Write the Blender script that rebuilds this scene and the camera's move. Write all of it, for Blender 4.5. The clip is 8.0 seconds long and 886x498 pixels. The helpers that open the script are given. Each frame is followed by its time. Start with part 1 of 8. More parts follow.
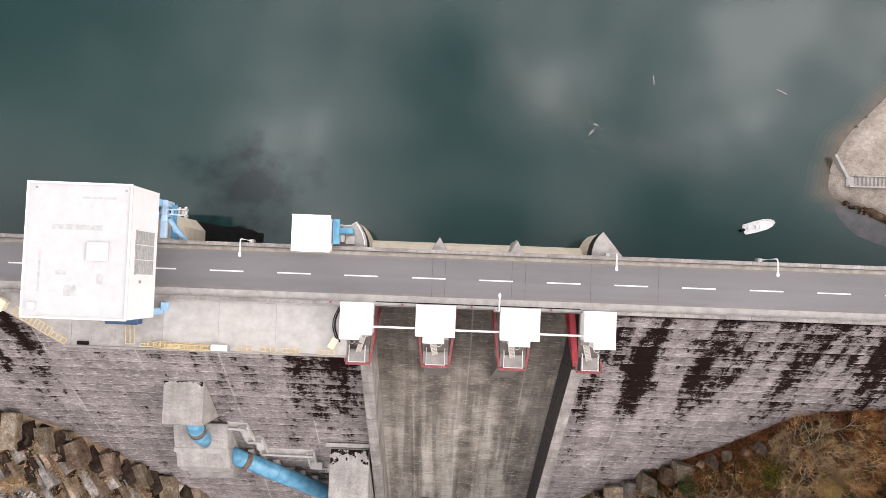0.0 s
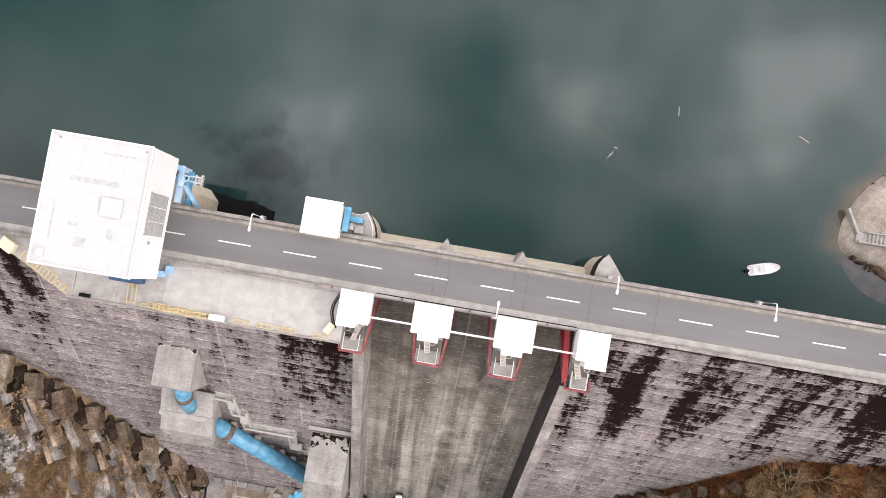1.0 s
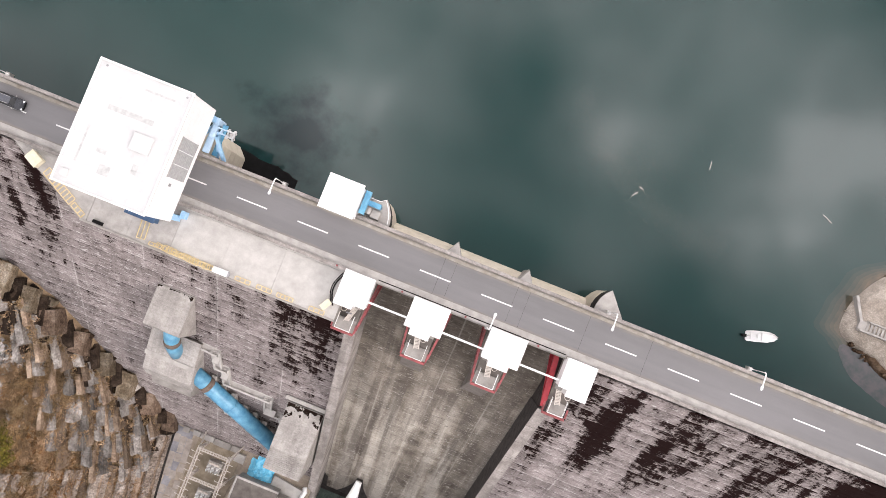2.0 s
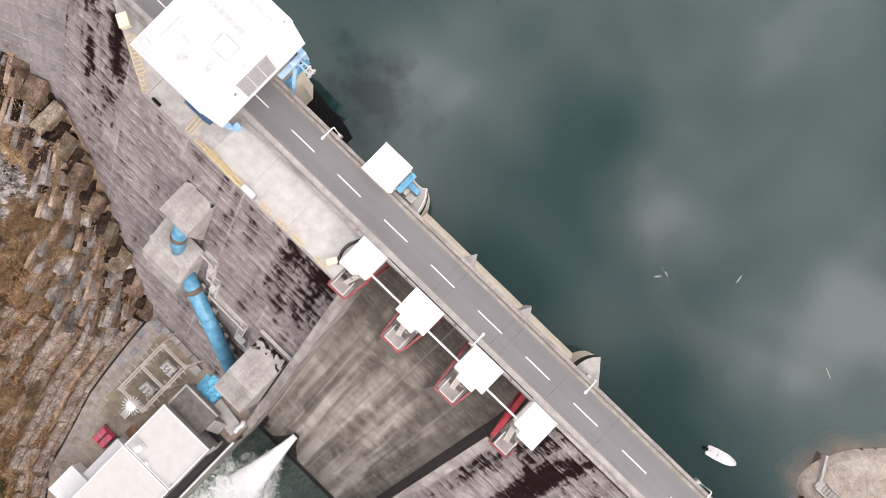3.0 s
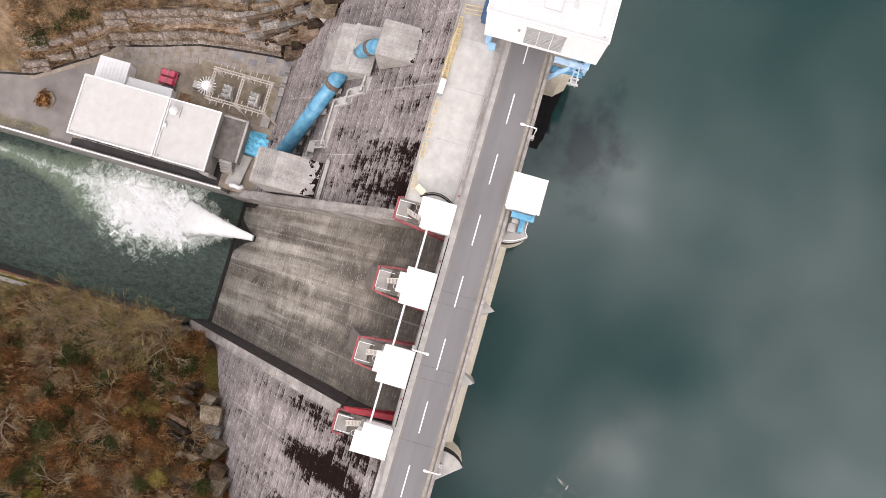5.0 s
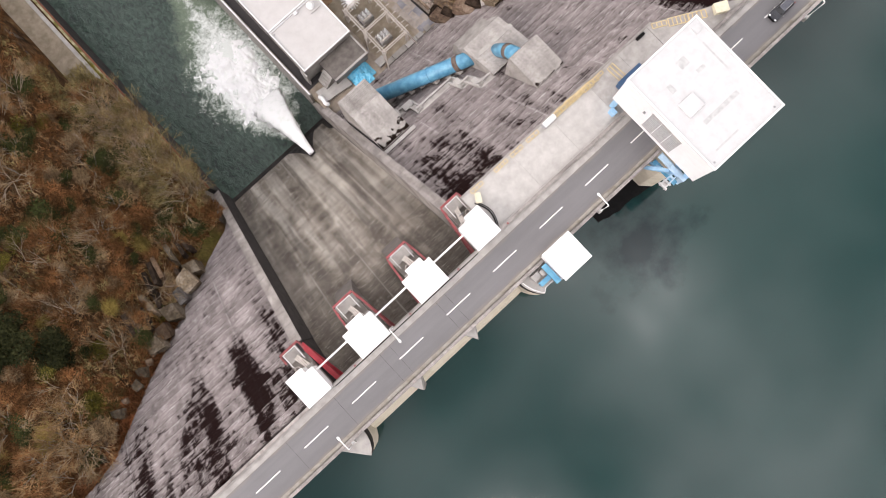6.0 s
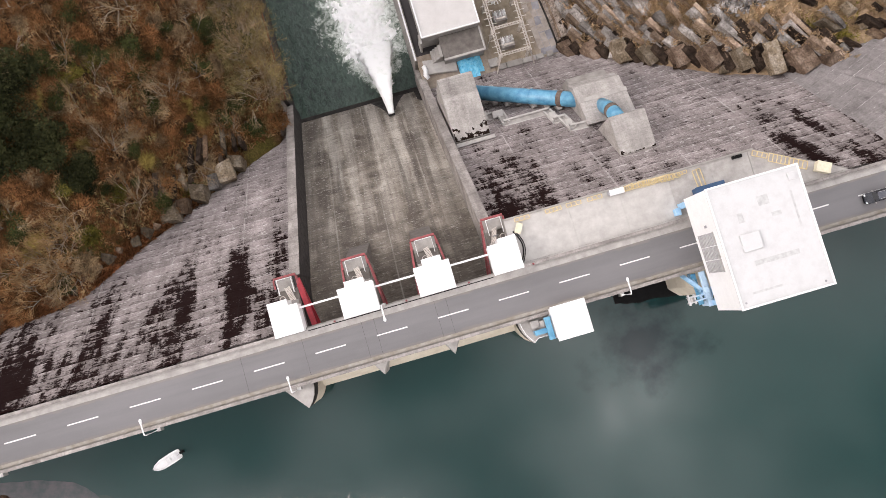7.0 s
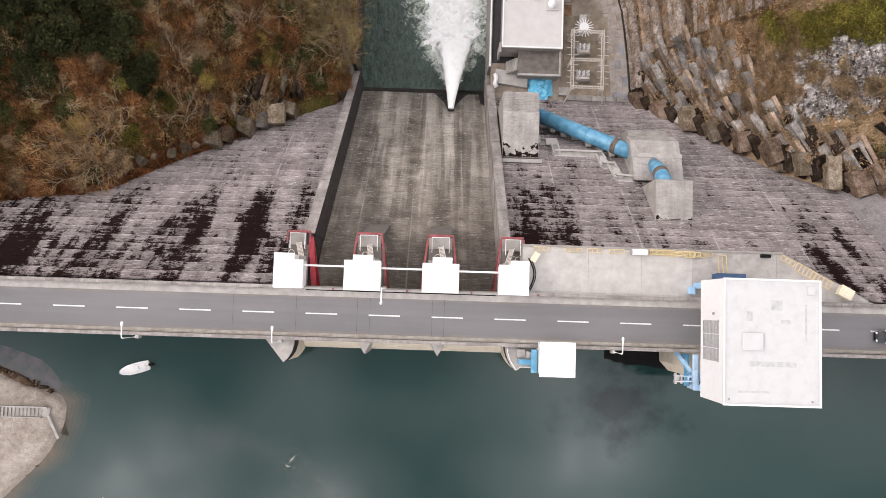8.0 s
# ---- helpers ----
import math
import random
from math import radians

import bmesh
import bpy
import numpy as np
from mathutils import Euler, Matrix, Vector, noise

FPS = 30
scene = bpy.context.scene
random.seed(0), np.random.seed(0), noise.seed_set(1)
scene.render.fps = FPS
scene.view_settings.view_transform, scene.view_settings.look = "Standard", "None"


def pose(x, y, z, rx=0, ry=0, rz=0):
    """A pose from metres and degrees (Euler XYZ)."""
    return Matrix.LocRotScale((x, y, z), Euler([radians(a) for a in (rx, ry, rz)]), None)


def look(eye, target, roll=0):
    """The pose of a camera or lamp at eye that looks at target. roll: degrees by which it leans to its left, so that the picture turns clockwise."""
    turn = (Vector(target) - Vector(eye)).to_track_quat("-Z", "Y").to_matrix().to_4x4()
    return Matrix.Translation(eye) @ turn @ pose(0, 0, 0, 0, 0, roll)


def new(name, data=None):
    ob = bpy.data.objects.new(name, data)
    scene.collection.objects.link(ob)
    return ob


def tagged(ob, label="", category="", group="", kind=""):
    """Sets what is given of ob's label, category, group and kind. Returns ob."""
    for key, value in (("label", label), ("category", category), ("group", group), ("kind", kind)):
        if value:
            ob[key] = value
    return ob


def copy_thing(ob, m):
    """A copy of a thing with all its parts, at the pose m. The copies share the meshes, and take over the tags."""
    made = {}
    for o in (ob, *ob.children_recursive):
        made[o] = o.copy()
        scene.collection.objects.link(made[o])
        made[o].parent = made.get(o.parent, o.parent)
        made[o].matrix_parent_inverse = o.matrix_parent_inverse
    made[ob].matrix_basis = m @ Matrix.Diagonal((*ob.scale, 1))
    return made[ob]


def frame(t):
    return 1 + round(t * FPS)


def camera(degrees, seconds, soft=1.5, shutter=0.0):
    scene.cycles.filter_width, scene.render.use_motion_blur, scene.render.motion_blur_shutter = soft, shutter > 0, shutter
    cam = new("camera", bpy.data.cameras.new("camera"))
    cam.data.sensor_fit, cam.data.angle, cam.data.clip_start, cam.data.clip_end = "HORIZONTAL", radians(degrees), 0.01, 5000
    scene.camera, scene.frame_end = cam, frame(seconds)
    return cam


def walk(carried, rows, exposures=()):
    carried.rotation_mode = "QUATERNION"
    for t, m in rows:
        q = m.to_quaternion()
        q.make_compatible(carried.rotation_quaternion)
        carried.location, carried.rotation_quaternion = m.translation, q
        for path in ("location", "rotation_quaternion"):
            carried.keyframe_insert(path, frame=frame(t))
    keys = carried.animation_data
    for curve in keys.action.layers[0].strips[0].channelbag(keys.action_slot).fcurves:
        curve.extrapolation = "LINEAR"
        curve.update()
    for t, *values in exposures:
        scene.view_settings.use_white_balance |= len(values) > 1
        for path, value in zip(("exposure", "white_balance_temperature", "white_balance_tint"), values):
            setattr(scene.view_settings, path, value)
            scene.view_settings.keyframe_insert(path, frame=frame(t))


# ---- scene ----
# ---- camera ----
cam = camera(59.660, 8.0, soft=0.8)
PATH = [
    (0.0, pose(-5.051, -0.350, 114.540, 2.437, 0.156, 2.161)),
    (0.5, pose(-4.985, -0.364, 115.084, 2.456, 0.251, 5.229)),
    (1.0, pose(-4.935, -0.387, 115.635, 2.525, 0.334, 9.745)),
    (2.5, pose(-4.872, -0.507, 117.309, 2.885, 0.606, 31.093)),
    (3.0, pose(-4.881, -0.565, 117.869, 3.130, 0.673, 44.089)),
    (3.5, pose(-4.905, -0.631, 118.428, 3.418, 0.720, 59.795)),
    (4.0, pose(-4.943, -0.706, 118.985, 3.683, 0.672, 75.266)),
    (4.5, pose(-4.996, -0.789, 119.538, 3.960, 0.559, 90.644)),
    (5.0, pose(-5.064, -0.881, 120.086, 4.162, 0.410, 105.879)),
    (6.5, pose(-5.356, -1.209, 121.683, 4.440, -0.210, 151.259)),
    (7.0, pose(-5.483, -1.336, 122.195, 4.404, -0.338, 163.872)),
    (7.5, pose(-5.624, -1.471, 122.695, 4.326, -0.447, 175.380)),
    (8.0, pose(-5.781, -1.615, 123.181, 4.265, -0.460, 181.832)),
]
walk(cam, PATH, exposures=[(0.0, 0.41, 6750, 18), (2.5, 0.52, 6750, 18), (3.5, 0.54, 6750, 18), (5.0, 0.47, 6750, 18), (6.5, 0.40, 6750, 18), (8.0, 0.30, 6750, 18)])

# ---- world and light ----
world = bpy.data.worlds.new("overcast_sky")
scene.world = world
world.use_nodes = True
wt = world.node_tree
wt.nodes.clear()
w_out = wt.nodes.new("ShaderNodeOutputWorld")
w_bg = wt.nodes.new("ShaderNodeBackground")
w_sky = wt.nodes.new("ShaderNodeTexSky")
w_sky.sky_type = "NISHITA"
w_sky.sun_disc = False
w_sky.sun_elevation = radians(34)
w_sky.sun_rotation = radians(100)
w_sky.air_density, w_sky.dust_density = 1.4, 3.0
w_co = wt.nodes.new("ShaderNodeTexCoord")


def sky_math(op, a, b=0.0, clamp=False):
    n = wt.nodes.new("ShaderNodeMath")
    n.operation, n.use_clamp = op, clamp
    for i, v in enumerate((a, b)):
        if isinstance(v, (int, float)):
            n.inputs[i].default_value = v
        else:
            wt.links.new(v, n.inputs[i])
    return n.outputs["Value"]


def sky_noise(scale, detail, offset):
    m = wt.nodes.new("ShaderNodeMapping")
    m.inputs["Location"].default_value = offset
    n = wt.nodes.new("ShaderNodeTexNoise")
    n.inputs["Scale"].default_value = scale
    n.inputs["Detail"].default_value = detail
    n.inputs["Roughness"].default_value = 0.5
    wt.links.new(w_co.outputs["Generated"], m.inputs["Vector"])
    wt.links.new(m.outputs["Vector"], n.inputs["Vector"])
    return n.outputs["Fac"]


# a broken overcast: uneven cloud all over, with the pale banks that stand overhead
w_sep = wt.nodes.new("ShaderNodeSeparateXYZ")
wt.links.new(w_co.outputs["Generated"], w_sep.inputs["Vector"])
w_up = sky_math("MAXIMUM", w_sep.outputs[2], 0.15)
w_warp_u = sky_math("MULTIPLY", sky_math("SUBTRACT", sky_noise(4.2, 5.0, (3.1, 0.4, 0.0)), 0.5), 0.46)
w_warp_v = sky_math("MULTIPLY", sky_math("SUBTRACT", sky_noise(4.2, 5.0, (7.7, 5.2, 1.0)), 0.5), 0.46)
w_u = sky_math("ADD", sky_math("DIVIDE", w_sep.outputs[0], w_up), w_warp_u)
w_v = sky_math("ADD", sky_math("DIVIDE", w_sep.outputs[1], w_up), w_warp_v)
w_even = sky_noise(3.6, 5.0, (0.35, 0.1, 0.0))
w_cover = sky_math("MULTIPLY", sky_math("SUBTRACT", w_even, 0.45), 1.5)
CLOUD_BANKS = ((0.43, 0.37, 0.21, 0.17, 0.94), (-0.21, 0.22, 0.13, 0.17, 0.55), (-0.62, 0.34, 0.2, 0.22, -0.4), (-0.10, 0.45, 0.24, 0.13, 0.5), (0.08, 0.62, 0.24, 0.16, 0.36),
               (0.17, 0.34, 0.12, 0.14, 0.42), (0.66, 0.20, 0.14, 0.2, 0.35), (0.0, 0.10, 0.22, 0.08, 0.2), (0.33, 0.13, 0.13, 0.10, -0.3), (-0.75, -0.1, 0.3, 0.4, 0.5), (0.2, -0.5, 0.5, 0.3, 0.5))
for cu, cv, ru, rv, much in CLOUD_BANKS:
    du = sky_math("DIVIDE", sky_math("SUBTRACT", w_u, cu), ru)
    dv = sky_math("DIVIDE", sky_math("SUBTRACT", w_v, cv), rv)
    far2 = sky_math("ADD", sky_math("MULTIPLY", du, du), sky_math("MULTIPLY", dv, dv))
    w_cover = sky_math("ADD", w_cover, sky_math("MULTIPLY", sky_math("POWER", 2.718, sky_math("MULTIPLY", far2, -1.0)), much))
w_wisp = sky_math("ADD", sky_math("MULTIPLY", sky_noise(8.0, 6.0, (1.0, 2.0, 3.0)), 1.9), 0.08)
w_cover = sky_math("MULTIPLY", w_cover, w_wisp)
w_ramp = wt.nodes.new("ShaderNodeValToRGB")
w_ramp.color_ramp.elements[0].position = 0.0
w_ramp.color_ramp.elements[0].color = (2.2, 2.4, 2.45, 1)
w_ramp.color_ramp.elements[1].position = 0.7
w_ramp.color_ramp.elements[1].color = (15.4, 15.4, 15.5, 1)
w_top = w_ramp.color_ramp.elements.new(1.0)
w_top.color = (29.0, 29.0, 29.1, 1)
w_mix = wt.nodes.new("ShaderNodeMixRGB")
w_mix.inputs["Fac"].default_value = 0.85
# towards the horizon the cloud closes to one even sheet
w_low = sky_math("MULTIPLY", sky_math("SUBTRACT", 0.82, w_sep.outputs[2], False), 4.0, True)
w_sheet = sky_math("ADD", sky_math("MULTIPLY", sky_math("SUBTRACT", w_even, 0.36), 3.3), 0.0, True)
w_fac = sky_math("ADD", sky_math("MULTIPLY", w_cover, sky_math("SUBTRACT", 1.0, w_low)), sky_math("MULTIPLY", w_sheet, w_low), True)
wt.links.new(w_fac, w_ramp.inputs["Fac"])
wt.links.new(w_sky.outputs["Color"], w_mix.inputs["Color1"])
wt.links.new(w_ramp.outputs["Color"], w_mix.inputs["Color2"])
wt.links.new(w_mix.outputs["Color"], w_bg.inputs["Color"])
w_bg.inputs["Strength"].default_value = 0.15
wt.links.new(w_bg.outputs["Background"], w_out.inputs["Surface"])

sun_data = bpy.data.lights.new("sun", "SUN")
sun_data.energy = 1.1
sun_data.angle = radians(25)
sun_data.color = (1.0, 0.97, 0.93)
sun_ob = new("sun", sun_data)
sun_ob.matrix_world = look((180, -30, 120), (0, 0, 0))


# ---- materials ----
class Nodes:
    """A small wrapper for building node materials."""

    def __init__(self, name):
        self.mat = bpy.data.materials.new(name)
        self.mat.use_nodes = True
        self.t = self.mat.node_tree
        self.bsdf = self.t.nodes["Principled BSDF"]
        geo = self.t.nodes.new("ShaderNodeNewGeometry")
        self.pos = geo.outputs["Position"]
        self.island = geo.outputs["Random Per Island"]
        self.normal = geo.outputs["Normal"]

    def link(self, a, b):
        self.t.links.new(a, b)

    def scaled(self, v):
        n = self.t.nodes.new("ShaderNodeMapping")
        n.inputs["Scale"].default_value = v
        self.link(self.pos, n.inputs["Vector"])
        return n.outputs["Vector"]

    def noise(self, scale, detail=4.0, rough=0.55, stretch=None, distort=0.0):
        n = self.t.nodes.new("ShaderNodeTexNoise")
        n.inputs["Scale"].default_value = scale
        n.inputs["Detail"].default_value = detail
        n.inputs["Roughness"].default_value = rough
        n.inputs["Distortion"].default_value = distort
        self.link(self.scaled(stretch) if stretch else self.pos, n.inputs["Vector"])
        return n.outputs["Fac"]

    def cells(self, scale, stretch=None, feature="F1"):
        n = self.t.nodes.new("ShaderNodeTexVoronoi")
        n.feature = feature
        n.inputs["Scale"].default_value = scale
        self.link(self.scaled(stretch) if stretch else self.pos, n.inputs["Vector"])
        return n.outputs["Distance"]

    def ramp(self, fac, *stops):
        n = self.t.nodes.new("ShaderNodeValToRGB")
        els = n.color_ramp.elements
        while len(els) < len(stops):
            els.new(0.5)
        for el, (pos, col) in zip(els, stops):
            el.position = pos
            el.color = (*col, 1) if isinstance(col, tuple) else (col, col, col, 1)
        self.link(fac, n.inputs["Fac"])
        return n.outputs["Color"]

    def mix(self, fac, a, b, mode="MIX"):
        n = self.t.nodes.new("ShaderNodeMixRGB")
        n.blend_type = mode
        for sock, v in (("Fac", fac), ("Color1", a), ("Color2", b)):
            if isinstance(v, (int, float)):
                n.inputs[sock].default_value = v if sock == "Fac" else (v, v, v, 1)
            elif isinstance(v, tuple):
                n.inputs[sock].default_value = (*v, 1)
            else:
                self.link(v, n.inputs[sock])
        return n.outputs["Color"]

    def math(self, op, a, b=0.0):
        n = self.t.nodes.new("ShaderNodeMath")
        n.operation = op
        for i, v in enumerate((a, b)):
            if isinstance(v, (int, float)):
                n.inputs[i].default_value = v
            else:
                self.link(v, n.inputs[i])
        return n.outputs["Value"]

    def vec(self, *xyz):
        n = self.t.nodes.new("ShaderNodeCombineXYZ")
        for i, v in enumerate(xyz):
            if isinstance(v, (int, float)):
                n.inputs[i].default_value = v
            else:
                self.link(v, n.inputs[i])
        return n.outputs["Vector"]

    def noise_at(self, vector, detail=3.0, rough=0.55):
        n = self.t.nodes.new("ShaderNodeTexNoise")
        n.inputs["Scale"].default_value = 1.0
        n.inputs["Detail"].default_value = detail
        n.inputs["Roughness"].default_value = rough
        self.link(vector, n.inputs["Vector"])
        return n.outputs["Fac"]

    def chance(self, vector):
        """One random value for each value of the vector."""
        n = self.t.nodes.new("ShaderNodeTexWhiteNoise")
        n.noise_dimensions = "3D"
        self.link(vector, n.inputs["Vector"])
        return n.outputs["Value"]

    def axis(self, i):
        n = self.t.nodes.new("ShaderNodeSeparateXYZ")
        self.link(self.pos, n.inputs["Vector"])
        return n.outputs[i]

    def rand(self):
        return self.t.nodes.new("ShaderNodeObjectInfo").outputs["Random"]

    def done(self, color, rough=0.8, bump=None, depth=0.02, metal=0.0, spec=None):
        for sock, v in (("Base Color", color), ("Roughness", rough)):
            if isinstance(v, tuple):
                self.bsdf.inputs[sock].default_value = (*v, 1)
            elif isinstance(v, (int, float)):
                self.bsdf.inputs[sock].default_value = v
            else:
                self.link(v, self.bsdf.inputs[sock])
        self.bsdf.inputs["Metallic"].default_value = metal
        if spec is not None:
            self.bsdf.inputs["Specular IOR Level"].default_value = spec
        if bump is not None:
            b = self.t.nodes.new("ShaderNodeBump")
            b.inputs["Strength"].default_value = 1.0
            b.inputs["Distance"].default_value = depth
            self.link(bump, b.inputs["Height"])
            self.link(b.outputs["Normal"], self.bsdf.inputs["Normal"])
        return self.mat


def plain(name, dark, light, scale=1.5, rough=0.7, metal=0.0, depth=0.01, fine=18.0, lo=0.3, hi=0.7, spec=None):
    """Two tones mixed by a broad noise, with a fine grain over them."""
    n = Nodes(name)
    broad = n.noise(scale, 6, 0.6)
    grain = n.noise(scale * fine, 3, 0.6)
    col = n.ramp(broad, (lo, dark), (hi, light))
    col = n.mix(0.35, col, n.ramp(grain, (0.25, 0.55), (0.75, 1.0)), "MULTIPLY")
    return n.done(col, n.ramp(grain, (0.2, max(0.05, rough - 0.1)), (0.8, min(1.0, rough + 0.1))), grain, depth, metal, spec)


def face_concrete(name, light, dark, stain, runs=(), random_tone=0.25, streaks=0.5, lifts=True, pitted=0.5, worn=1.0):
    """Old dam concrete: lifts of uneven tone, lime lines along the lift joints, dark growth that hangs from them in broken rows.
    runs: how readily dark growth takes hold, along the dam (x, 0 to 1)."""
    n = Nodes(name)
    x, z = n.axis(0), n.axis(2)
    half = n.math("MULTIPLY", z, 0.5)
    course, lift = n.math("FRACT", half), n.math("FLOOR", half)
    blotch = n.noise(0.22, 7, 0.68)
    streak = n.noise(1.0, 6, 0.65, (0.9, 0.10, 0.10))
    band = n.noise(1.0, 8, 0.8, (0.5, 2.6, 2.6))
    grain = n.noise(3.4, 6, 0.8)
    col = n.ramp(blotch, (0.34, dark), (0.66, light))
    col = n.mix(streaks, col, n.ramp(streak, (0.34, 0.42), (0.66, 1.2)), "MULTIPLY")
    col = n.mix(0.16, col, n.ramp(band, (0.40, 0.3), (0.58, 1.25)), "MULTIPLY")
    col = n.mix(pitted + 0.12, col, n.ramp(grain, (0.40, 0.2), (0.58, 1.28)), "MULTIPLY")
    col = n.mix(1.0, col, n.ramp(n.rand(), (0.0, 1.0 - random_tone), (1.0, 1.0)), "MULTIPLY")
    row = n.noise_at(n.vec(n.math("MULTIPLY", x, 0.34), n.math("MULTIPLY", lift, 5.37), 0.0), 5, 0.62)
    if lifts:
        # each pour has its own cast along the dam
        col = n.mix(0.35, col, n.ramp(row, (0.34, 0.70), (0.66, 1.16)), "MULTIPLY")
        # spalled pits, thickest just under the lift joints
        patch = n.math("MULTIPLY", n.math("SUBTRACT", n.noise(0.16, 5, 0.6, (1.0, 0.7, 0.7)), 0.5), 0.5)
        pit = n.math("ADD", n.noise(1.0, 6, 0.7, (0.95, 2.2, 2.2)), n.math("MULTIPLY", n.math("SUBTRACT", course, 0.55), 0.12))
        pit = n.math("ADD", pit, patch)
        col = n.mix(n.ramp(pit, (0.595, 0.0), (0.62, 0.7 * worn)), col, (0.05, 0.038, 0.036))
        flake = n.math("SUBTRACT", n.noise(1.0, 6, 0.7, (0.7, 3.4, 3.4)), n.math("MULTIPLY", n.math("SUBTRACT", course, 0.5), 0.05))
        col = n.mix(n.ramp(flake, (0.585, 0.0), (0.615, 0.75 * worn)), col, (0.62, 0.60, 0.58))
        wavy = n.math("ADD", course, n.math("MULTIPLY", n.math("SUBTRACT", grain, 0.5), 0.22))
        broken = n.ramp(n.noise_at(n.vec(n.math("MULTIPLY", x, 0.55), n.math("MULTIPLY", lift, 3.71), 4.0), 6, 0.72), (0.47, 0.0), (0.55, 1.0))
        lime = n.math("MULTIPLY", n.ramp(wavy, (0.0, 1.0), (0.07, 0.9), (0.11, 0.0)), broken)
        col = n.mix(n.math("MULTIPLY", lime, 0.85), col, (0.62, 0.60, 0.58))
        crack = n.ramp(n.noise_at(n.vec(n.math("MULTIPLY", x, 0.5), n.math("MULTIPLY", lift, 7.13), 9.0), 6, 0.72), (0.49, 0.0), (0.60, 1.0))
        under = n.math("MULTIPLY", n.ramp(wavy, (0.86, 0.0), (0.93, 1.0)), crack)
        col = n.mix(n.math("MULTIPLY", under, 0.85 * worn), col, (0.035, 0.026, 0.025))
    run = n.noise(1.0, 4, 0.6, (0.24, 0.045, 0.045))
    ragged = n.noise(1.0, 8, 0.85, (0.75, 1.7, 1.7))
    if lifts:
        edge = n.math("ADD", n.math("MULTIPLY", run, 0.36), n.math("MULTIPLY", ragged, 0.46))
        edge = n.math("ADD", edge, n.math("MULTIPLY", row, 0.28))
        edge = n.math("ADD", edge, n.math("MULTIPLY", n.math("SUBTRACT", course, 0.5), 0.045))
    else:
        edge = n.math("ADD", n.math("MULTIPLY", run, 0.46), n.math("MULTIPLY", ragged, 0.54))
    if runs:
        sway = n.math("MULTIPLY", n.math("SUBTRACT", n.noise(0.14, 3, 0.5), 0.5), 9.0)
        u = n.math("MULTIPLY", n.math("ADD", n.math("ADD", x, sway), 100.0), 0.005)
        hold = n.ramp(u, *[((x0 + 100) * 0.005, v) for x0, v in runs])
        low = n.ramp(n.math("MULTIPLY", z, -0.02), (0.15, 1.0), (0.75, 0.25))
        edge = n.math("ADD", edge, n.math("MULTIPLY", n.math("MULTIPLY", hold, low), 0.15))
        # lime along the upright joints between the monoliths
        for joint in (-69.75, -55.0, -41.5, -28.2, 26.6, 40.4, 54.0, 67.7, 81.4):
            off = n.math("ABSOLUTE", n.math("ADD", n.math("SUBTRACT", x, joint + 0.12), n.math("MULTIPLY", n.math("SUBTRACT", grain, 0.5), 0.3)))
            col = n.mix(n.math("MULTIPLY", n.ramp(off, (0.06, 0.5), (0.17, 0.0)), n.ramp(streak, (0.42, 0.0), (0.58, 1.0))), col, (0.58, 0.56, 0.54))
        # pale leaks running down from the platform edge
        fade = n.ramp(n.math("MULTIPLY", z, -0.02), (0.06, 1.0), (0.5, 0.0))
        for leak, wide in ((-43.6, 0.5), (-41.3, 0.3), (-28.3, 0.3)):
            off = n.math("ABSOLUTE", n.math("ADD", n.math("SUBTRACT", x, leak), n.math("MULTIPLY", n.math("SUBTRACT", streak, 0.5), 1.2)))
            col = n.mix(n.math("MULTIPLY", n.math("MULTIPLY", n.ramp(off, (wide * 0.4, 0.6), (wide, 0.0)), fade), n.ramp(grain, (0.4, 0.4), (0.6, 1.0))), col, (0.55, 0.52, 0.50))
    grime = n.ramp(edge, (stain - 0.10, 0.0), (stain, 0.5))
    col = n.mix(grime, col, (0.10, 0.085, 0.082))
    mask = n.ramp(edge, (stain, 0.0), (stain + 0.02, 1.0))
    col = n.mix(n.math("MULTIPLY", mask, 0.97), col, (0.010, 0.004, 0.004))
    return n.done(col, 0.95, n.math("ADD", grain, n.math("MULTIPLY", band, 1.5)), 0.05, spec=0.0)


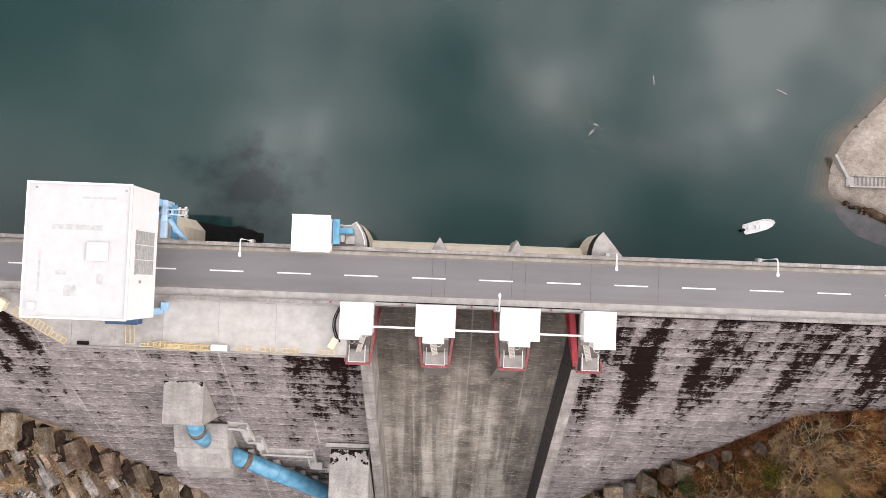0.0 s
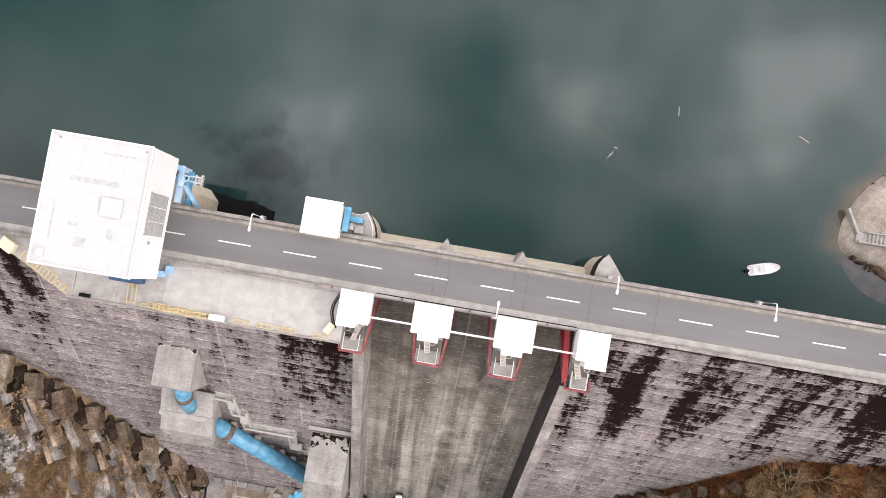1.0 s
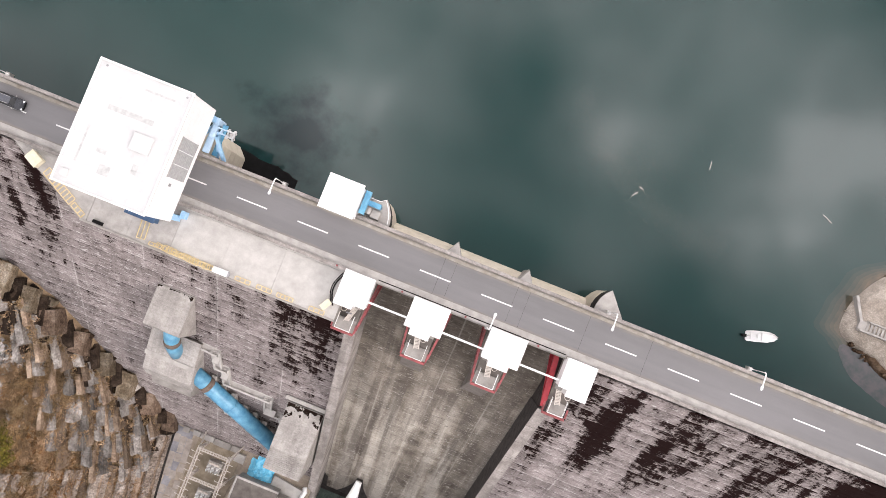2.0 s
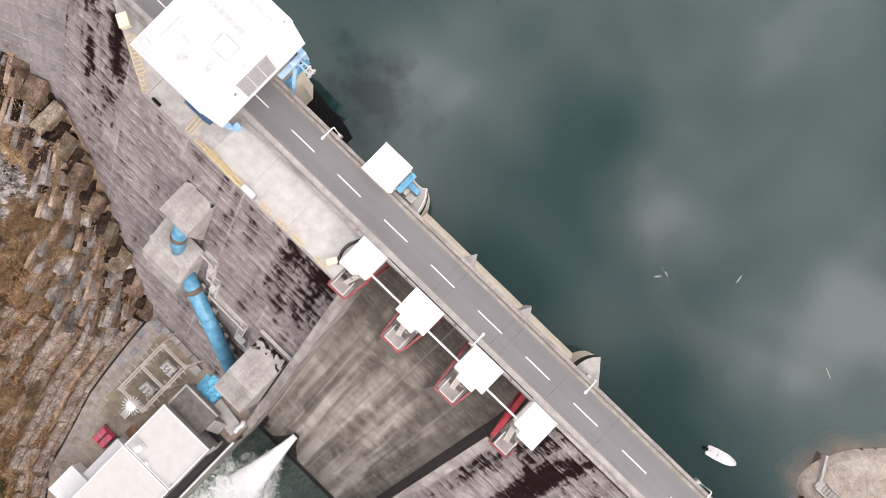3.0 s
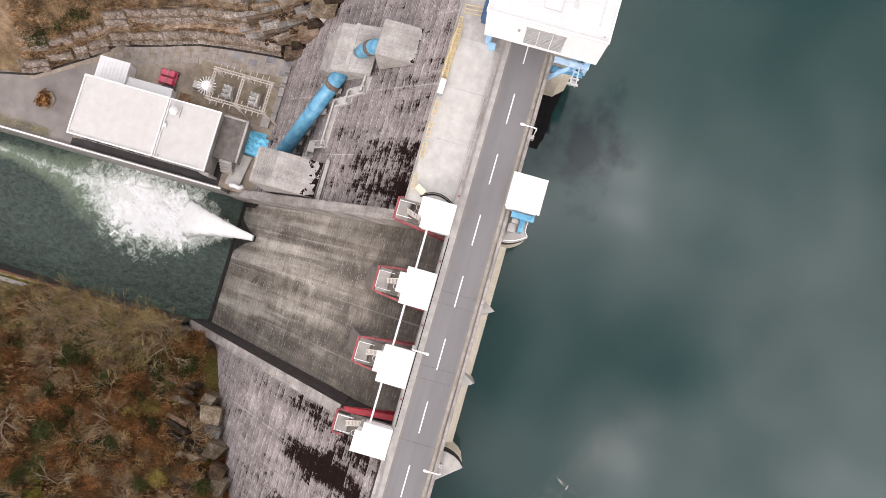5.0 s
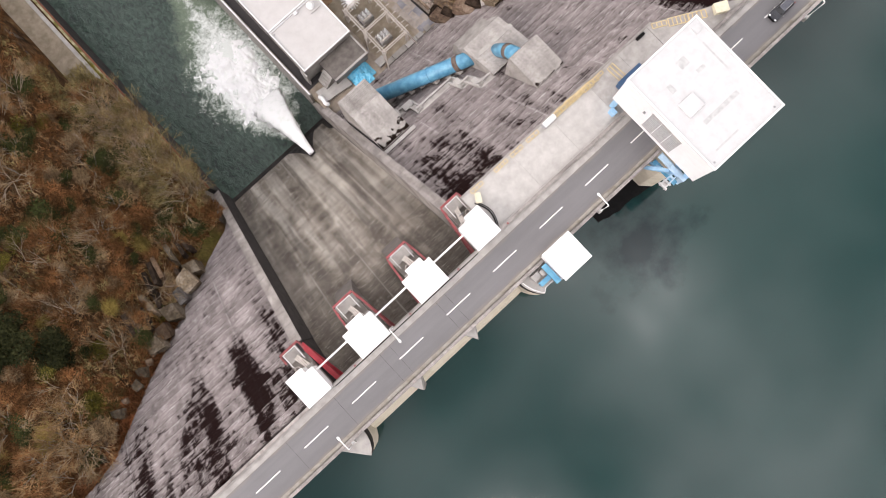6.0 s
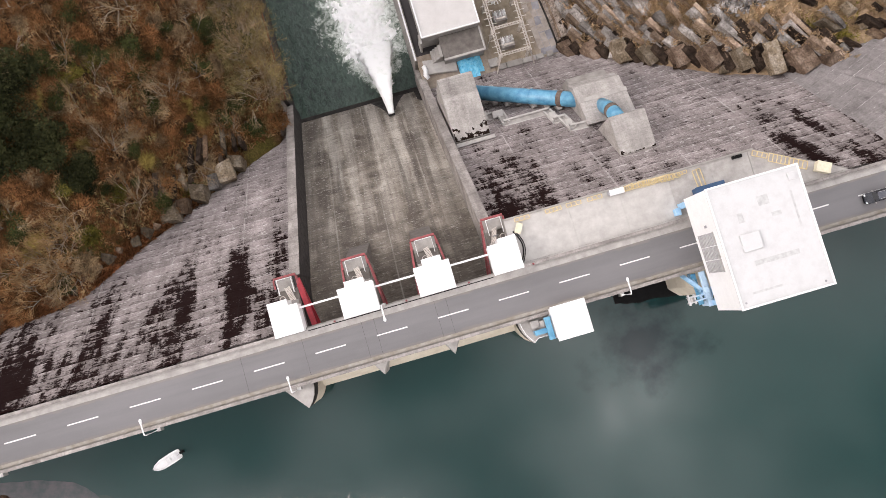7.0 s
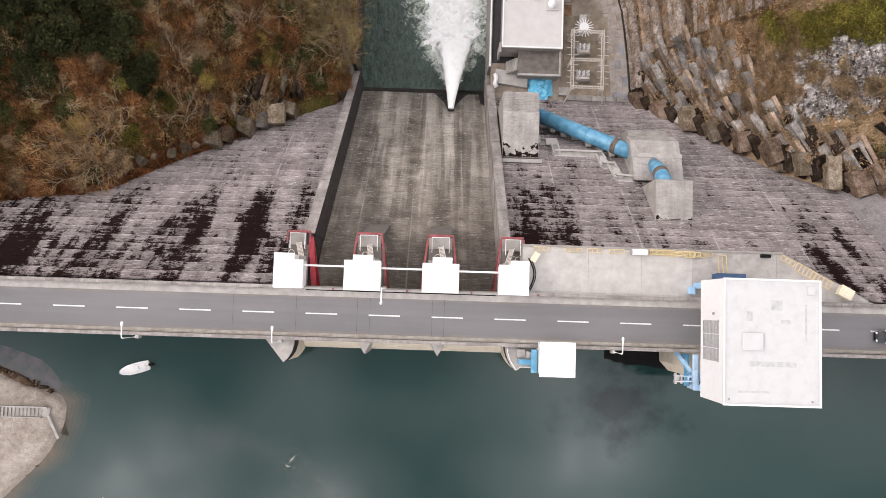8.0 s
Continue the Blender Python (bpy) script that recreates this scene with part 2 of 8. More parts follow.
def chute_concrete():
    """Water-worn concrete: pours of uneven tone, a few wide dark runs down the chute, scour lines and lime along the joints."""
    n = Nodes("worn_spillway_concrete")
    x, z = n.axis(0), n.axis(2)
    half = n.math("MULTIPLY", z, 0.5)
    course, lift = n.math("FRACT", half), n.math("FLOOR", half)
    depth = n.math("MULTIPLY", z, -0.02)
    wide = n.noise(1.0, 4, 0.55, (0.30, 0.016, 0.016))
    thin = n.noise(1.0, 5, 0.65, (1.3, 0.045, 0.045))
    scour = n.noise(1.0, 7, 0.75, (0.16, 2.2, 2.2))
    cloud = n.noise(0.16, 6, 0.65)
    grain = n.noise(3.6, 6, 0.8)
    col = n.ramp(cloud, (0.36, (0.115, 0.098, 0.081)), (0.50, (0.225, 0.197, 0.165)), (0.64, (0.35, 0.313, 0.266)))
    # the pale washed middle of the lower chute
    washed = n.math("MULTIPLY", n.ramp(depth, (0.42, 0.0), (0.80, 1.0)), n.ramp(wide, (0.42, 0.0), (0.56, 1.0)))
    col = n.mix(n.math("MULTIPLY", washed, 0.62), col, (0.56, 0.52, 0.46))
    # one tone for each stretch of each pour
    bay = n.math("FLOOR", n.math("ADD", n.math("MULTIPLY", x, 0.27), n.math("MULTIPLY", n.chance(n.vec(lift, 3.0, 0.0)), 3.0)))
    col = n.mix(1.0, col, n.ramp(n.chance(n.vec(bay, lift, 1.0)), (0.0, 0.80), (1.0, 1.08)), "MULTIPLY")
    col = n.mix(0.14, col, n.ramp(thin, (0.36, 0.45), (0.62, 1.2)), "MULTIPLY")
    # wide dark runs, soft at the sides, starting and ending at different heights
    dark_run = n.math("MULTIPLY", n.ramp(n.noise(1.0, 3, 0.5, (0.42, 0.010, 0.010)), (0.50, 0.0), (0.55, 1.0)), n.ramp(n.noise(1.0, 3, 0.5, (0.2, 0.05, 0.05)), (0.40, 0.25), (0.56, 1.0)))
    col = n.mix(n.math("MULTIPLY", dark_run, 0.62), col, (0.12, 0.103, 0.09))
    col = n.mix(0.55, col, n.ramp(n.noise(1.0, 3, 0.5, (0.24, 0.012, 0.012)), (0.38, 0.55), (0.60, 1.25)), "MULTIPLY")
    col = n.mix(0.15, col, n.ramp(scour, (0.40, 0.3), (0.58, 1.2)), "MULTIPLY")
    col = n.mix(0.28, col, n.ramp(grain, (0.40, 0.3), (0.58, 1.22)), "MULTIPLY")
    dash = n.noise(1.0, 5, 0.68, (0.5, 3.2, 3.2))
    col = n.mix(n.ramp(dash, (0.585, 0.0), (0.61, 0.7)), col, (0.11, 0.094, 0.08))
    glint = n.noise(1.0, 5, 0.68, (0.6, 4.2, 4.2))
    col = n.mix(n.ramp(glint, (0.60, 0.0), (0.625, 0.65)), col, (0.55, 0.525, 0.48))
    lime = n.math("MULTIPLY", n.ramp(course, (0.0, 1.0), (0.06, 0.0)), n.ramp(n.noise_at(n.vec(n.math("MULTIPLY", x, 0.3), n.math("MULTIPLY", lift, 4.3), 0.0), 5, 0.7), (0.52, 0.0), (0.58, 1.0)))
    col = n.mix(n.math("MULTIPLY", lime, 0.4), col, (0.56, 0.53, 0.48))
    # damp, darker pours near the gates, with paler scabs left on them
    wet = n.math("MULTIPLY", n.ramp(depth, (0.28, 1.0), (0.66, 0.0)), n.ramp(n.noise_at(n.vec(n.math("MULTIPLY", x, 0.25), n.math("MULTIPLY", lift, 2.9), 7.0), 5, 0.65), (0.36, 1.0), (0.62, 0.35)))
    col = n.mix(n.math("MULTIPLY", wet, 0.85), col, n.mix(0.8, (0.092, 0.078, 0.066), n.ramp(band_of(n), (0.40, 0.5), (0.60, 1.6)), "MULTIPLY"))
    col = n.mix(n.math("MULTIPLY", n.math("MULTIPLY", pour_edges(n, x, z), n.ramp(depth, (0.45, 1.0), (0.9, 0.25))), 0.22), col, (0.40, 0.37, 0.33))
    # a lime bloom along the monolith joints
    for joint in (-10.2, -0.3, 9.6):
        off = n.math("ABSOLUTE", n.math("SUBTRACT", x, joint))
        col = n.mix(n.math("MULTIPLY", n.ramp(off, (0.05, 1.0), (0.2, 0.0)), n.ramp(thin, (0.40, 0.0), (0.6, 0.35))), col, (0.50, 0.48, 0.44))
    return n.done(col, 0.9, n.math("ADD", grain, scour), 0.03, spec=0.15)


def band_of(n):
    return n.noise(1.0, 6, 0.75, (0.6, 2.4, 2.4))


def pour_edges(n, x, z):
    """Pale edges of small pours, broken along their length."""
    b = n.t.nodes.new("ShaderNodeTexBrick")
    n.link(n.vec(x, n.math("MULTIPLY", z, 1.28), 0.0), b.inputs["Vector"])
    b.inputs["Scale"].default_value = 1.0
    b.inputs["Brick Width"].default_value = 2.7
    b.inputs["Row Height"].default_value = 1.28
    b.inputs["Mortar Size"].default_value = 0.055
    b.inputs["Mortar Smooth"].default_value = 0.4
    return n.math("MULTIPLY", b.outputs["Fac"], n.ramp(n.noise(0.5, 5, 0.65), (0.50, 0.0), (0.58, 1.0)))


GROWTH = [(-98, 0.55), (-90, 0.5), (-83.5, 0.45), (-80, 0.68), (-77, 0.4), (-74, 0.68), (-70.5, 0.3), (-56, 0.3), (-44, 0.55), (-36, 0.5), (-33, 0.55), (-29, 1.0), (-20, 1.15), (-17, 1.0),
          (17, 0.35), (19.5, 0.75), (22, 0.7), (24.5, 0.3), (26.2, 0.85), (29, 0.85), (31, 0.3), (34.5, 0.45), (36, 1.0), (38.5, 1.0), (41, 0.4), (48, 0.35), (49.8, 0.85), (53, 0.85), (55.5, 0.45), (59, 0.65), (63, 0.97), (98, 1.0)]
M_FACE = face_concrete("stained_face_concrete", (0.45, 0.398, 0.390), (0.26, 0.228, 0.223), 0.647, GROWTH, 0.22, 0.30, True, 0.22, 0.85)
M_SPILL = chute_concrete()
M_WALLCON = face_concrete("training_wall_concrete", (0.45, 0.415, 0.392), (0.25, 0.23, 0.215), 0.72, (), 0.15, 0.4, False, 0.10)
M_BLOCK = face_concrete("stained_block_concrete", (0.50, 0.475, 0.45), (0.33, 0.31, 0.29), 0.66, [(-100, 0.1), (-30, 0.1), (-23, 0.5), (-20, 1.0), (-17, 1.0), (100, 0.1)], 0.1, 0.3, False, 0.06)
M_CONC = plain("pale_concrete", (0.30, 0.285, 0.268), (0.46, 0.44, 0.415), 0.6, 0.85, depth=0.015)
M_CONC_OLD = plain("weathered_concrete", (0.22, 0.205, 0.19), (0.38, 0.36, 0.335), 0.5, 0.9, depth=0.02)
M_CONC_DARK = plain("dark_concrete", (0.018, 0.016, 0.015), (0.055, 0.05, 0.046), 0.5, 0.8, spec=0.15)
# Damp concrete, with the shade of the sunless side darkened into its colour.
M_DAMP_SHADE = plain("damp_shaded_concrete", (0.020, 0.018, 0.019), (0.085, 0.077, 0.075), 0.7, 0.75, spec=0.2)
M_BEIGE = plain("bleached_beige_concrete", (0.52, 0.46, 0.36), (0.66, 0.60, 0.49), 0.4, 0.85)
M_SLAB = plain("bright_deck_concrete", (0.37, 0.355, 0.335), (0.50, 0.485, 0.46), 0.6, 0.85, lo=0.30, hi=0.70)
M_WHITE = plain("white_painted_metal", (0.78, 0.785, 0.785), (0.84, 0.845, 0.845), 0.8, 0.45, depth=0.002)
M_ROOF_WHITE = plain("white_roof_sheet", (0.49, 0.492, 0.492), (0.54, 0.545, 0.545), 0.7, 0.55, depth=0.003, lo=0.3, hi=0.55)
M_PATCH = plain("greyed_roof_patch", (0.37, 0.372, 0.37), (0.53, 0.535, 0.53), 1.8, 0.6)
M_PH_ROOF = plain("dusty_roof_membrane", (0.52, 0.505, 0.49), (0.59, 0.575, 0.56), 0.5, 0.7, lo=0.3, hi=0.7)
M_MARK = plain("road_paint", (0.62, 0.62, 0.60), (0.82, 0.82, 0.80), 2.5, 0.7)
M_BLUE = plain("pale_blue_paint", (0.22, 0.42, 0.62), (0.36, 0.58, 0.78), 1.2, 0.5)
M_PIPE = plain("blue_penstock_paint", (0.04, 0.20, 0.36), (0.16, 0.42, 0.58), 0.6, 0.4)
M_RUST = plain("rusty_band", (0.10, 0.07, 0.055), (0.20, 0.15, 0.12), 1.5, 0.8)
M_RED = plain("faded_red_steel", (0.16, 0.04, 0.04), (0.42, 0.10, 0.105), 0.9, 0.55)
M_RED_BRIGHT = plain("bright_red_steel", (0.30, 0.02, 0.03), (0.46, 0.04, 0.055), 0.9, 0.5)
M_YELLOW = plain("faded_yellow_paint", (0.52, 0.40, 0.20), (0.70, 0.58, 0.36), 1.8, 0.7)
M_CREAM = plain("cream_painted_sheet", (0.60, 0.55, 0.40), (0.74, 0.69, 0.54), 1.5, 0.6)
M_FOOTWAY = plain("stained_footway_concrete", (0.24, 0.21, 0.17), (0.40, 0.38, 0.345), 0.7, 0.9)
M_GANTRY = plain("washed_blue_steel", (0.34, 0.50, 0.66), (0.50, 0.66, 0.80), 1.4, 0.5)
M_LATTICE = plain("pale_galvanised_lattice", (0.50, 0.45, 0.40), (0.68, 0.63, 0.58), 2.0, 0.6)
M_MOSSCONC = plain("mossy_coping", (0.14, 0.12, 0.03), (0.40, 0.36, 0.24), 0.35, 0.9, lo=0.42, hi=0.58)
M_PAD = plain("earthy_yard_pad", (0.18, 0.145, 0.10), (0.34, 0.285, 0.215), 0.5, 0.95)
M_NAVY = plain("dark_blue_paint", (0.02, 0.06, 0.13), (0.04, 0.10, 0.20), 1.0, 0.5)
M_RUSTSOIL = plain("rusty_soil", (0.14, 0.075, 0.04), (0.30, 0.19, 0.11), 0.8, 0.95)
M_RUSTWALL = plain("rust_stained_coping", (0.10, 0.04, 0.024), (0.24, 0.095, 0.055), 0.8, 0.9)
M_STEEL = plain("galvanised_steel", (0.36, 0.35, 0.33), (0.52, 0.51, 0.49), 2.0, 0.5, 0.5)
M_BLACK = plain("black_rubber", (0.004, 0.004, 0.004), (0.009, 0.009, 0.009), 1.0, 0.6, spec=0.1)
M_GROWTH = plain("black_growth", (0.008, 0.005, 0.004), (0.03, 0.02, 0.017), 2.0, 0.95, spec=0.04)
M_DARKGLASS = plain("dark_glazing", (0.01, 0.011, 0.013), (0.02, 0.022, 0.025), 1.0, 0.12)
M_RIM = plain("cast_alloy", (0.30, 0.30, 0.31), (0.42, 0.42, 0.43), 2.0, 0.35, 0.8)
M_GREY = plain("mid_grey_paint", (0.22, 0.22, 0.23), (0.32, 0.32, 0.33), 1.0, 0.6)
M_TARP = plain("bright_blue_tarpaulin", (0.05, 0.46, 0.76), (0.26, 0.70, 0.92), 1.6, 0.5)
M_TRUCK = plain("red_truck_paint", (0.44, 0.05, 0.09), (0.64, 0.10, 0.16), 1.5, 0.35)
# The dark car paint, with the sky's reflection lightened into its colour.
M_CAR_ROOF = plain("sky_lit_car_paint", (0.07, 0.075, 0.09), (0.10, 0.105, 0.125), 1.5, 0.25)
M_CAR = plain("dark_car_paint", (0.02, 0.022, 0.028), (0.04, 0.043, 0.05), 1.5, 0.25)
M_WOODGREY = plain("driftwood", (0.38, 0.36, 0.33), (0.6, 0.58, 0.55), 3.0, 0.9)
M_CHIP = plain("waterlogged_chips", (0.20, 0.18, 0.15), (0.46, 0.42, 0.36), 3.0, 0.9)


def asphalt():
    n = Nodes("worn_asphalt")
    broad = n.noise(0.12, 5, 0.6, (0.3, 1.0, 1.0))
    grain = n.noise(14.0, 3, 0.7)
    col = n.ramp(broad, (0.3, (0.15, 0.147, 0.149)), (0.7, (0.195, 0.19, 0.194)))
    tracks = n.noise(1.0, 3, 0.5, (0.01, 1.1, 1.0))
    col = n.mix(0.3, col, n.ramp(tracks, (0.3, 0.75), (0.7, 1.1)), "MULTIPLY")
    col = n.mix(0.4, col, n.ramp(grain, (0.25, 0.6), (0.75, 1.1)), "MULTIPLY")
    # pale dust and moss gathered along both kerbs
    verge = n.math("ABSOLUTE", n.math("SUBTRACT", n.axis(1), 0.25))
    dust = n.ramp(n.math("ADD", n.math("MULTIPLY", verge, 0.3), n.math("MULTIPLY", n.math("SUBTRACT", n.noise(0.7, 6, 0.7, (0.35, 1.0, 1.0)), 0.5), 0.5)), (0.74, 0.0), (0.95, 0.65))
    col = n.mix(dust, col, (0.27, 0.235, 0.185))
    return n.done(col, 0.85, grain, 0.006)


M_ASPHALT = asphalt()
M_DRIVE = plain("pale_drive", (0.17, 0.15, 0.14), (0.27, 0.245, 0.23), 0.2, 0.9)
M_ANNEX = plain("annex_roofing", (0.10, 0.088, 0.078), (0.19, 0.17, 0.155), 0.6, 0.9)
M_PAVE = plain("worn_paving", (0.25, 0.215, 0.19), (0.42, 0.375, 0.335), 0.7, 0.9)
M_LANE = plain("dark_lane_asphalt", (0.028, 0.025, 0.026), (0.055, 0.049, 0.05), 0.3, 0.9)


def yard_surface():
    n = Nodes("patched_yard_paving")
    broad = n.noise(0.15, 6, 0.65)
    spots = n.noise(0.9, 5, 0.7)
    col = n.ramp(broad, (0.3, (0.17, 0.135, 0.10)), (0.5, (0.30, 0.25, 0.20)), (0.72, (0.43, 0.37, 0.30)))
    col = n.mix(0.5, col, n.ramp(spots, (0.3, 0.5), (0.65, 1.1)), "MULTIPLY")
    return n.done(col, 0.9, spots, 0.03)


M_YARD = yard_surface()


def hillside():
    """Dry winter slope: russet litter, tawny grass, moss and bare stone where it is steep."""
    n = Nodes("winter_hillside")
    broad = n.noise(0.06, 6, 0.6)
    mid = n.noise(0.35, 6, 0.65)
    fine = n.noise(3.0, 5, 0.7)
    col = n.ramp(mid, (0.3, (0.012, 0.009, 0.006)), (0.46, (0.05, 0.027, 0.013)), (0.6, (0.12, 0.068, 0.032)), (0.78, (0.26, 0.175, 0.09)))
    moss = n.ramp(broad, (0.52, 0.0), (0.64, 1.0))
    col = n.mix(n.math("MULTIPLY", moss, 0.7), col, n.ramp(fine, (0.3, (0.05, 0.05, 0.012)), (0.7, (0.16, 0.14, 0.035))))
    n2 = n.t.nodes.new("ShaderNodeSeparateXYZ")
    n.link(n.normal, n2.inputs["Vector"])
    steep = n.ramp(n.math("ADD", n2.outputs[2], n.math("MULTIPLY", n.math("SUBTRACT", mid, 0.5), 0.5)), (0.34, 1.0), (0.52, 0.0))
    left = n.ramp(n.math("MULTIPLY", n.axis(0), -0.02), (0.3, 0.0), (0.9, 1.0))
    col = n.mix(left, col, n.mix(0.7, col, n.ramp(mid, (0.3, (0.20, 0.135, 0.08)), (0.7, (0.58, 0.43, 0.29)))))
    stone = n.ramp(fine, (0.3, (0.10, 0.085, 0.07)), (0.7, (0.30, 0.27, 0.24)))
    col = n.mix(steep, col, stone)
    col = n.mix(0.6, col, n.ramp(fine, (0.25, 0.35), (0.7, 1.15)), "MULTIPLY")
    return n.done(col, 0.95, fine, 0.25, spec=0.08)


M_HILL = hillside()


def rock(name, a, b, c, loose=0.0, seams=0.6):
    n = Nodes(name)
    broad = n.noise(0.4, 6, 0.65)
    fine = n.noise(2.6, 6, 0.7)
    cr = n.cells(0.9, None, "DISTANCE_TO_EDGE")
    col = n.ramp(broad, (0.3, a), (0.5, b), (0.7, c))
    col = n.mix(0.8, col, n.ramp(fine, (0.3, 0.25), (0.66, 1.2)), "MULTIPLY")
    seam = n.cells(0.55, (1.0, 0.45, 0.8), "DISTANCE_TO_EDGE")
    col = n.mix(seams, col, n.ramp(n.math("ADD", seam, n.math("MULTIPLY", n.math("SUBTRACT", fine, 0.5), 0.25)), (0.0, 0.1), (0.09, 1.0)), "MULTIPLY")
    col = n.mix(1.0, col, n.ramp(n.island if loose else n.rand(), (0.0, loose or 0.4), (1.0, 1.15)), "MULTIPLY")
    return n.done(col, 0.95, n.math("ADD", fine, n.math("MULTIPLY", cr, 0.5)), 0.12, spec=0.1)


M_ROCK_BROWN = rock("brown_cut_rock", (0.068, 0.042, 0.027), (0.168, 0.111, 0.073), (0.32, 0.24, 0.175), seams=0.15)
M_ROCK_TAN = rock("tan_cut_rock", (0.12, 0.09, 0.058), (0.26, 0.205, 0.145), (0.45, 0.39, 0.315), seams=0.15)
M_ROCK_FAWN = rock("fawn_hewn_rock", (0.10, 0.066, 0.046), (0.25, 0.175, 0.128), (0.44, 0.345, 0.27), seams=0.15)
# Dark rock; in the clefts its colour also stands for their shade.
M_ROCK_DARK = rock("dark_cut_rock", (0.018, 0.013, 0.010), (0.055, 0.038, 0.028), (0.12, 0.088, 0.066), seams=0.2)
M_ROCK_PALE = rock("pale_outcrop_rock", (0.26, 0.23, 0.21), (0.56, 0.52, 0.49), (0.80, 0.77, 0.74), seams=0.3)
M_ROCK_SHARD = rock("splintered_pale_rock", (0.26, 0.235, 0.22), (0.54, 0.51, 0.49), (0.76, 0.735, 0.715), 0.12)
M_ROCK_COURSE = rock("coursed_grey_stone", (0.22, 0.170, 0.132), (0.38, 0.318, 0.272), (0.57, 0.51, 0.46), 0.5, 0.0)
M_ROCK_GREY = rock("grey_bank_rock", (0.17, 0.150, 0.134), (0.35, 0.318, 0.292), (0.58, 0.55, 0.52), seams=0.2)
M_BERM = rock("tan_earth_berm", (0.15, 0.104, 0.072), (0.31, 0.228, 0.168), (0.50, 0.395, 0.305), seams=0.0)


def gravel():
    n = Nodes("pale_shore_gravel")
    broad = n.noise(0.25, 5, 0.6)
    stones = n.cells(5.5)
    col = n.ramp(broad, (0.3, (0.34, 0.29, 0.242)), (0.7, (0.54, 0.48, 0.415)))
    col = n.mix(0.6, col, n.ramp(stones, (0.1, 1.15), (0.6, 0.5)), "MULTIPLY")
    col = n.mix(0.5, col, n.ramp(n.noise(1.1, 6, 0.7), (0.36, 0.5), (0.6, 1.15)), "MULTIPLY")
    return n.done(col, 0.95, stones, 0.04)


M_GRAVEL = gravel()


def lake_water(name, silt=0.0, thin=0.0, tone=(0.145, 0.098, 0.062)):
    """Still dark water; silt: how much of the bed's colour shows through, thin: the least of that where the silt is broken up."""
    n = Nodes(name)
    big = n.noise(0.02, 4, 0.5)
    rip = n.noise(1.0, 4, 0.6, (0.5, 1.3, 1.0))
    col = n.ramp(big, (0.35, (0.008, 0.030, 0.028)), (0.7, (0.013, 0.041, 0.038)))
    # a darker, less glossy patch of water beside the intake
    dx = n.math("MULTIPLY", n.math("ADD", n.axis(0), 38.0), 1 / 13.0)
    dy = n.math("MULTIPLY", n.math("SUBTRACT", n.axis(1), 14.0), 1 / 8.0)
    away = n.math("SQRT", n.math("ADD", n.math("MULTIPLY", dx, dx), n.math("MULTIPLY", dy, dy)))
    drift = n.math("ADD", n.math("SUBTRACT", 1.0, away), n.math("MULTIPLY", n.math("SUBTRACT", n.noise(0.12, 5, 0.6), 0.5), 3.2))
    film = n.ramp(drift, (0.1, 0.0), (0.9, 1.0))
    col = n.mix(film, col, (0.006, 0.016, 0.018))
    if silt:
        col = n.mix(n.ramp(n.noise(0.55, 6, 0.65), (0.30, silt * thin), (0.66, silt)), col, tone)
    m = n.done(col, 0.06, rip, 0.0035)
    n.bsdf.inputs["IOR"].default_value = 1.33
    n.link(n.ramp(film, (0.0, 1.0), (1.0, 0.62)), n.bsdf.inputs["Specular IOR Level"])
    return m


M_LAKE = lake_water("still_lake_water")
M_SHALLOWS = [lake_water("brown_shallows", silt, 0.6) for silt in (0.85, 0.66, 0.48, 0.33, 0.20, 0.09)]
M_SILTFILM = lake_water("grey_silt_film", 0.9, 0.25, (0.085, 0.072, 0.078))


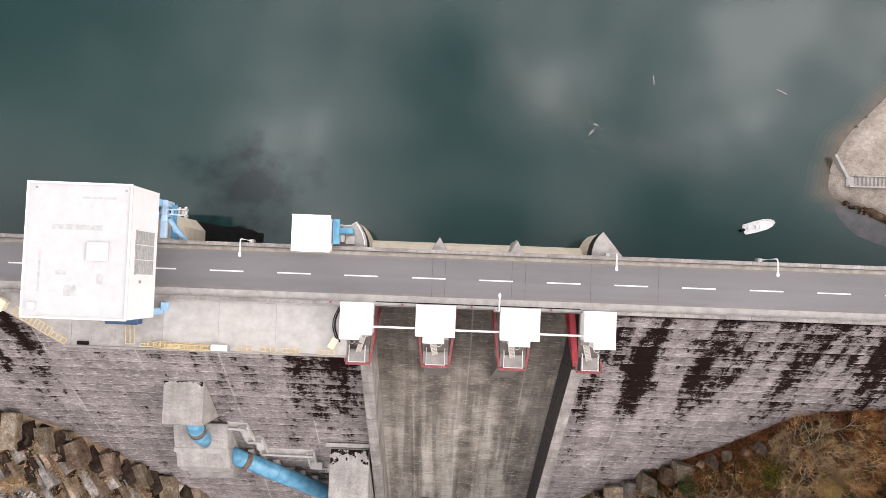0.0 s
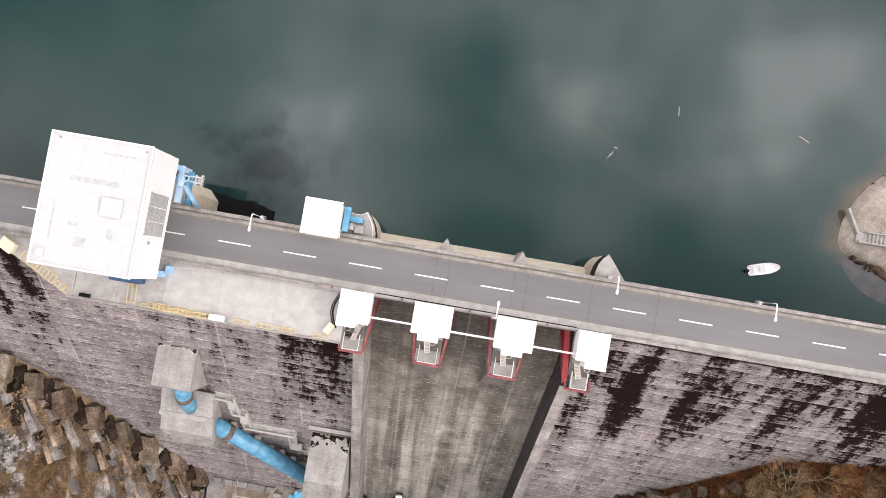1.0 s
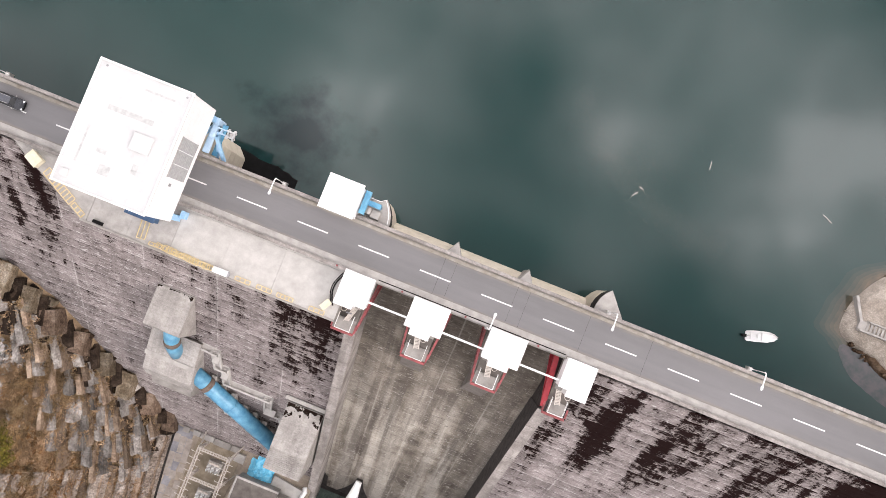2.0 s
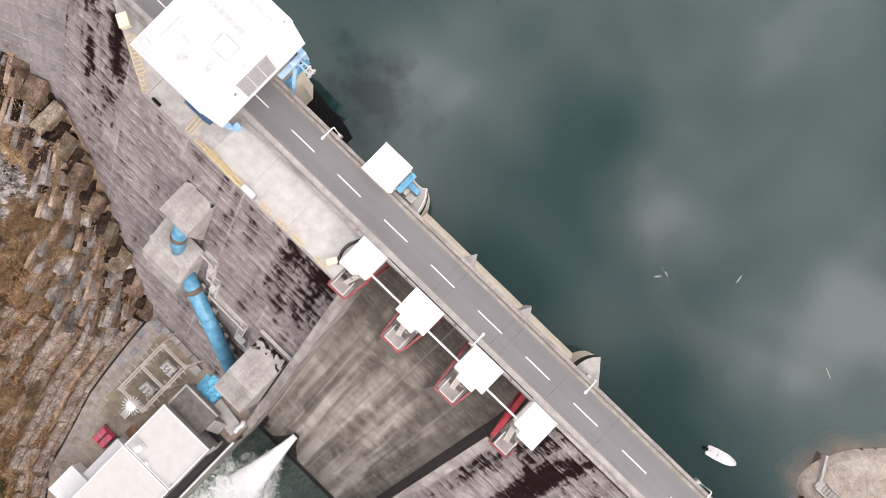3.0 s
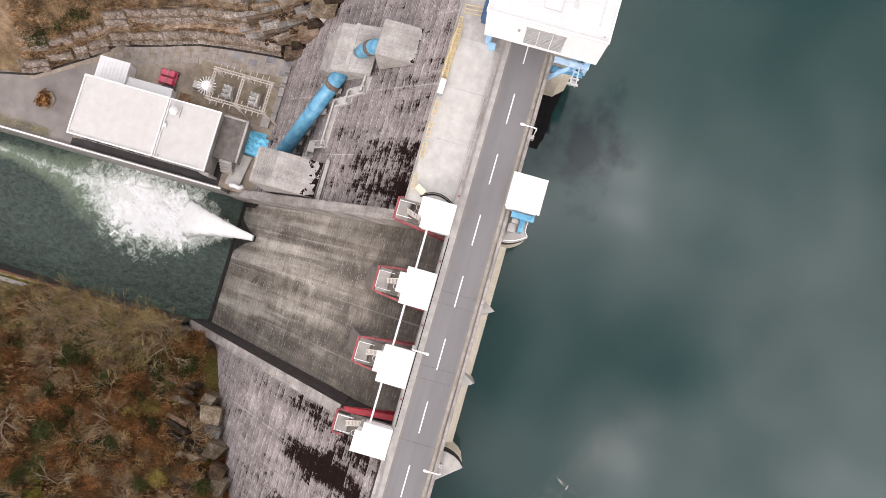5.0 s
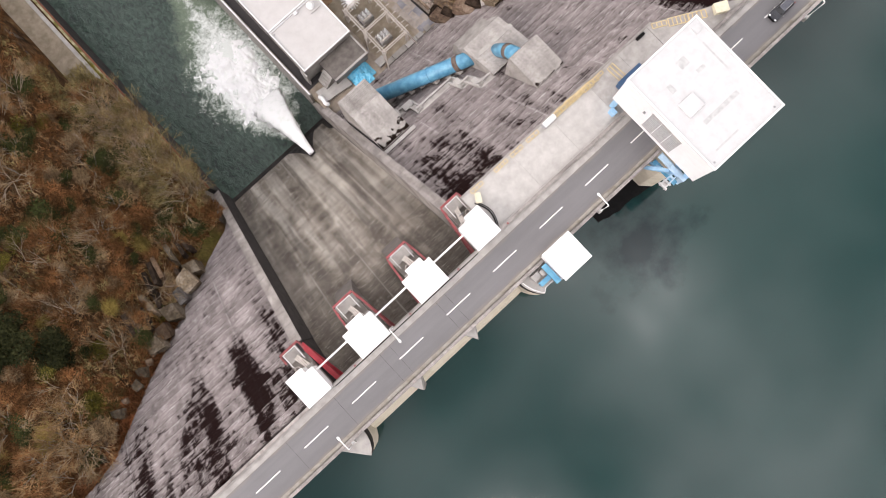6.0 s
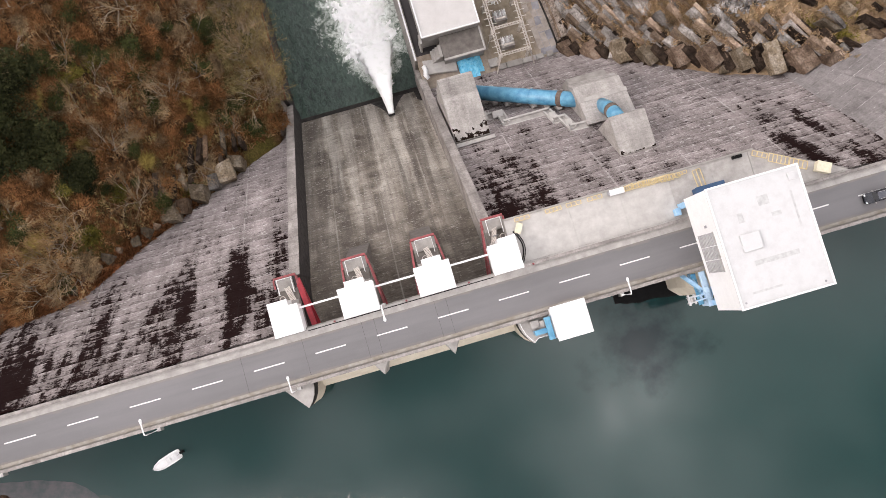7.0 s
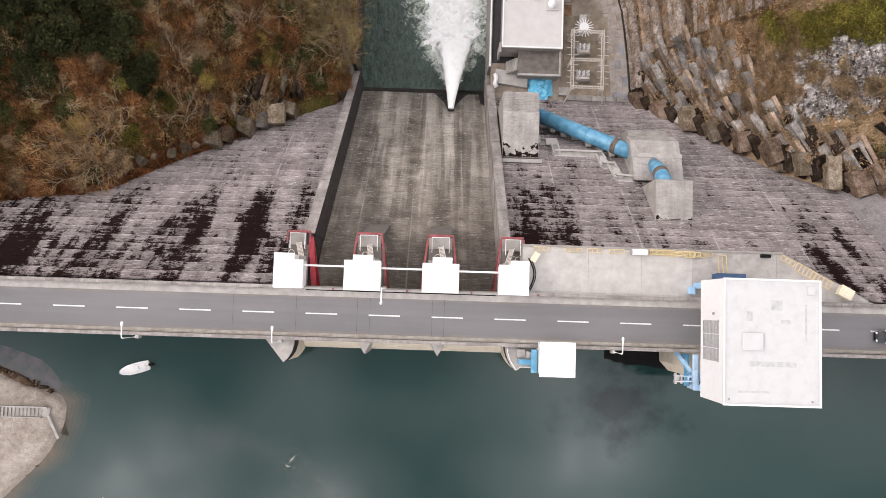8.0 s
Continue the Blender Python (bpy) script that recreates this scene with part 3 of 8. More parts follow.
def tail_water():
    """Green water, streaked with foam round the place where the jet lands."""
    n = Nodes("churned_tailwater")
    wave = n.noise(0.9, 7, 0.62, (1.3, 0.8, 1.0), 0.6)
    big = n.noise(0.08, 4, 0.6)
    col = n.ramp(wave, (0.38, (0.010, 0.025, 0.020)), (0.50, (0.026, 0.056, 0.040)), (0.66, (0.050, 0.088, 0.063)))
    col = n.mix(0.5, col, n.ramp(big, (0.3, 0.6), (0.7, 1.2)), "MULTIPLY")
    # foam spreads from the jet's foot and drifts off along the wall on the yard's side
    lace = n.noise(0.42, 8, 0.72, None, 0.7)
    fine = n.noise(1.6, 6, 0.75, None, 0.4)
    v = n.math("MULTIPLY", n.math("ADD", n.axis(1), 120.0), 1 / 60.0)
    half = n.ramp(v, (0.0, 0.18), (0.2, 0.35), (0.34, 0.75), (0.5, 0.95), (0.68, 0.98), (0.80, 0.80), (0.92, 0.42), (1.0, 0.15))
    middle = n.ramp(v, (0.0, 0.35), (0.35, 0.6), (0.6, 0.9), (1.0, 0.9))
    off = n.math("ABSOLUTE", n.math("ADD", n.math("SUBTRACT", n.axis(0), n.math("MULTIPLY", middle, 8.0)), 15.0))
    near = n.math("SUBTRACT", 1.0, n.math("DIVIDE", off, n.math("MULTIPLY", half, 11.5)))
    strong = n.ramp(v, (0.24, 0.0), (0.54, 1.0))
    murk = n.math("ADD", near, n.math("MULTIPLY", n.math("SUBTRACT", lace, 0.5), 1.6))
    col = n.mix(n.ramp(n.math("ADD", murk, 0.2), (0.0, 0.0), (0.7, 0.8)), col, (0.19, 0.25, 0.17))
    dense = n.math("MULTIPLY", strong, 0.75)
    amount = n.math("ADD", n.math("ADD", n.math("SUBTRACT", near, 0.45), dense), n.math("ADD", n.math("MULTIPLY", n.math("SUBTRACT", lace, 0.5), 2.4), n.math("MULTIPLY", n.math("SUBTRACT", fine, 0.5), 1.2)))
    col = n.mix(n.ramp(amount, (0.25, 0.0), (0.95, 1.0)), col, (0.82, 0.86, 0.82))
    return n.done(col, 0.3, wave, 0.3)


M_TAIL = tail_water()


def foam():
    n = Nodes("white_foam")
    f = n.noise(0.5, 6, 0.7)
    col = n.ramp(f, (0.3, (0.82, 0.86, 0.81)), (0.5, (0.96, 0.97, 0.96)))
    return n.done(col, 0.9, f, 0.06)


M_FOAM = foam()


def foliage(name, dark, light):
    n = Nodes(name)
    col = n.ramp(n.island, (0.0, dark), (1.0, light))
    patch = n.noise(0.28, 4, 0.6)
    col = n.mix(0.75, col, n.ramp(patch, (0.36, 0.25), (0.64, 1.3)), "MULTIPLY")
    col = n.mix(0.5, col, n.ramp(n.rand(), (0.0, 0.6), (1.0, 1.2)), "MULTIPLY")
    return n.done(col, 0.9, spec=0.08)


M_TWIG = foliage("grey_tan_twigs", (0.23, 0.135, 0.060), (0.48, 0.315, 0.165))
M_TWIG_RED = foliage("russet_twigs", (0.15, 0.075, 0.030), (0.42, 0.225, 0.095))
M_BARK = plain("grey_bark", (0.14, 0.115, 0.09), (0.30, 0.26, 0.215), 2.0, 0.95)
M_PALEBARK = plain("bleached_bark", (0.25, 0.19, 0.135), (0.43, 0.35, 0.27), 1.6, 0.95)
M_GREEN = foliage("dark_evergreen_leaves", (0.026, 0.033, 0.011), (0.088, 0.095, 0.032))
M_MOSS = foliage("yellow_green_leaves", (0.11, 0.10, 0.018), (0.34, 0.285, 0.06))
M_BAMBOO = foliage("olive_bamboo_leaves", (0.055, 0.055, 0.012), (0.26, 0.215, 0.045))
M_STRAW = foliage("straw_grass", (0.27, 0.18, 0.09), (0.56, 0.41, 0.235))
M_LITTER = foliage("russet_scrub", (0.06, 0.027, 0.010), (0.37, 0.178, 0.072))
M_RUSSETEDGE = foliage("orange_brown_litter", (0.08, 0.034, 0.015), (0.34, 0.145, 0.062))
M_ORANGE = foliage("orange_leaf_litter", (0.20, 0.065, 0.022), (0.48, 0.19, 0.08))
M_PINE = foliage("blackish_green_leaves", (0.014, 0.017, 0.007), (0.05, 0.052, 0.020))
M_PALETWIG = foliage("silvery_bare_twigs", (0.22, 0.150, 0.085), (0.47, 0.345, 0.205))
M_FERN = foliage("ochre_bamboo_plumes", (0.17, 0.12, 0.03), (0.42, 0.32, 0.10))
M_FAWN = foliage("fawn_dry_stems", (0.28, 0.175, 0.10), (0.64, 0.455, 0.29))
M_OLIVE = foliage("olive_twigs", (0.15, 0.118, 0.045), (0.46, 0.365, 0.17))
M_TAN = foliage("tan_scrub", (0.15, 0.097, 0.052), (0.46, 0.325, 0.19))


# ---- mesh building ----
class Mesh:
    """Collects vertices and faces, then makes one mesh."""

    def __init__(self):
        self.v, self.f = [], []

    def add(self, verts, faces):
        k = len(self.v)
        self.v.extend(tuple(p) for p in verts)
        self.f.extend(tuple(i + k for i in q) for q in faces)
        return self

    def box(self, x0, x1, y0, y1, z0, z1, m=None):
        vs = [Vector(p) for p in ((x0, y0, z0), (x1, y0, z0), (x1, y1, z0), (x0, y1, z0),
                                  (x0, y0, z1), (x1, y0, z1), (x1, y1, z1), (x0, y1, z1))]
        if m is not None:
            vs = [m @ p for p in vs]
        return self.add(vs, [(3, 2, 1, 0), (4, 5, 6, 7), (0, 1, 5, 4), (1, 2, 6, 5), (2, 3, 7, 6), (3, 0, 4, 7)])

    def prism(self, outline, z0, z1, m=None):
        """A plan outline (counter-clockwise) raised from z0 to z1."""
        n = len(outline)
        vs = [Vector((x, y, z0)) for x, y in outline] + [Vector((x, y, z1)) for x, y in outline]
        if m is not None:
            vs = [m @ p for p in vs]
        fs = [tuple(range(n - 1, -1, -1)), tuple(range(n, 2 * n))]
        fs += [(i, (i + 1) % n, n + (i + 1) % n, n + i) for i in range(n)]
        return self.add(vs, fs)

    def section(self, profile, x0, x1):
        """A y-z profile drawn out along x."""
        n = len(profile)
        vs = [(x0, y, z) for y, z in profile] + [(x1, y, z) for y, z in profile]
        fs = [tuple(range(n)), tuple(range(2 * n - 1, n - 1, -1))]
        fs += [(i, n + i, n + (i + 1) % n, (i + 1) % n) for i in range(n)]
        return self.add(vs, fs)

    def rod(self, a, b, r, r2=None, sides=8, caps=True):
        a, b = Vector(a), Vector(b)
        r2 = r if r2 is None else r2
        q = (b - a).to_track_quat("Z", "Y")
        ring = [Vector((math.cos(2 * math.pi * i / sides), math.sin(2 * math.pi * i / sides), 0)) for i in range(sides)]
        vs = [a + q @ (p * r) for p in ring] + [b + q @ (p * r2) for p in ring]
        fs = [(i, (i + 1) % sides, sides + (i + 1) % sides, sides + i) for i in range(sides)]
        if caps:
            fs += [tuple(range(sides - 1, -1, -1)), tuple(range(sides, 2 * sides))]
        return self.add(vs, fs)

    def tube(self, points, r, sides=10, caps=True):
        pts = [Vector(p) for p in points]
        vs, fs = [], []
        for i, p in enumerate(pts):
            d = (pts[min(i + 1, len(pts) - 1)] - pts[max(i - 1, 0)]).normalized()
            q = d.to_track_quat("Z", "Y")
            for k in range(sides):
                a = 2 * math.pi * k / sides
                vs.append(p + q @ Vector((r * math.cos(a), r * math.sin(a), 0)))
        for i in range(len(pts) - 1):
            for k in range(sides):
                fs.append((i * sides + k, i * sides + (k + 1) % sides, (i + 1) * sides + (k + 1) % sides, (i + 1) * sides + k))
        if caps:
            fs += [tuple(range(sides - 1, -1, -1)), tuple(range((len(pts) - 1) * sides, len(pts) * sides))]
        return self.add(vs, fs)

    def beam(self, a, b, w, h=None):
        """A square bar from a to b."""
        a, b = Vector(a), Vector(b)
        h = w if h is None else h
        d = b - a
        q = d.to_track_quat("Y", "Z")
        m = Matrix.Translation(a) @ q.to_matrix().to_4x4()
        return self.box(-w / 2, w / 2, 0, d.length, -h / 2, h / 2, m)

    def data(self, name, material, smooth=False, bevel=0.0):
        me = bpy.data.meshes.new(name)
        me.from_pydata(self.v, [], self.f)
        bm = bmesh.new()
        bm.from_mesh(me)
        bmesh.ops.recalc_face_normals(bm, faces=bm.faces)
        if bevel:
            bmesh.ops.bevel(bm, geom=list(bm.edges), offset=bevel, segments=1, affect="EDGES", clamp_overlap=True)
        bm.to_mesh(me)
        bm.free()
        me.materials.append(material)
        if smooth:
            for poly in me.polygons:
                poly.use_smooth = True
        return me


def part(name, mesh, material, parent=None, label="", smooth=False, bevel=0.0):
    ob = new(name, mesh.data(name, material, smooth, bevel))
    if parent is not None:
        ob.parent = parent
        ob.matrix_parent_inverse = parent.matrix_world.inverted()
    if label:
        tagged(ob, label)
    return ob


def thing(name, label, category, group="", at=(0, 0, 0)):
    ob = new(name)
    ob.matrix_world = Matrix.Translation(at)
    ob.empty_display_size = 0.5
    return tagged(ob, label, category, group)


def setting(name, mesh, material, label="", smooth=False, bevel=0.0):
    ob = part(name, mesh, material, None, "", smooth, bevel)
    return tagged(ob, label, kind="structure")


def lerp(v, table):
    """Straight-line table look-up."""
    if v <= table[0][0]:
        return table[0][1]
    for (a, za), (b, zb) in zip(table, table[1:]):
        if v <= b:
            return za + (zb - za) * (v - a) / (b - a)
    return table[-1][1]


# ---- the lie of the land ----
SLOPE = 0.78           # run of the downstream face for each metre of drop
TOP_Y = -4.5           # where the face plane meets the crest level
LAKE_Z, TAIL_Z, YARD_Z = -14.0, -77.0, -62.0
SP_L, SP_R = -16.2, 15.4   # the spillway's sides


def face_z(y):
    return (y - TOP_Y) / SLOPE


def face_y(z):
    return TOP_Y + SLOPE * z


RIGHT_BANK = [(17, -62), (19, -56.5), (26, -51.5), (31, -47), (37, -41), (43, -36), (50, -29.3), (57, -22.3), (64, -19.8), (72, -18.8), (78, -16.5), (86, -10), (100, 2), (160, 30), (320, 70)]
BENCH, BENCH_RISE = 4.0, 4.8
LEFT_RISE = []
for k in range(6):
    LEFT_RISE += [(BENCH * k, BENCH_RISE * k), (BENCH * k + 2.4, BENCH_RISE * k + 4.0)]
LEFT_RISE += [(24, 28.8), (32, 33), (38, 36), (60, 46), (80, 60), (140, 90), (320, 130)]
YARD_EDGE = [(-400, -30), (-125, -28.5), (-112, -31.5), (-99, -40), (-95, -43.7), (-88, -45.5), (-75, -49.5), (-62, -51), (-50, -52), (-20, -52)]


def land(x, y):
    """Height of the ground."""
    wob = noise.noise((x * 0.07, y * 0.07, 0.0)) * 2.2 + noise.noise((x * 0.22, y * 0.22, 5.0)) * 0.9 + noise.noise((x * 0.6, y * 0.6, 9.0)) * 0.45
    if y > 2:  # the reservoir's bed and banks
        deep = -60.0
        right = -40 + 0.85 * (x - 70) - 0.02 * y
        left = -40 + 0.8 * (-96 - x)
        far = -60 + 0.25 * max(0.0, y - 380)
        return min(max(deep, right if x > 105 else deep, left, far) + wob * 0.3, 60)
    if x > 16.9 and y < -97 and x < 24:
        return -62.5 + 0.1 * wob
    if x > 16.9:
        z = lerp(x, RIGHT_BANK)
        fade = min(1.0, (x - 16.9) / 4)
        lump = 1.1 * noise.noise((x * 0.2, y * 0.2, 21.0))
        return z + (wob + lump) * fade * (1.0 if y < face_y(z) - 3 else 0.35)
    if x < -17.2:
        s = lerp(y, YARD_EDGE) - x
        if s <= 0:
            return YARD_Z - 0.25
        step = 4.2
        rise = lerp(s, LEFT_RISE)
        if s < 24:
            climb = min(1.0, max(0.0, (y + 72) / 8))
            rise += (1.2 * s - rise) * climb
        k = rise / step + 0.25 * noise.noise((x * 0.05, y * 0.05, 2.0))
        t = k - math.floor(k)
        stair = (math.floor(k) + min(1.0, max(0.0, (t - 0.35) / 0.4))) * step
        amount = 0.0 if s < 24 else 0.3
        near = 1.0 if y < face_y(YARD_Z + rise) - 2 else 0.3
        return YARD_Z - 0.2 + rise * (1 - amount) + stair * amount - (0.7 if s < 26 else 0.1) + wob * (0.2 if s < 24 else 0.6) * near * min(1, s / 3)
    return TAIL_Z - 6


def spaced(lo, hi, fine_lo, fine_hi, fine, coarse):
    xs, x = [], lo
    while x < hi:
        xs.append(x)
        x += fine if fine_lo <= x < fine_hi else coarse
    return xs + [hi]


gx = spaced(-400, 400, -135, 115, 1.25, 14)
gx = sorted(set([g for g in gx if not (-18.5 < g < -16 or 16 < g < 18)] + [-17.25, -17.15, 16.85, 16.95]))
gy = spaced(-420, 700, -150, 60, 1.25, 16)
ground_mesh = Mesh()
ground_mesh.v = [(x, y, land(x, y)) for y in gy for x in gx]
nx = len(gx)
ground_mesh.f = [(j * nx + i, j * nx + i + 1, (j + 1) * nx + i + 1, (j + 1) * nx + i)
                 for j in range(len(gy) - 1) for i in range(nx - 1)]
ground = setting("ground", ground_mesh, M_HILL, "steep winter hillsides with russet litter, moss and bare stone", smooth=True)

water_mesh = Mesh().add([(-400, 4.3, LAKE_Z), (400, 4.3, LAKE_Z), (400, 700, LAKE_Z), (-400, 700, LAKE_Z)], [(0, 1, 2, 3)])
setting("water_reservoir", water_mesh, M_LAKE, "still dark teal reservoir water reflecting an overcast sky")

tail = Mesh()
txs = [-17.2 + 34.1 * i / 60 for i in range(61)]
tys = [-420 + 0 * i for i in range(1)] + [-170 + 115 * i / 150 for i in range(151)]
tail.v = [(x, y, TAIL_Z + 0.22 * noise.noise((x * 0.5, y * 0.5, 0)) + 0.12 * noise.noise((x * 1.4, y * 1.4, 3))) for y in tys for x in txs]
tail.f = [(j * 61 + i, j * 61 + i + 1, (j + 1) * 61 + i + 1, (j + 1) * 61 + i) for j in range(len(tys) - 1) for i in range(60)]
setting("water_tailrace", tail, M_TAIL, "choppy green tailrace water below the spillway", smooth=True)

# ---- the dam ----
# backing bodies under the face panels
body = Mesh().section([(4.2, -0.6), (4.2, -90), (face_y(-90), -90), (TOP_Y + 0.35, -0.6)], -260, SP_L - 1.7)
setting("wall_dam_left", body, M_FACE, "sloping stained concrete dam face beside the spillway")
body = Mesh().section([(4.2, -0.6), (4.2, -90), (face_y(-90), -90), (TOP_Y + 0.35, -0.6)], SP_R + 1.7, 260)
setting("wall_dam_right", body, M_FACE, "sloping stained concrete dam face with dark streaks")
wall_left, wall_right = bpy.data.objects["wall_dam_left"], bpy.data.objects["wall_dam_right"]

# spillway chute: a rounded crest running into the straight slope
SPILL_Y0 = 1.7
ogee = []
for i in range(13):
    y = 2.0 - 16.2 * i / 12
    ogee.append((y, -10 - 0.0396 * (2.0 - y) ** 2))
LIP_Y = -58.3
LIP_Z = (LIP_Y - SPILL_Y0) / SLOPE
prof = [(5.9, -95), (5.9, -12.4), (5.3, -10.8), (4.0, -10.0)] + ogee + [(LIP_Y, LIP_Z), (LIP_Y - 0.2, -95)]
chute = setting("wall_spillway", Mesh().section([(y, z - 0.12) for y, z in prof], SP_L - 0.3, SP_R + 0.3), M_SPILL,
                "worn grey concrete spillway chute with pale vertical streaks")
part("weir_crest", Mesh().section([(6.0, -16), (6.0, -12.0), (5.5, -10.4), (4.7, -9.7), (3.2, -9.6), (3.2, -16)], SP_L - 0.9, SP_R + 1.4), M_BEIGE, chute,
     "bleached beige concrete weir crest")

# training walls
def training_wall(name, x0, x1, mat):
    ys = [-13.2, -20, -30, -40, -50, -58.5, -60.5]
    topz = [face_z(y) + 3.5 for y in ys]
    profile = list(zip(ys, topz)) + [(-60.5, -90), (0, -90), (0, -24), (-13.2, -24)]
    return setting(name, Mesh().section(profile, x0, x1), mat, "tall concrete training wall beside the spillway")


tw_l = training_wall("wall_training_left", SP_L - 1.7, SP_L, M_WALLCON)
# The right wall's shaded inner side is put into its dark material.
tw_r = training_wall("wall_training_right", SP_R, SP_R + 1.7, M_DAMP_SHADE)
for tw, xa, xb in ((tw_l, SP_L - 1.78, SP_L + 0.06), (tw_r, SP_R - 0.06, SP_R + 1.78)):
    y = -13.4
    while y > -60:
        y2 = max(y - 3.9, -60.4)
        za, zb = face_z(y) + 3.5, face_z(y2) + 3.5
        part("coping", Mesh().section([(y, za + 0.02), (y, za + 0.16), (y2 + 0.05, zb + 0.16), (y2 + 0.05, zb + 0.02)], xa, xb), M_WALLCON, tw)
        y = y2

# channel walls along the tailrace
wl = setting("wall_channel_left", Mesh().box(-17.2, -16.5, -420, -60.4, -90, YARD_Z + 0.5), M_CONC_OLD, "concrete channel wall below the power house")
part("coping", Mesh().box(-17.0, -16.65, -420, -60.5, YARD_Z + 0.5, YARD_Z + 0.75), M_WHITE, wl, "white painted kerb on the wall top")
wr = setting("wall_channel_right", Mesh().box(16.0, 16.9, -420, -60.4, -90, -63.2), M_DAMP_SHADE, "mossy channel wall under the wooded bank")
part("waling", Mesh().box(15.95, 16.4, -420, -60.5, -63.2, -62.9), M_RUSTWALL, wr, "rust-red waling beam")
part("coping", Mesh().box(16.4, 17.4, -420, -60.5, -63.2, -62.6), M_MOSSCONC, wr, "mossy pale coping")

# outlet in the chute
OUT = Vector((-7.7, -50.2, (-50.2 - SPILL_Y0) / SLOPE))
hood = Mesh()
vs = []
for i in range(15):
    v = i / 14
    y = OUT.y - 0.1 + (LIP_Y - OUT.y + 0.1) * v
    half = 0.75 + 4.7 * v ** 1.7
    vs += [(OUT.x - half, y, (y - SPILL_Y0) / SLOPE + 0.22), (OUT.x + half, y, (y - SPILL_Y0) / SLOPE + 0.22)]
hood.add(vs, [(2 * i, 2 * i + 1, 2 * i + 3, 2 * i + 2) for i in range(14)])
# The recess has no depth: its darkness is all in this sheet's colour.
part("outlet_recess", hood, M_DAMP_SHADE, chute, "dark flat sheet for the recess round the outlet")
# The shadow line at the lip is laid on as a dark strip.
part("lip", Mesh().section([(LIP_Y + 0.9, (LIP_Y + 0.9 - SPILL_Y0) / SLOPE + 0.2), (LIP_Y - 0.4, LIP_Z + 0.1), (LIP_Y - 0.5, -92), (LIP_Y + 0.9, -92)], SP_L, SP_R), M_CONC_DARK, chute, "chute lip with its shadow line put in dark colour")
# A flat dark sheet drawn for the notch, with no hollow behind it.
part("side_notch", Mesh().add([(SP_L + 0.05, LIP_Y + 0.5, LIP_Z + 1.2), (SP_L + 0.05, LIP_Y + 5.5, LIP_Z + 7.5), (SP_L + 1.1, LIP_Y + 4.6, LIP_Z + 6.5), (SP_L + 1.3, LIP_Y + 0.5, LIP_Z + 1.2)], [(0, 1, 2, 3)]), M_CONC_DARK, chute)

# ---- the crest ----
deck = setting("wall_crest", Mesh().box(-260, 260, -4.3, 4.3, -1.4, -0.12), M_CONC_OLD, "concrete crest deck under the road")
road = setting("road", Mesh().box(-260, 260, -2.65, 3.15, -0.12, 0.0), M_ASPHALT, "worn grey asphalt road along the dam crest")
for k in range(-24, 25):
    part("centre_dash", Mesh().box(10 * k, 10 * k + 5, -0.02, 0.18, 0.0, 0.012), M_MARK, road)
for k, x in enumerate((-7.0, -5.1, 4.8, 6.8, 16.5, 26.5)):
    part("expansion_joint", Mesh().box(x, x + 0.03, -2.65, 3.15, 0.0, 0.006), M_LANE, road)
sw_up = setting("pavement_upstream", Mesh().box(-260, 260, 3.15, 3.7, -0.12, 0.14), M_FOOTWAY, "narrow weathered concrete footway")
sw_dn = setting("pavement_downstream", Mesh().box(-260, 260, -3.75, -2.65, -0.12, 0.14), M_CONC, "narrow pale concrete footway")
# parapets in lengths with small gaps
par_up = setting("wall_parapet_upstream", Mesh().box(-260, 260, 3.95, 4.2, -1.0, 0.7), M_CONC_OLD, "low concrete parapet on the reservoir side")
for k in range(-26, 27):
    part("coping", Mesh().box(10 * k + 0.03, 10 * k + 9.97, 3.8, 4.35, 0.7, 0.82), M_WALLCON, par_up)
par_dn = setting("wall_parapet_downstream", Mesh().box(-260, -20.2, -4.15, -3.9, -1.0, 0.55).box(15.2, 260, -4.15, -3.9, -1.0, 0.7), M_CONC_OLD,
                 "low concrete parapet above the dam face")
for k in range(-26, 27):
    a, b = 10 * k + 0.03, 10 * k + 9.97
    if b < -20 or a > 15:
        a = max(a, 20.2) if a > 15 else a
        part("coping", Mesh().box(a, b, -4.3, -3.75, 0.7 if a > 15 else 0.55, 0.84 if a > 15 else 0.67), M_WALLCON, par_dn)
edge_rail = setting("trim_gate_bridge", Mesh().box(-20.2, 15.2, -4.05, -3.75, -0.9, 0.5), M_CONC, "pale bridge edge beam over the spillway gates")

# a flat black strip at the foot of the edge beam
part("drain_gap", Mesh().box(-15.2, 15.1, -3.72, -3.58, 0.14, 0.15), M_BLACK, sw_dn, "thin black strip along the bridge edge")

# downstream platform
platform = setting("floor_platform", Mesh().prism([(-76.5, -3.95), (-61.0, -11.9), (-19.2, -12.0), (-19.2, -4.16), (-60.0, -4.16)], -3.5, -0.18), M_CONC_OLD,
                   "bright concrete working platform beside the road")
xs = [-60, -53.5, -46.5, -38.3, -29.8, -19.25]
for a, b in zip(xs, xs[1:]):
    part("slab", Mesh().box(a + 0.012, b - 0.012, -11.7, -4.2, -0.18, -0.02), M_SLAB if a > -47 else M_CONC, platform)
part("slab", Mesh().prism([(-75.5, -4.2), (-61.0, -11.7), (-60.06, -11.7), (-60.06, -4.2)], -0.18, -0.02), M_CONC, platform)
part("edge_kerb", Mesh().box(-61, -19.2, -12.05, -11.72, -0.18, 0.12), M_CONC_OLD, platform)
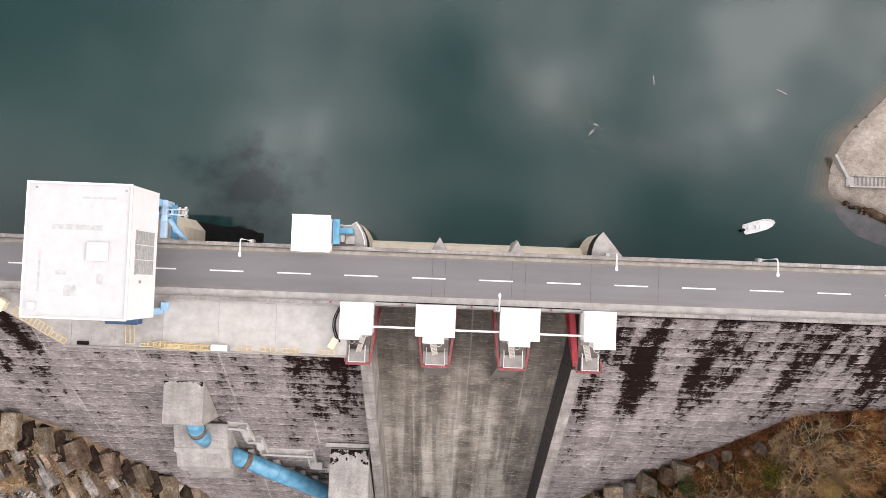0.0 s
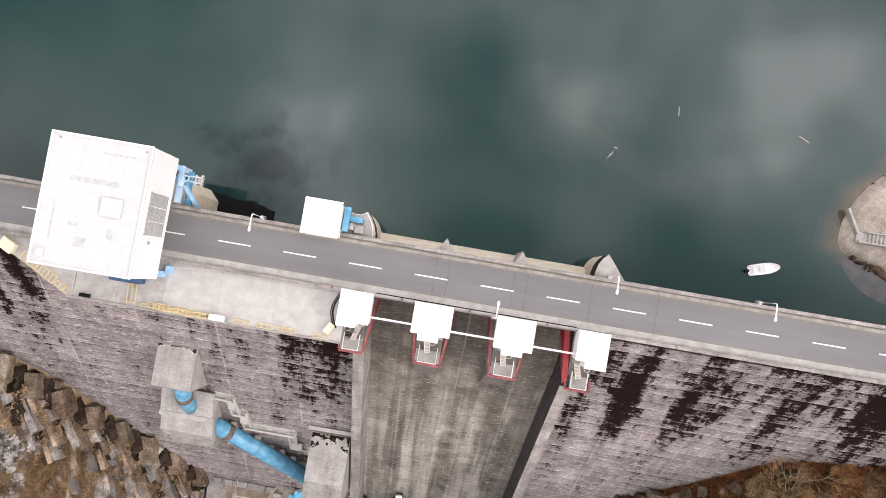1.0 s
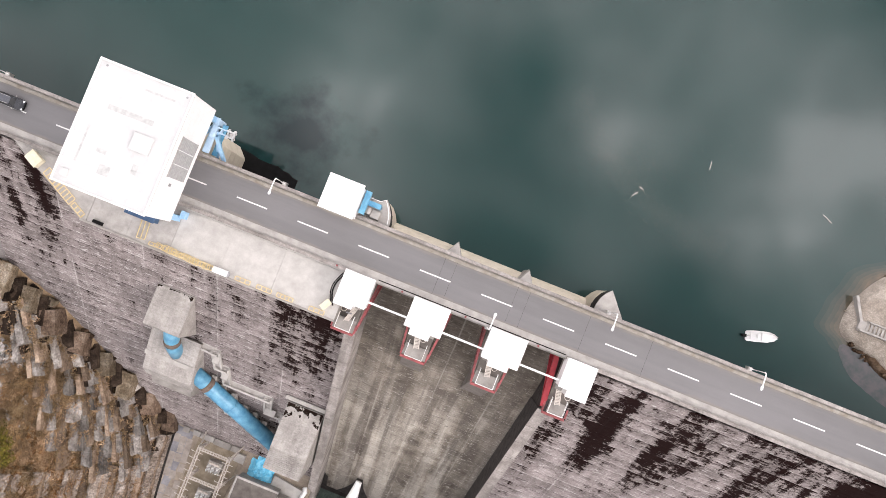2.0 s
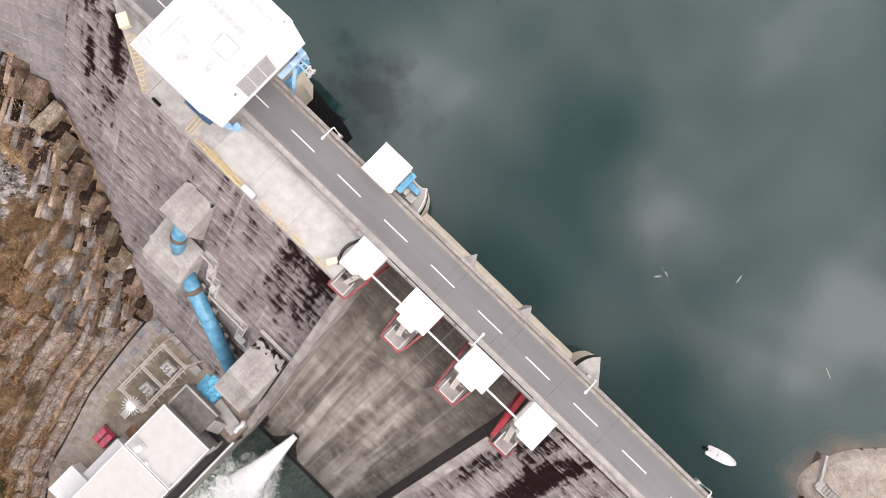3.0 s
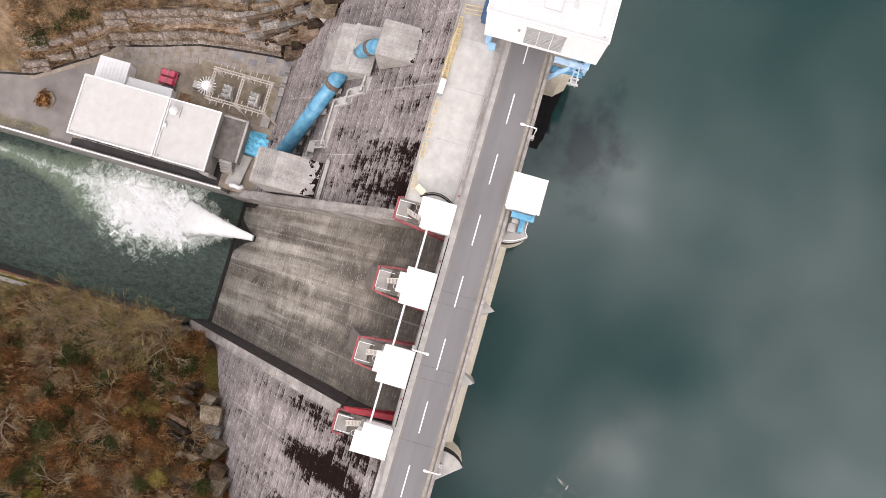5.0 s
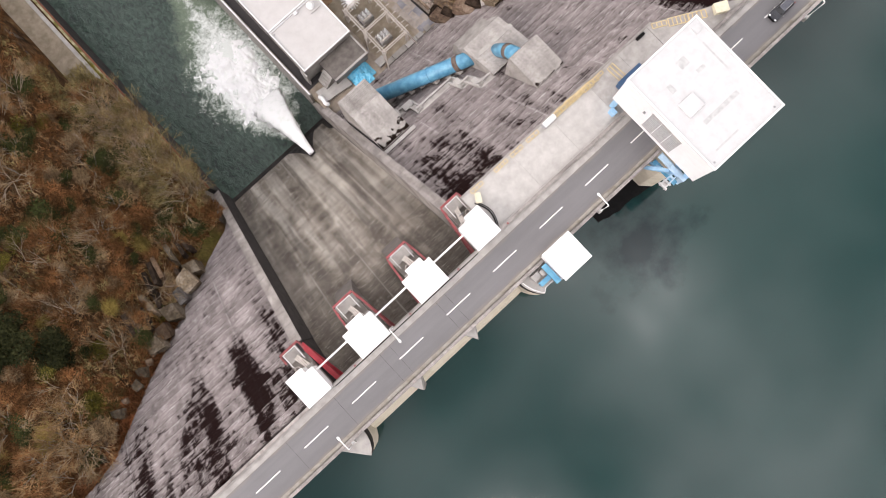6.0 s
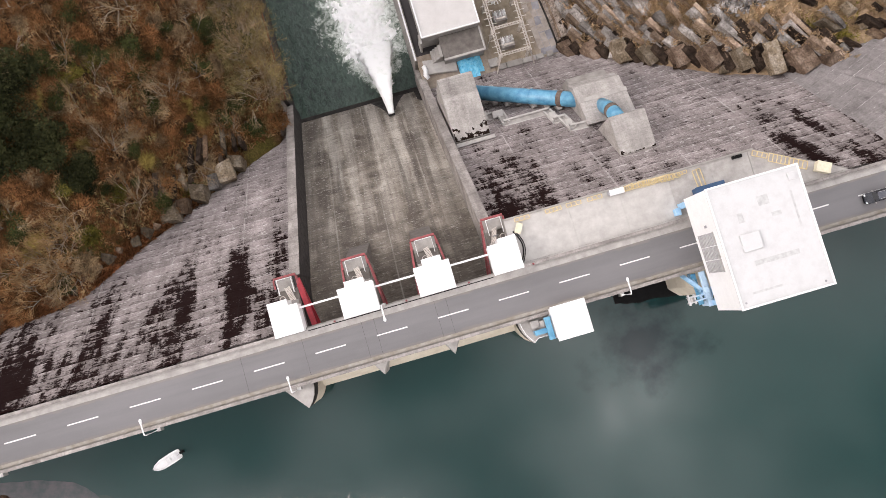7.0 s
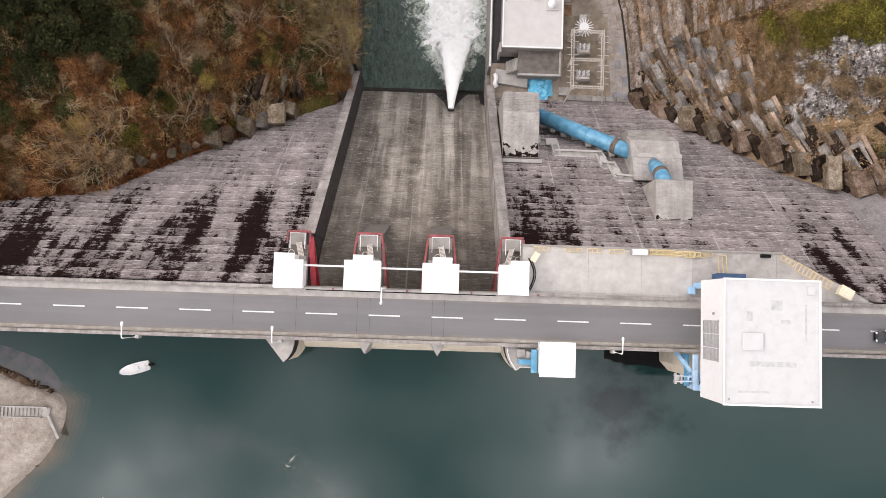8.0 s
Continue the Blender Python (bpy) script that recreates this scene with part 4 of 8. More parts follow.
setting("pavement_bank_path", Mesh().box(17.3, 23.6, -400, -97.5, -63.5, -62.2), M_PAD, "grey-brown gravel path on the bank above the channel")
part("bank_kerb", Mesh().box(17.3, 18.2, -400, -98, -62.2, -61.9), M_CONC, bpy.data.objects["pavement_bank_path"])


# ---- gate piers, houses, gates ----
GATE_X = (-17.9, -6.1, 5.6, 17.2)
PIER_W = (3.4, 3.8, 3.8, 3.4)
for i, (cx, w) in enumerate(zip(GATE_X, PIER_W)):
    end = i in (0, 3)
    pier = thing("gate_pier", "concrete spillway pier with pointed nose and red trunnion beam" if not end else "concrete end pier beside the spillway with a long pointed nose",
                 "pier", "spillway piers", (cx, 0, -22))
    if end:
        # the nose: straight on its outer flank, rounded on the side of the gates
        if i == 3:
            plan = [(16.7, 3.9), (21.6, 3.9), (18.35, 7.95), (17.65, 7.25), (17.1, 6.3), (16.8, 5.2)]
        else:
            plan = [(-20.6, 3.9), (-16.9, 3.9), (-17.0, 5.2), (-17.35, 6.3), (-17.9, 7.3), (-18.6, 8.15), (-19.2, 7.6), (-20.6, 7.55)]
        # The right end pier carries on the wall's painted shade.
        part("shaft", Mesh().box(cx - w / 2, cx + w / 2, -13.2, 3.85, -30, -3.42), M_DAMP_SHADE if i == 3 else M_CONC_OLD, pier)
        part("nose_foot", Mesh().prism(plan, -30, -5.2), M_BEIGE, pier, "bleached beige lower nose")
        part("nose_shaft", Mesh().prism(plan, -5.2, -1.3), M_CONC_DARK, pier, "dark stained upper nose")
        mx, my = sum(x for x, y in plan) / len(plan), sum(y for x, y in plan) / len(plan)
        part("cap", Mesh().prism([(mx + (x - mx) * 1.03, max(3.9, my + (y - my) * 1.03)) for x, y in plan], -1.3, -0.9), M_CONC, pier, bevel=0.04)
    else:
        body = Mesh().prism([(cx - w / 2, -12.9), (cx + w / 2, -12.9), (cx + w / 2, 3.9), (cx + 0.9, 4.4), (cx, 6.45), (cx - 0.9, 4.4), (cx - w / 2, 3.9)], -30, -3.4)
        part("shaft", body, M_CONC_OLD, pier)
        top = Mesh().add([(cx - 1.3, 4.35, -3.5), (cx + 1.3, 4.35, -3.5), (cx, 6.5, -3.5), (cx - 1.1, 4.35, -0.9), (cx + 1.1, 4.35, -0.9), (cx, 6.2, -1.2)],
                         [(0, 2, 1), (3, 4, 5), (0, 1, 4, 3), (1, 2, 5, 4), (2, 0, 3, 5)])
        part("nose_cap", top, M_CONC, pier, bevel=0.06)
        toe = Mesh().add([(cx - w / 2, -12.7, -4), (cx + w / 2, -12.7, -4), (cx + w / 2 + .1, -17.2, -25), (cx - w / 2 - .1, -17.2, -25), (cx - w / 2, -12.0, -25), (cx + w / 2, -12.0, -25)],
                         [(0, 1, 2, 3), (0, 3, 4), (1, 5, 2), (0, 4, 5, 1)])
        part("battered_end", toe, M_ANNEX, pier, "brown-grey battered pier end")
    part("bearing_pad", Mesh().box(cx - w / 2 + 0.45, cx + w / 2 - 0.45, -13.0, -11.0, -3.4, -2.9), M_CONC_OLD, pier, bevel=0.04)
    part("recess_deck", Mesh().box(cx - w / 2 + 0.02, cx + w / 2 - 0.02, -11.0, -8.9, -3.42, -3.36), M_ANNEX, pier)
    upper = Mesh().box(cx - w / 2, cx + w / 2, -9.0, -3.8, -3.4, -0.9)
    part("upper_block", upper, M_CONC_OLD, pier)
    beam = Mesh().box(cx - w / 2 - 0.15, cx + w / 2 + 0.15, -13.42, -13.02, -4.1, -3.2)
    part("trunnion_beam", beam, M_RED, pier, "faded red steel trunnion beam", bevel=0.05)
    for s in (-1, 1):
        part("trunnion_bracket", Mesh().box(cx + s * (w / 2 + 0.16) - 0.14, cx + s * (w / 2 + 0.16) + 0.14, -13.0, -11.6, -4.4, -3.3), M_RED, pier)
    rail = Mesh()
    loop = [(cx - w / 2 + 0.5, -10.4), (cx - w / 2 + 0.5, -12.85), (cx + w / 2 - 0.5, -12.85), (cx + w / 2 - 0.5, -10.4)]
    for zz in (-2.5, -1.95):
        rail.tube([(x, y, zz) for x, y in loop], 0.04, 6)
    for x, y in loop + [(cx, -12.85)]:
        rail.rod((x, y, -3.0), (x, y, -1.95), 0.05, sides=6)
    part("railing", rail, M_WHITE, pier, "white tubular railing")
    # stair from the gate house down to the pad
    lad = Mesh()
    dx = (0.5 if i == 0 else -0.5 if i == 3 else -0.3)
    a, b = Vector((cx + dx * 2, -8.9, -0.9)), Vector((cx + dx * 0.2, -11.4, -2.85))
    side = Vector((0.38, 0.1, 0))
    for sd in (-1, 1):
        lad.beam(a + side * sd, b + side * sd, 0.09, 0.18)
    for k in range(11):
        c = a.lerp(b, (k + 0.5) / 11)
        lad.beam(c - side, c + side, 0.16, 0.05)
    part("access_stair", lad, M_LATTICE, pier, "small pale access stair")
    ring = Mesh()
    ring.tube([(cx - dx * 1.5 + 0.45 * math.cos(q * math.pi / 8), -9.6 + 0.45 * math.sin(q * math.pi / 8), -1.4) for q in range(17)], 0.05, 6)
    part("ladder_hoop", ring, M_LATTICE, pier)

HOUSES = [
    [(-20.05, -9.15), (-17.1, -9.15), (-17.1, -8.45), (-15.3, -8.45), (-15.3, -3.75), (-20.05, -3.75)],
    [(-9.1, -8.35), (-8.0, -8.35), (-8.0, -9.3), (-4.9, -9.3), (-4.9, -8.35), (-3.35, -8.35), (-3.35, -3.75), (-9.1, -3.75)],
    [(3.1, -8.45), (4.4, -8.45), (4.4, -9.3), (7.5, -9.3), (7.5, -8.45), (8.85, -8.45), (8.85, -3.75), (3.1, -3.75)],
    [(15.2, -8.25), (16.6, -8.25), (16.6, -9.25), (19.8, -9.25), (19.8, -3.75), (15.2, -3.75)],
]
for out in HOUSES:
    mx = sum(x for x, y in out) / len(out)
    house = thing("gate_house", "small white flat-roofed hoist house on a spillway pier", "gate house", "hoist houses", (mx, -6, -0.9))
    inner = [(mx + (x - mx) * 0.95, -6 + (y + 6) * 0.95) for x, y in out]
    part("wall", Mesh().prism(inner, -0.9, 2.7), M_WHITE, house)
    part("roof", Mesh().prism(out, 2.7, 3.0), M_WHITE, house, bevel=0.05)
    door = part("door", Mesh().box(mx - 0.45, mx + 0.45, inner[0][1] - 0.95, inner[0][1] - 0.9, -0.85, 1.15), M_GREY, house)
    part("door_handle", Mesh().box(mx + 0.3, mx + 0.36, inner[0][1] - 1.0, inner[0][1] - 0.95, 0.1, 0.25), M_STEEL, door)

for x0, x1, y in ((-15.4, -9.0, -7.3), (-3.5, 3.2, -7.4), (8.7, 15.3, -7.5)):
    pipe = tagged(part("service_bridge", Mesh().box(x0, x1, y - 0.15, y + 0.15, 0.6, 0.95), M_WHITE, None, bevel=0.03), "slim white service bridge between two hoist houses", "walkway", "service bridges")

gate_label = "red radial spillway gate with splayed steel arms"
for k in range(3):
    xa, xb = GATE_X[k] + PIER_W[k] / 2, GATE_X[k + 1] - PIER_W[k + 1] / 2
    gate = thing("radial_gate", gate_label, "spillway gate", "radial gates", ((xa + xb) / 2, 0, -10))
    skin = Mesh()
    vs, n = [], 10
    for j in range(n + 1):
        a = radians(-22 + 40 * j / n)
        y, z = -12.4 + 14.4 * math.cos(a), -3.7 + 14.4 * math.sin(a)
        vs += [(xa + 0.08, y, z), (xb - 0.08, y, z), (xa + 0.08, y - 0.2, z), (xb - 0.08, y - 0.2, z)]
    fs = []
    for j in range(n):
        q, r = 4 * j, 4 * j + 4
        fs += [(q, q + 1, r + 1, r), (q + 2, r + 2, r + 3, q + 3), (q, r, r + 2, q + 2), (q + 1, q + 3, r + 3, r + 1)]
    skin.add([(x, y, min(z, -1.5)) for x, y, z in vs], fs)
    part("skin_plate", skin, M_CONC_DARK, gate, "dark gate plate")
    for s, x in ((1, xa), (-1, xb)):
        arm = Mesh()
        for zz, off in ((-3.0, 1.6), (-8.2, 1.9)):
            arm.beam((x + s * 0.25, -12.4, -3.7), (x + s * off, 0.6, zz), 0.85 if k == 2 and s < 0 else 0.32, 0.45)
        for f in (0.35, 0.65, 0.9):
            p = Vector((x + s * 0.25, -12.4, -3.7)).lerp(Vector((x + s * 1.6, 0.6, -3.0)), f)
            q = Vector((x + s * 0.25, -12.4, -3.7)).lerp(Vector((x + s * 1.9, 0.6, -8.2)), f)
            arm.beam(p, q, 0.2)
        part("gate_arm", arm, M_RED_BRIGHT if k == 2 and s < 0 else M_RED, gate)

# ---- the large white hoist building over the road ----
BX0, BX1, BY0, BY1, BZ0, BZ1 = -59.75, -46.15, -6.9, 10.7, 5.0, 14.5
hall = thing("hoist_building", "large white metal-clad hoist building spanning the dam road", "building", "", ((BX0 + BX1) / 2, 2, 0))
shell = Mesh()
for x0, x1, y0, y1 in ((BX0, BX0 + 0.25, BY0, BY1), (BX1 - 0.25, BX1, BY0, BY1), (BX0 + 0.25, BX1 - 0.25, BY0, BY0 + 0.25), (BX0 + 0.25, BX1 - 0.25, BY1 - 0.25, BY1)):
    shell.box(x0, x1, y0, y1, BZ0, BZ1 - 0.2)
shell.box(BX0 + 0.25, BX1 - 0.25, BY0 + 0.25, BY1 - 0.25, BZ0, BZ0 + 0.2)
part("wall", shell, M_WHITE, hall)
part("roof", Mesh().box(BX0 - 0.05, BX1 + 0.05, BY0 - 0.05, BY1 + 0.05, BZ1 - 0.2, BZ1), M_ROOF_WHITE, hall)
for nm, bx in (("rim", (BX0 - 0.1, BX1 + 0.1, BY0 - 0.1, BY0 + 0.15)), ("rim", (BX0 - 0.1, BX1 + 0.1, BY1 - 0.15, BY1 + 0.1)),
               ("rim", (BX0 - 0.1, BX0 + 0.15, BY0 + 0.15, BY1 - 0.15)), ("rim", (BX1 - 0.15, BX1 + 0.1, BY0 + 0.15, BY1 - 0.15))):
    part(nm, Mesh().box(*bx, BZ1, BZ1 + 0.22), M_WHITE, hall, bevel=0.03)
part("roof_hatch", Mesh().box(-51.6, -48.75, 0.6, 3.1, BZ1, BZ1 + 0.35), M_ROOF_WHITE, hall, "raised square roof hatch", bevel=0.05)
for x0, x1, y0, y1 in ((-56.4, -49.8, 4.6, 5.3), (-54.4, -52.8, -4.0, -2.6), (-55.6, -54.2, -1.3, -0.7), (-57.9, -57.6, -3.5, 1.5), (-52.6, -48.2, 8.7, 9.0), (-50.2, -49.4, -2.4, -1.0)):
    part("roof_patch", Mesh().box(x0, x1, y0, y1, BZ1, BZ1 + 0.012), M_PATCH, hall)
part("roof_hatch", Mesh().box(-59.0, -57.9, -6.0, -4.9, BZ1, BZ1 + 0.25), M_ROOF_WHITE, hall, bevel=0.04)
for x, y in ((-58.6, 10.0), (-46.9, 9.9)):
    part("roof_drain", Mesh().rod((x, y, BZ1), (x, y, BZ1 + 0.08), 0.16), M_GREY, hall)
for k in range(6):
    part("roof_seam", Mesh().box(BX0 + 0.3, BX1 - 0.3, BY0 + 2.5 * (k + 1) - 0.02, BY0 + 2.5 * (k + 1) + 0.02, BZ1, BZ1 + 0.012), M_ROOF_WHITE, hall)
lou = part("louvre", Mesh().box(BX1 - 0.02, BX1 + 0.02, -0.9, 5.0, 6.7, 12.6), M_BLACK, hall, "grey ventilation louvre")
for k in range(10):
    z = 6.78 + 0.585 * k
    part("slat", Mesh().box(BX1 + 0.02, BX1 + 0.16, -0.9, 5.0, z, z + 0.27), M_PATCH, lou)
for y in (-0.95, 1.05, 3.05, 4.97):
    part("mullion", Mesh().box(BX1, BX1 + 0.2, y - 0.05, y + 0.05, 6.6, 12.7), M_WHITE, lou)
for z in (6.62, 12.62):
    part("frame_bar", Mesh().box(BX1, BX1 + 0.2, -0.98, 5.0, z, z + 0.08), M_STEEL, lou)
part("wall_lamp", Mesh().box(BX1, BX1 + 0.25, -2.1, -1.7, 10.6, 10.9), M_GREY, hall)
for x in (-58.8, -47.1):
    for y in (-6.2, 9.6):
        part("column", Mesh().box(x - 0.45, x + 0.45, y - 0.45, y + 0.45, -0.05 if y < 0 else -1.5, BZ0), M_BLUE, hall, "pale blue steel leg")
    part("bracing", Mesh().beam((x, 9.6, 0.2), (x, 5.2, 4.8), 0.35), M_BLUE, hall)

# crane gear on the reservoir side
gear = thing("gantry_crane", "pale blue steel gantry beside the white hoist building", "crane", "", (-46, 7, 0))
part("leg", Mesh().box(-46.9, -46.1, 4.6, 10.0, 1.2, 2.0).box(-46.9, -46.1, 9.2, 10.0, -1.2, 1.2).box(-46.95, -46.05, 4.5, 10.1, 1.95, 2.1), M_GANTRY, gear, bevel=0.03)
part("end_frame", Mesh().box(-46.3, -45.5, 4.5, 8.2, 3.0, 3.7), M_GANTRY, gear, bevel=0.03)
part("walkway", Mesh().box(-46.0, -45.2, 4.6, 9.6, 0.1, 0.22), M_PIPE, gear, "deeper blue walkway plate")
part("diagonal", Mesh().beam((-44.2, 4.4, -1.0), (-45.6, 7.4, 2.4), 0.55), M_BLUE, gear)
part("diagonal", Mesh().beam((-45.3, 4.6, -0.8), (-45.5, 8.0, 2.4), 0.45), M_BLUE, gear)
boom = part("boom", Mesh().box(-46.3, -43.9, 7.85, 8.02, 2.2, 3.1).box(-46.3, -43.9, 8.55, 8.72, 2.2, 3.1).box(-45.9, -45.6, 8.02, 8.55, 2.3, 3.0).box(-45.1, -44.9, 8.02, 8.55, 2.3, 3.0).box(-46.3, -45.6, 7.9, 8.7, 3.1, 3.3), M_GANTRY, gear, "open pale blue boom with end sheave")
for y in (7.75, 8.6):
    part("end_plate", Mesh().box(-44.2, -42.9, y, y + 0.2, 2.1, 3.2), M_ROOF_WHITE, boom)
part("end_crosshead", Mesh().box(-43.2, -42.9, 7.45, 9.1, 2.5, 2.9), M_ROOF_WHITE, boom)
part("end_crosshead", Mesh().box(-44.1, -43.85, 7.5, 9.05, 2.5, 2.9), M_ROOF_WHITE, boom)
part("sheave", Mesh().rod((-43.5, 8.0, 2.6), (-43.5, 8.55, 2.6), 0.34, sides=14), M_STEEL, boom)
part("motor", Mesh().box(-46.0, -45.2, 6.8, 7.8, 3.7, 4.4), M_GANTRY, gear, bevel=0.05)

tower = thing("intake_tower", "bleached beige concrete intake tower standing in the reservoir", "intake tower", "", (-52, 6, -30))
tx0, tx1 = -61.0, -45.3
for k in range(6):
    z0 = -15.6 + 2.4 * k
    part("tower_lift", Mesh().prism([(tx0, 4.25), (tx1, 4.25), (tx1, 6.6), (tx1 - 1.6, 8.3), (tx0, 8.3)], z0 + 0.04, z0 + 2.36), M_BEIGE, tower)
part("core", Mesh().prism([(tx0 + 0.1, 4.22), (tx1 - 0.1, 4.22), (tx1 - 0.1, 6.5), (tx1 - 1.6, 8.2), (tx0 + 0.1, 8.2)], -40, -1.3), M_CONC_OLD, tower)

# Thin black sheet added for a black area of unknown nature.
sheet = Mesh()
outl = [(-47.5, 4.4), (-35.6, 4.4), (-35.55, 6.55), (-36.6, 6.7), (-37.5, 7.15), (-38.6, 7.2), (-39.6, 7.6), (-41.2, 7.45), (-43.0, 7.55), (-44.5, 7.9), (-47.5, 8.2)]
sheet.prism(outl, LAKE_Z + 0.015, LAKE_Z + 0.06)
tagged(part("floating_sheet", sheet, M_BLACK), "flat black patch on the water beside the intake", "floating sheet")

# ---- upstream hut ----
hut = thing("hoist_hut", "small white corrugated-roof hut on a bracket above the reservoir", "hut", "", (-24.4, 6, -1))
part("bracket", Mesh().section([(4.2, -4.5), (4.2, -0.7), (7.6, -0.7), (7.6, -1.4)], -27.5, -20.6), M_CONC_OLD, hut)
part("floor_plate", Mesh().box(-27.6, -20.6, 4.4, 7.7, -0.7, -0.5), M_CONC_OLD, hut)
part("wall", Mesh().box(-26.8, -21.9, 3.5, 8.2, 0.9, 4.7).box(-26.8, -21.9, 4.42, 8.2, -0.5, 0.9), M_WHITE, hut)
rf = Mesh()
vs, fs = [], []
for i in range(41):
    x = -27.15 + 5.5 * i / 40
    z = 4.95 + (0.05 if i % 2 else 0.0)
    vs += [(x, 3.2, z), (x, 8.5, z), (x, 3.2, z - 0.25), (x, 8.5, z - 0.25)]
for i in range(40):
    q, r = 4 * i, 4 * i + 4
    fs += [(q, r, r + 1, q + 1), (q + 2, q + 3, r + 3, r + 2), (q, q + 2, r + 2, r), (q + 1, r + 1, r + 3, q + 3)]
fs += [(0, 1, 3, 2), (160, 162, 163, 161)]
part("roof", rf.add(vs, fs), M_WHITE, hut)
bl = Mesh().box(-21.7, -20.8, 4.6, 8.2, 1.2, 1.8).box(-20.8, -18.9, 6.2, 7.0, 0.6, 1.2).box(-21.6, -21.0, 4.7, 5.3, -0.5, 1.2).box(-21.6, -21.0, 7.5, 8.1, -0.5, 1.2).box(-19.5, -18.9, 6.3, 6.9, -0.9, 0.6)
part("hoist_frame", bl, M_PIPE, hut, "bright blue hoist frame")
part("winch", Mesh().rod((-20.6, 5.0, 0.2), (-20.6, 6.0, 0.2), 0.5, sides=12).box(-20.0, -18.7, 4.7, 5.9, -0.9, 0.3), M_CONC, hut)
part("railing", Mesh().tube([(-17.15, 4.6, 0.1), (-17.25, 5.3, 0.1), (-17.6, 6.4, 0.1), (-18.15, 7.35, 0.1), (-18.65, 8.0, 0.1), (-19.3, 7.5, 0.1), (-21.8, 7.45, 0.1)], 0.06, 6)
     .rod((-18.65, 8.0, -0.9), (-18.65, 8.0, 0.1), 0.05).rod((-17.15, 4.6, -0.9), (-17.15, 4.6, 0.1), 0.05).rod((-17.6, 6.4, -0.9), (-17.6, 6.4, 0.1), 0.05), M_WHITE, hut)

# ---- road lamps ----
def road_lamp(x, y, hx, hy, h=5.0):
    lamp = thing("street_lamp", "white steel street lamp with a curved arm on the parapet", "street lamp", "road lamps", (x, y, 0.7))
    part("base", Mesh().box(x - 0.3, x + 0.3, y - 0.32, y + 0.25, -0.4 if y > 0 else -0.6, 1.0), M_STEEL, lamp, bevel=0.04)
    pts = [(x, y, 1.0), (x, y, h - 0.5), (x, y + (hy - y) * 0.08, h - 0.15), (x, y + (hy - y) * 0.3, h), (hx, hy, h + 0.1)]
    part("pole", Mesh().tube(pts, 0.1, 8), M_WHITE, lamp)
    d = Vector((hx - x, hy - y, 0)).normalized()
    head = Mesh()
    head.rod(Vector((hx, hy, h + 0.1)) - d * 0.1, Vector((hx, hy, h + 0.08)) + d * 0.45, 0.12, 0.24, 10).rod(Vector((hx, hy, h + 0.08)) + d * 0.45, Vector((hx, hy, h + 0.05)) + d * 0.7, 0.24, 0.12, 10)
    part("lamp_head", head, M_WHITE, lamp, smooth=True)


for x, y, side in ((-33.8, 4.6, -1), (18.7, 4.6, -1), (41.1, 4.6, -1), (2.6, -4.2, 1), (-79.5, 4.6, -1), (66.0, 4.6, -1)):
    road_lamp(x, y, x, y + 1.85 * side, 7.0)


# ---- anchor blocks, penstock and drain on the dam face ----
def anchor(name_label, x0, x1, profile, mat=M_BLOCK):
    ob = thing("anchor_block", name_label, "concrete block", "anchor blocks", ((x0 + x1) / 2, profile[0][0], profile[0][1]))
    part("block", Mesh().section(profile, x0, x1), mat, ob, bevel=0.08)
    return ob


blk = anchor("upper pale concrete anchor block on the dam face", -52.5, -45.6, [(-18.7, -18.8), (-18.9, -18.2), (-26.3, -18.4), (-26.6, -19.0), (-26.6, -30)])
part("rim", Mesh().box(-52.9, -45.2, -18.7, -18.1, -18.9, -18.0), M_CONC_OLD, blk)
blk2 = anchor("stepped concrete anchor block holding the blue penstock bend", -54.2, -44.2,
              [(-28.0, -31), (-28.0, -28.8), (-33.1, -30.6), (-33.3, -31.2), (-37.0, -32.6), (-37.2, -33.2), (-38.6, -36), (-38.6, -46)])
part("ledge", Mesh().section([(-33.0, -31.6), (-33.0, -30.45), (-33.9, -30.8), (-33.9, -31.9)], -54.3, -44.1), M_CONC, blk2)
part("apron", Mesh().section([(-38.6, -44), (-38.6, -38.5), (-41.0, -41.0), (-41.0, -47.5)], -54.0, -45.5), M_CONC_OLD, blk2)
blk3 = anchor("lowest concrete anchor block with a ribbed back beside the spillway", -26.0, -18.4,
              [(-33.0, -37), (-33.2, -35.9), (-42.6, -36.0), (-43.0, -36.4), (-47.4, -37.2), (-47.6, -37.8), (-47.6, -58)])
for k in range(11):
    part("rib", Mesh().box(-25.95, -18.45, -43.35 - 0.37 * k, -43.12 - 0.37 * k, -37.4 - 0.07 * k, -36.3 - 0.067 * k), M_BLOCK, blk3)


def growth(parent, x0, x1, y0, y1, height, rim, seed):
    """A ragged skin of black growth on a flat top, thickest at its dam-side edge y0."""
    m, n = Mesh(), 60
    keep = {}
    for j in range(n + 1):
        for i in range(n + 1):
            x, y = x0 + (x1 - x0) * i / n, y0 + (y1 - y0) * j / n
            m.v.append((x, y, height(y) + 0.012))
            keep[i, j] = noise.fractal((x * 0.8, y * 0.8, seed), 0.8, 2.0, 5) - 1.7 * j / n + rim * abs(2 * i / n - 1) ** 3
    for j in range(n):
        for i in range(n):
            if keep[i, j] > -0.25:
                q = j * (n + 1) + i
                m.f.append((q, q + 1, q + n + 2, q + n + 1))
    part("growth", m, M_GROWTH, parent, "ragged black growth")


growth(blk3, -25.9, -18.5, -33.3, -38.4, lambda y: -35.9 + (y + 33.2) * 0.0106, 0.5, 3.0)
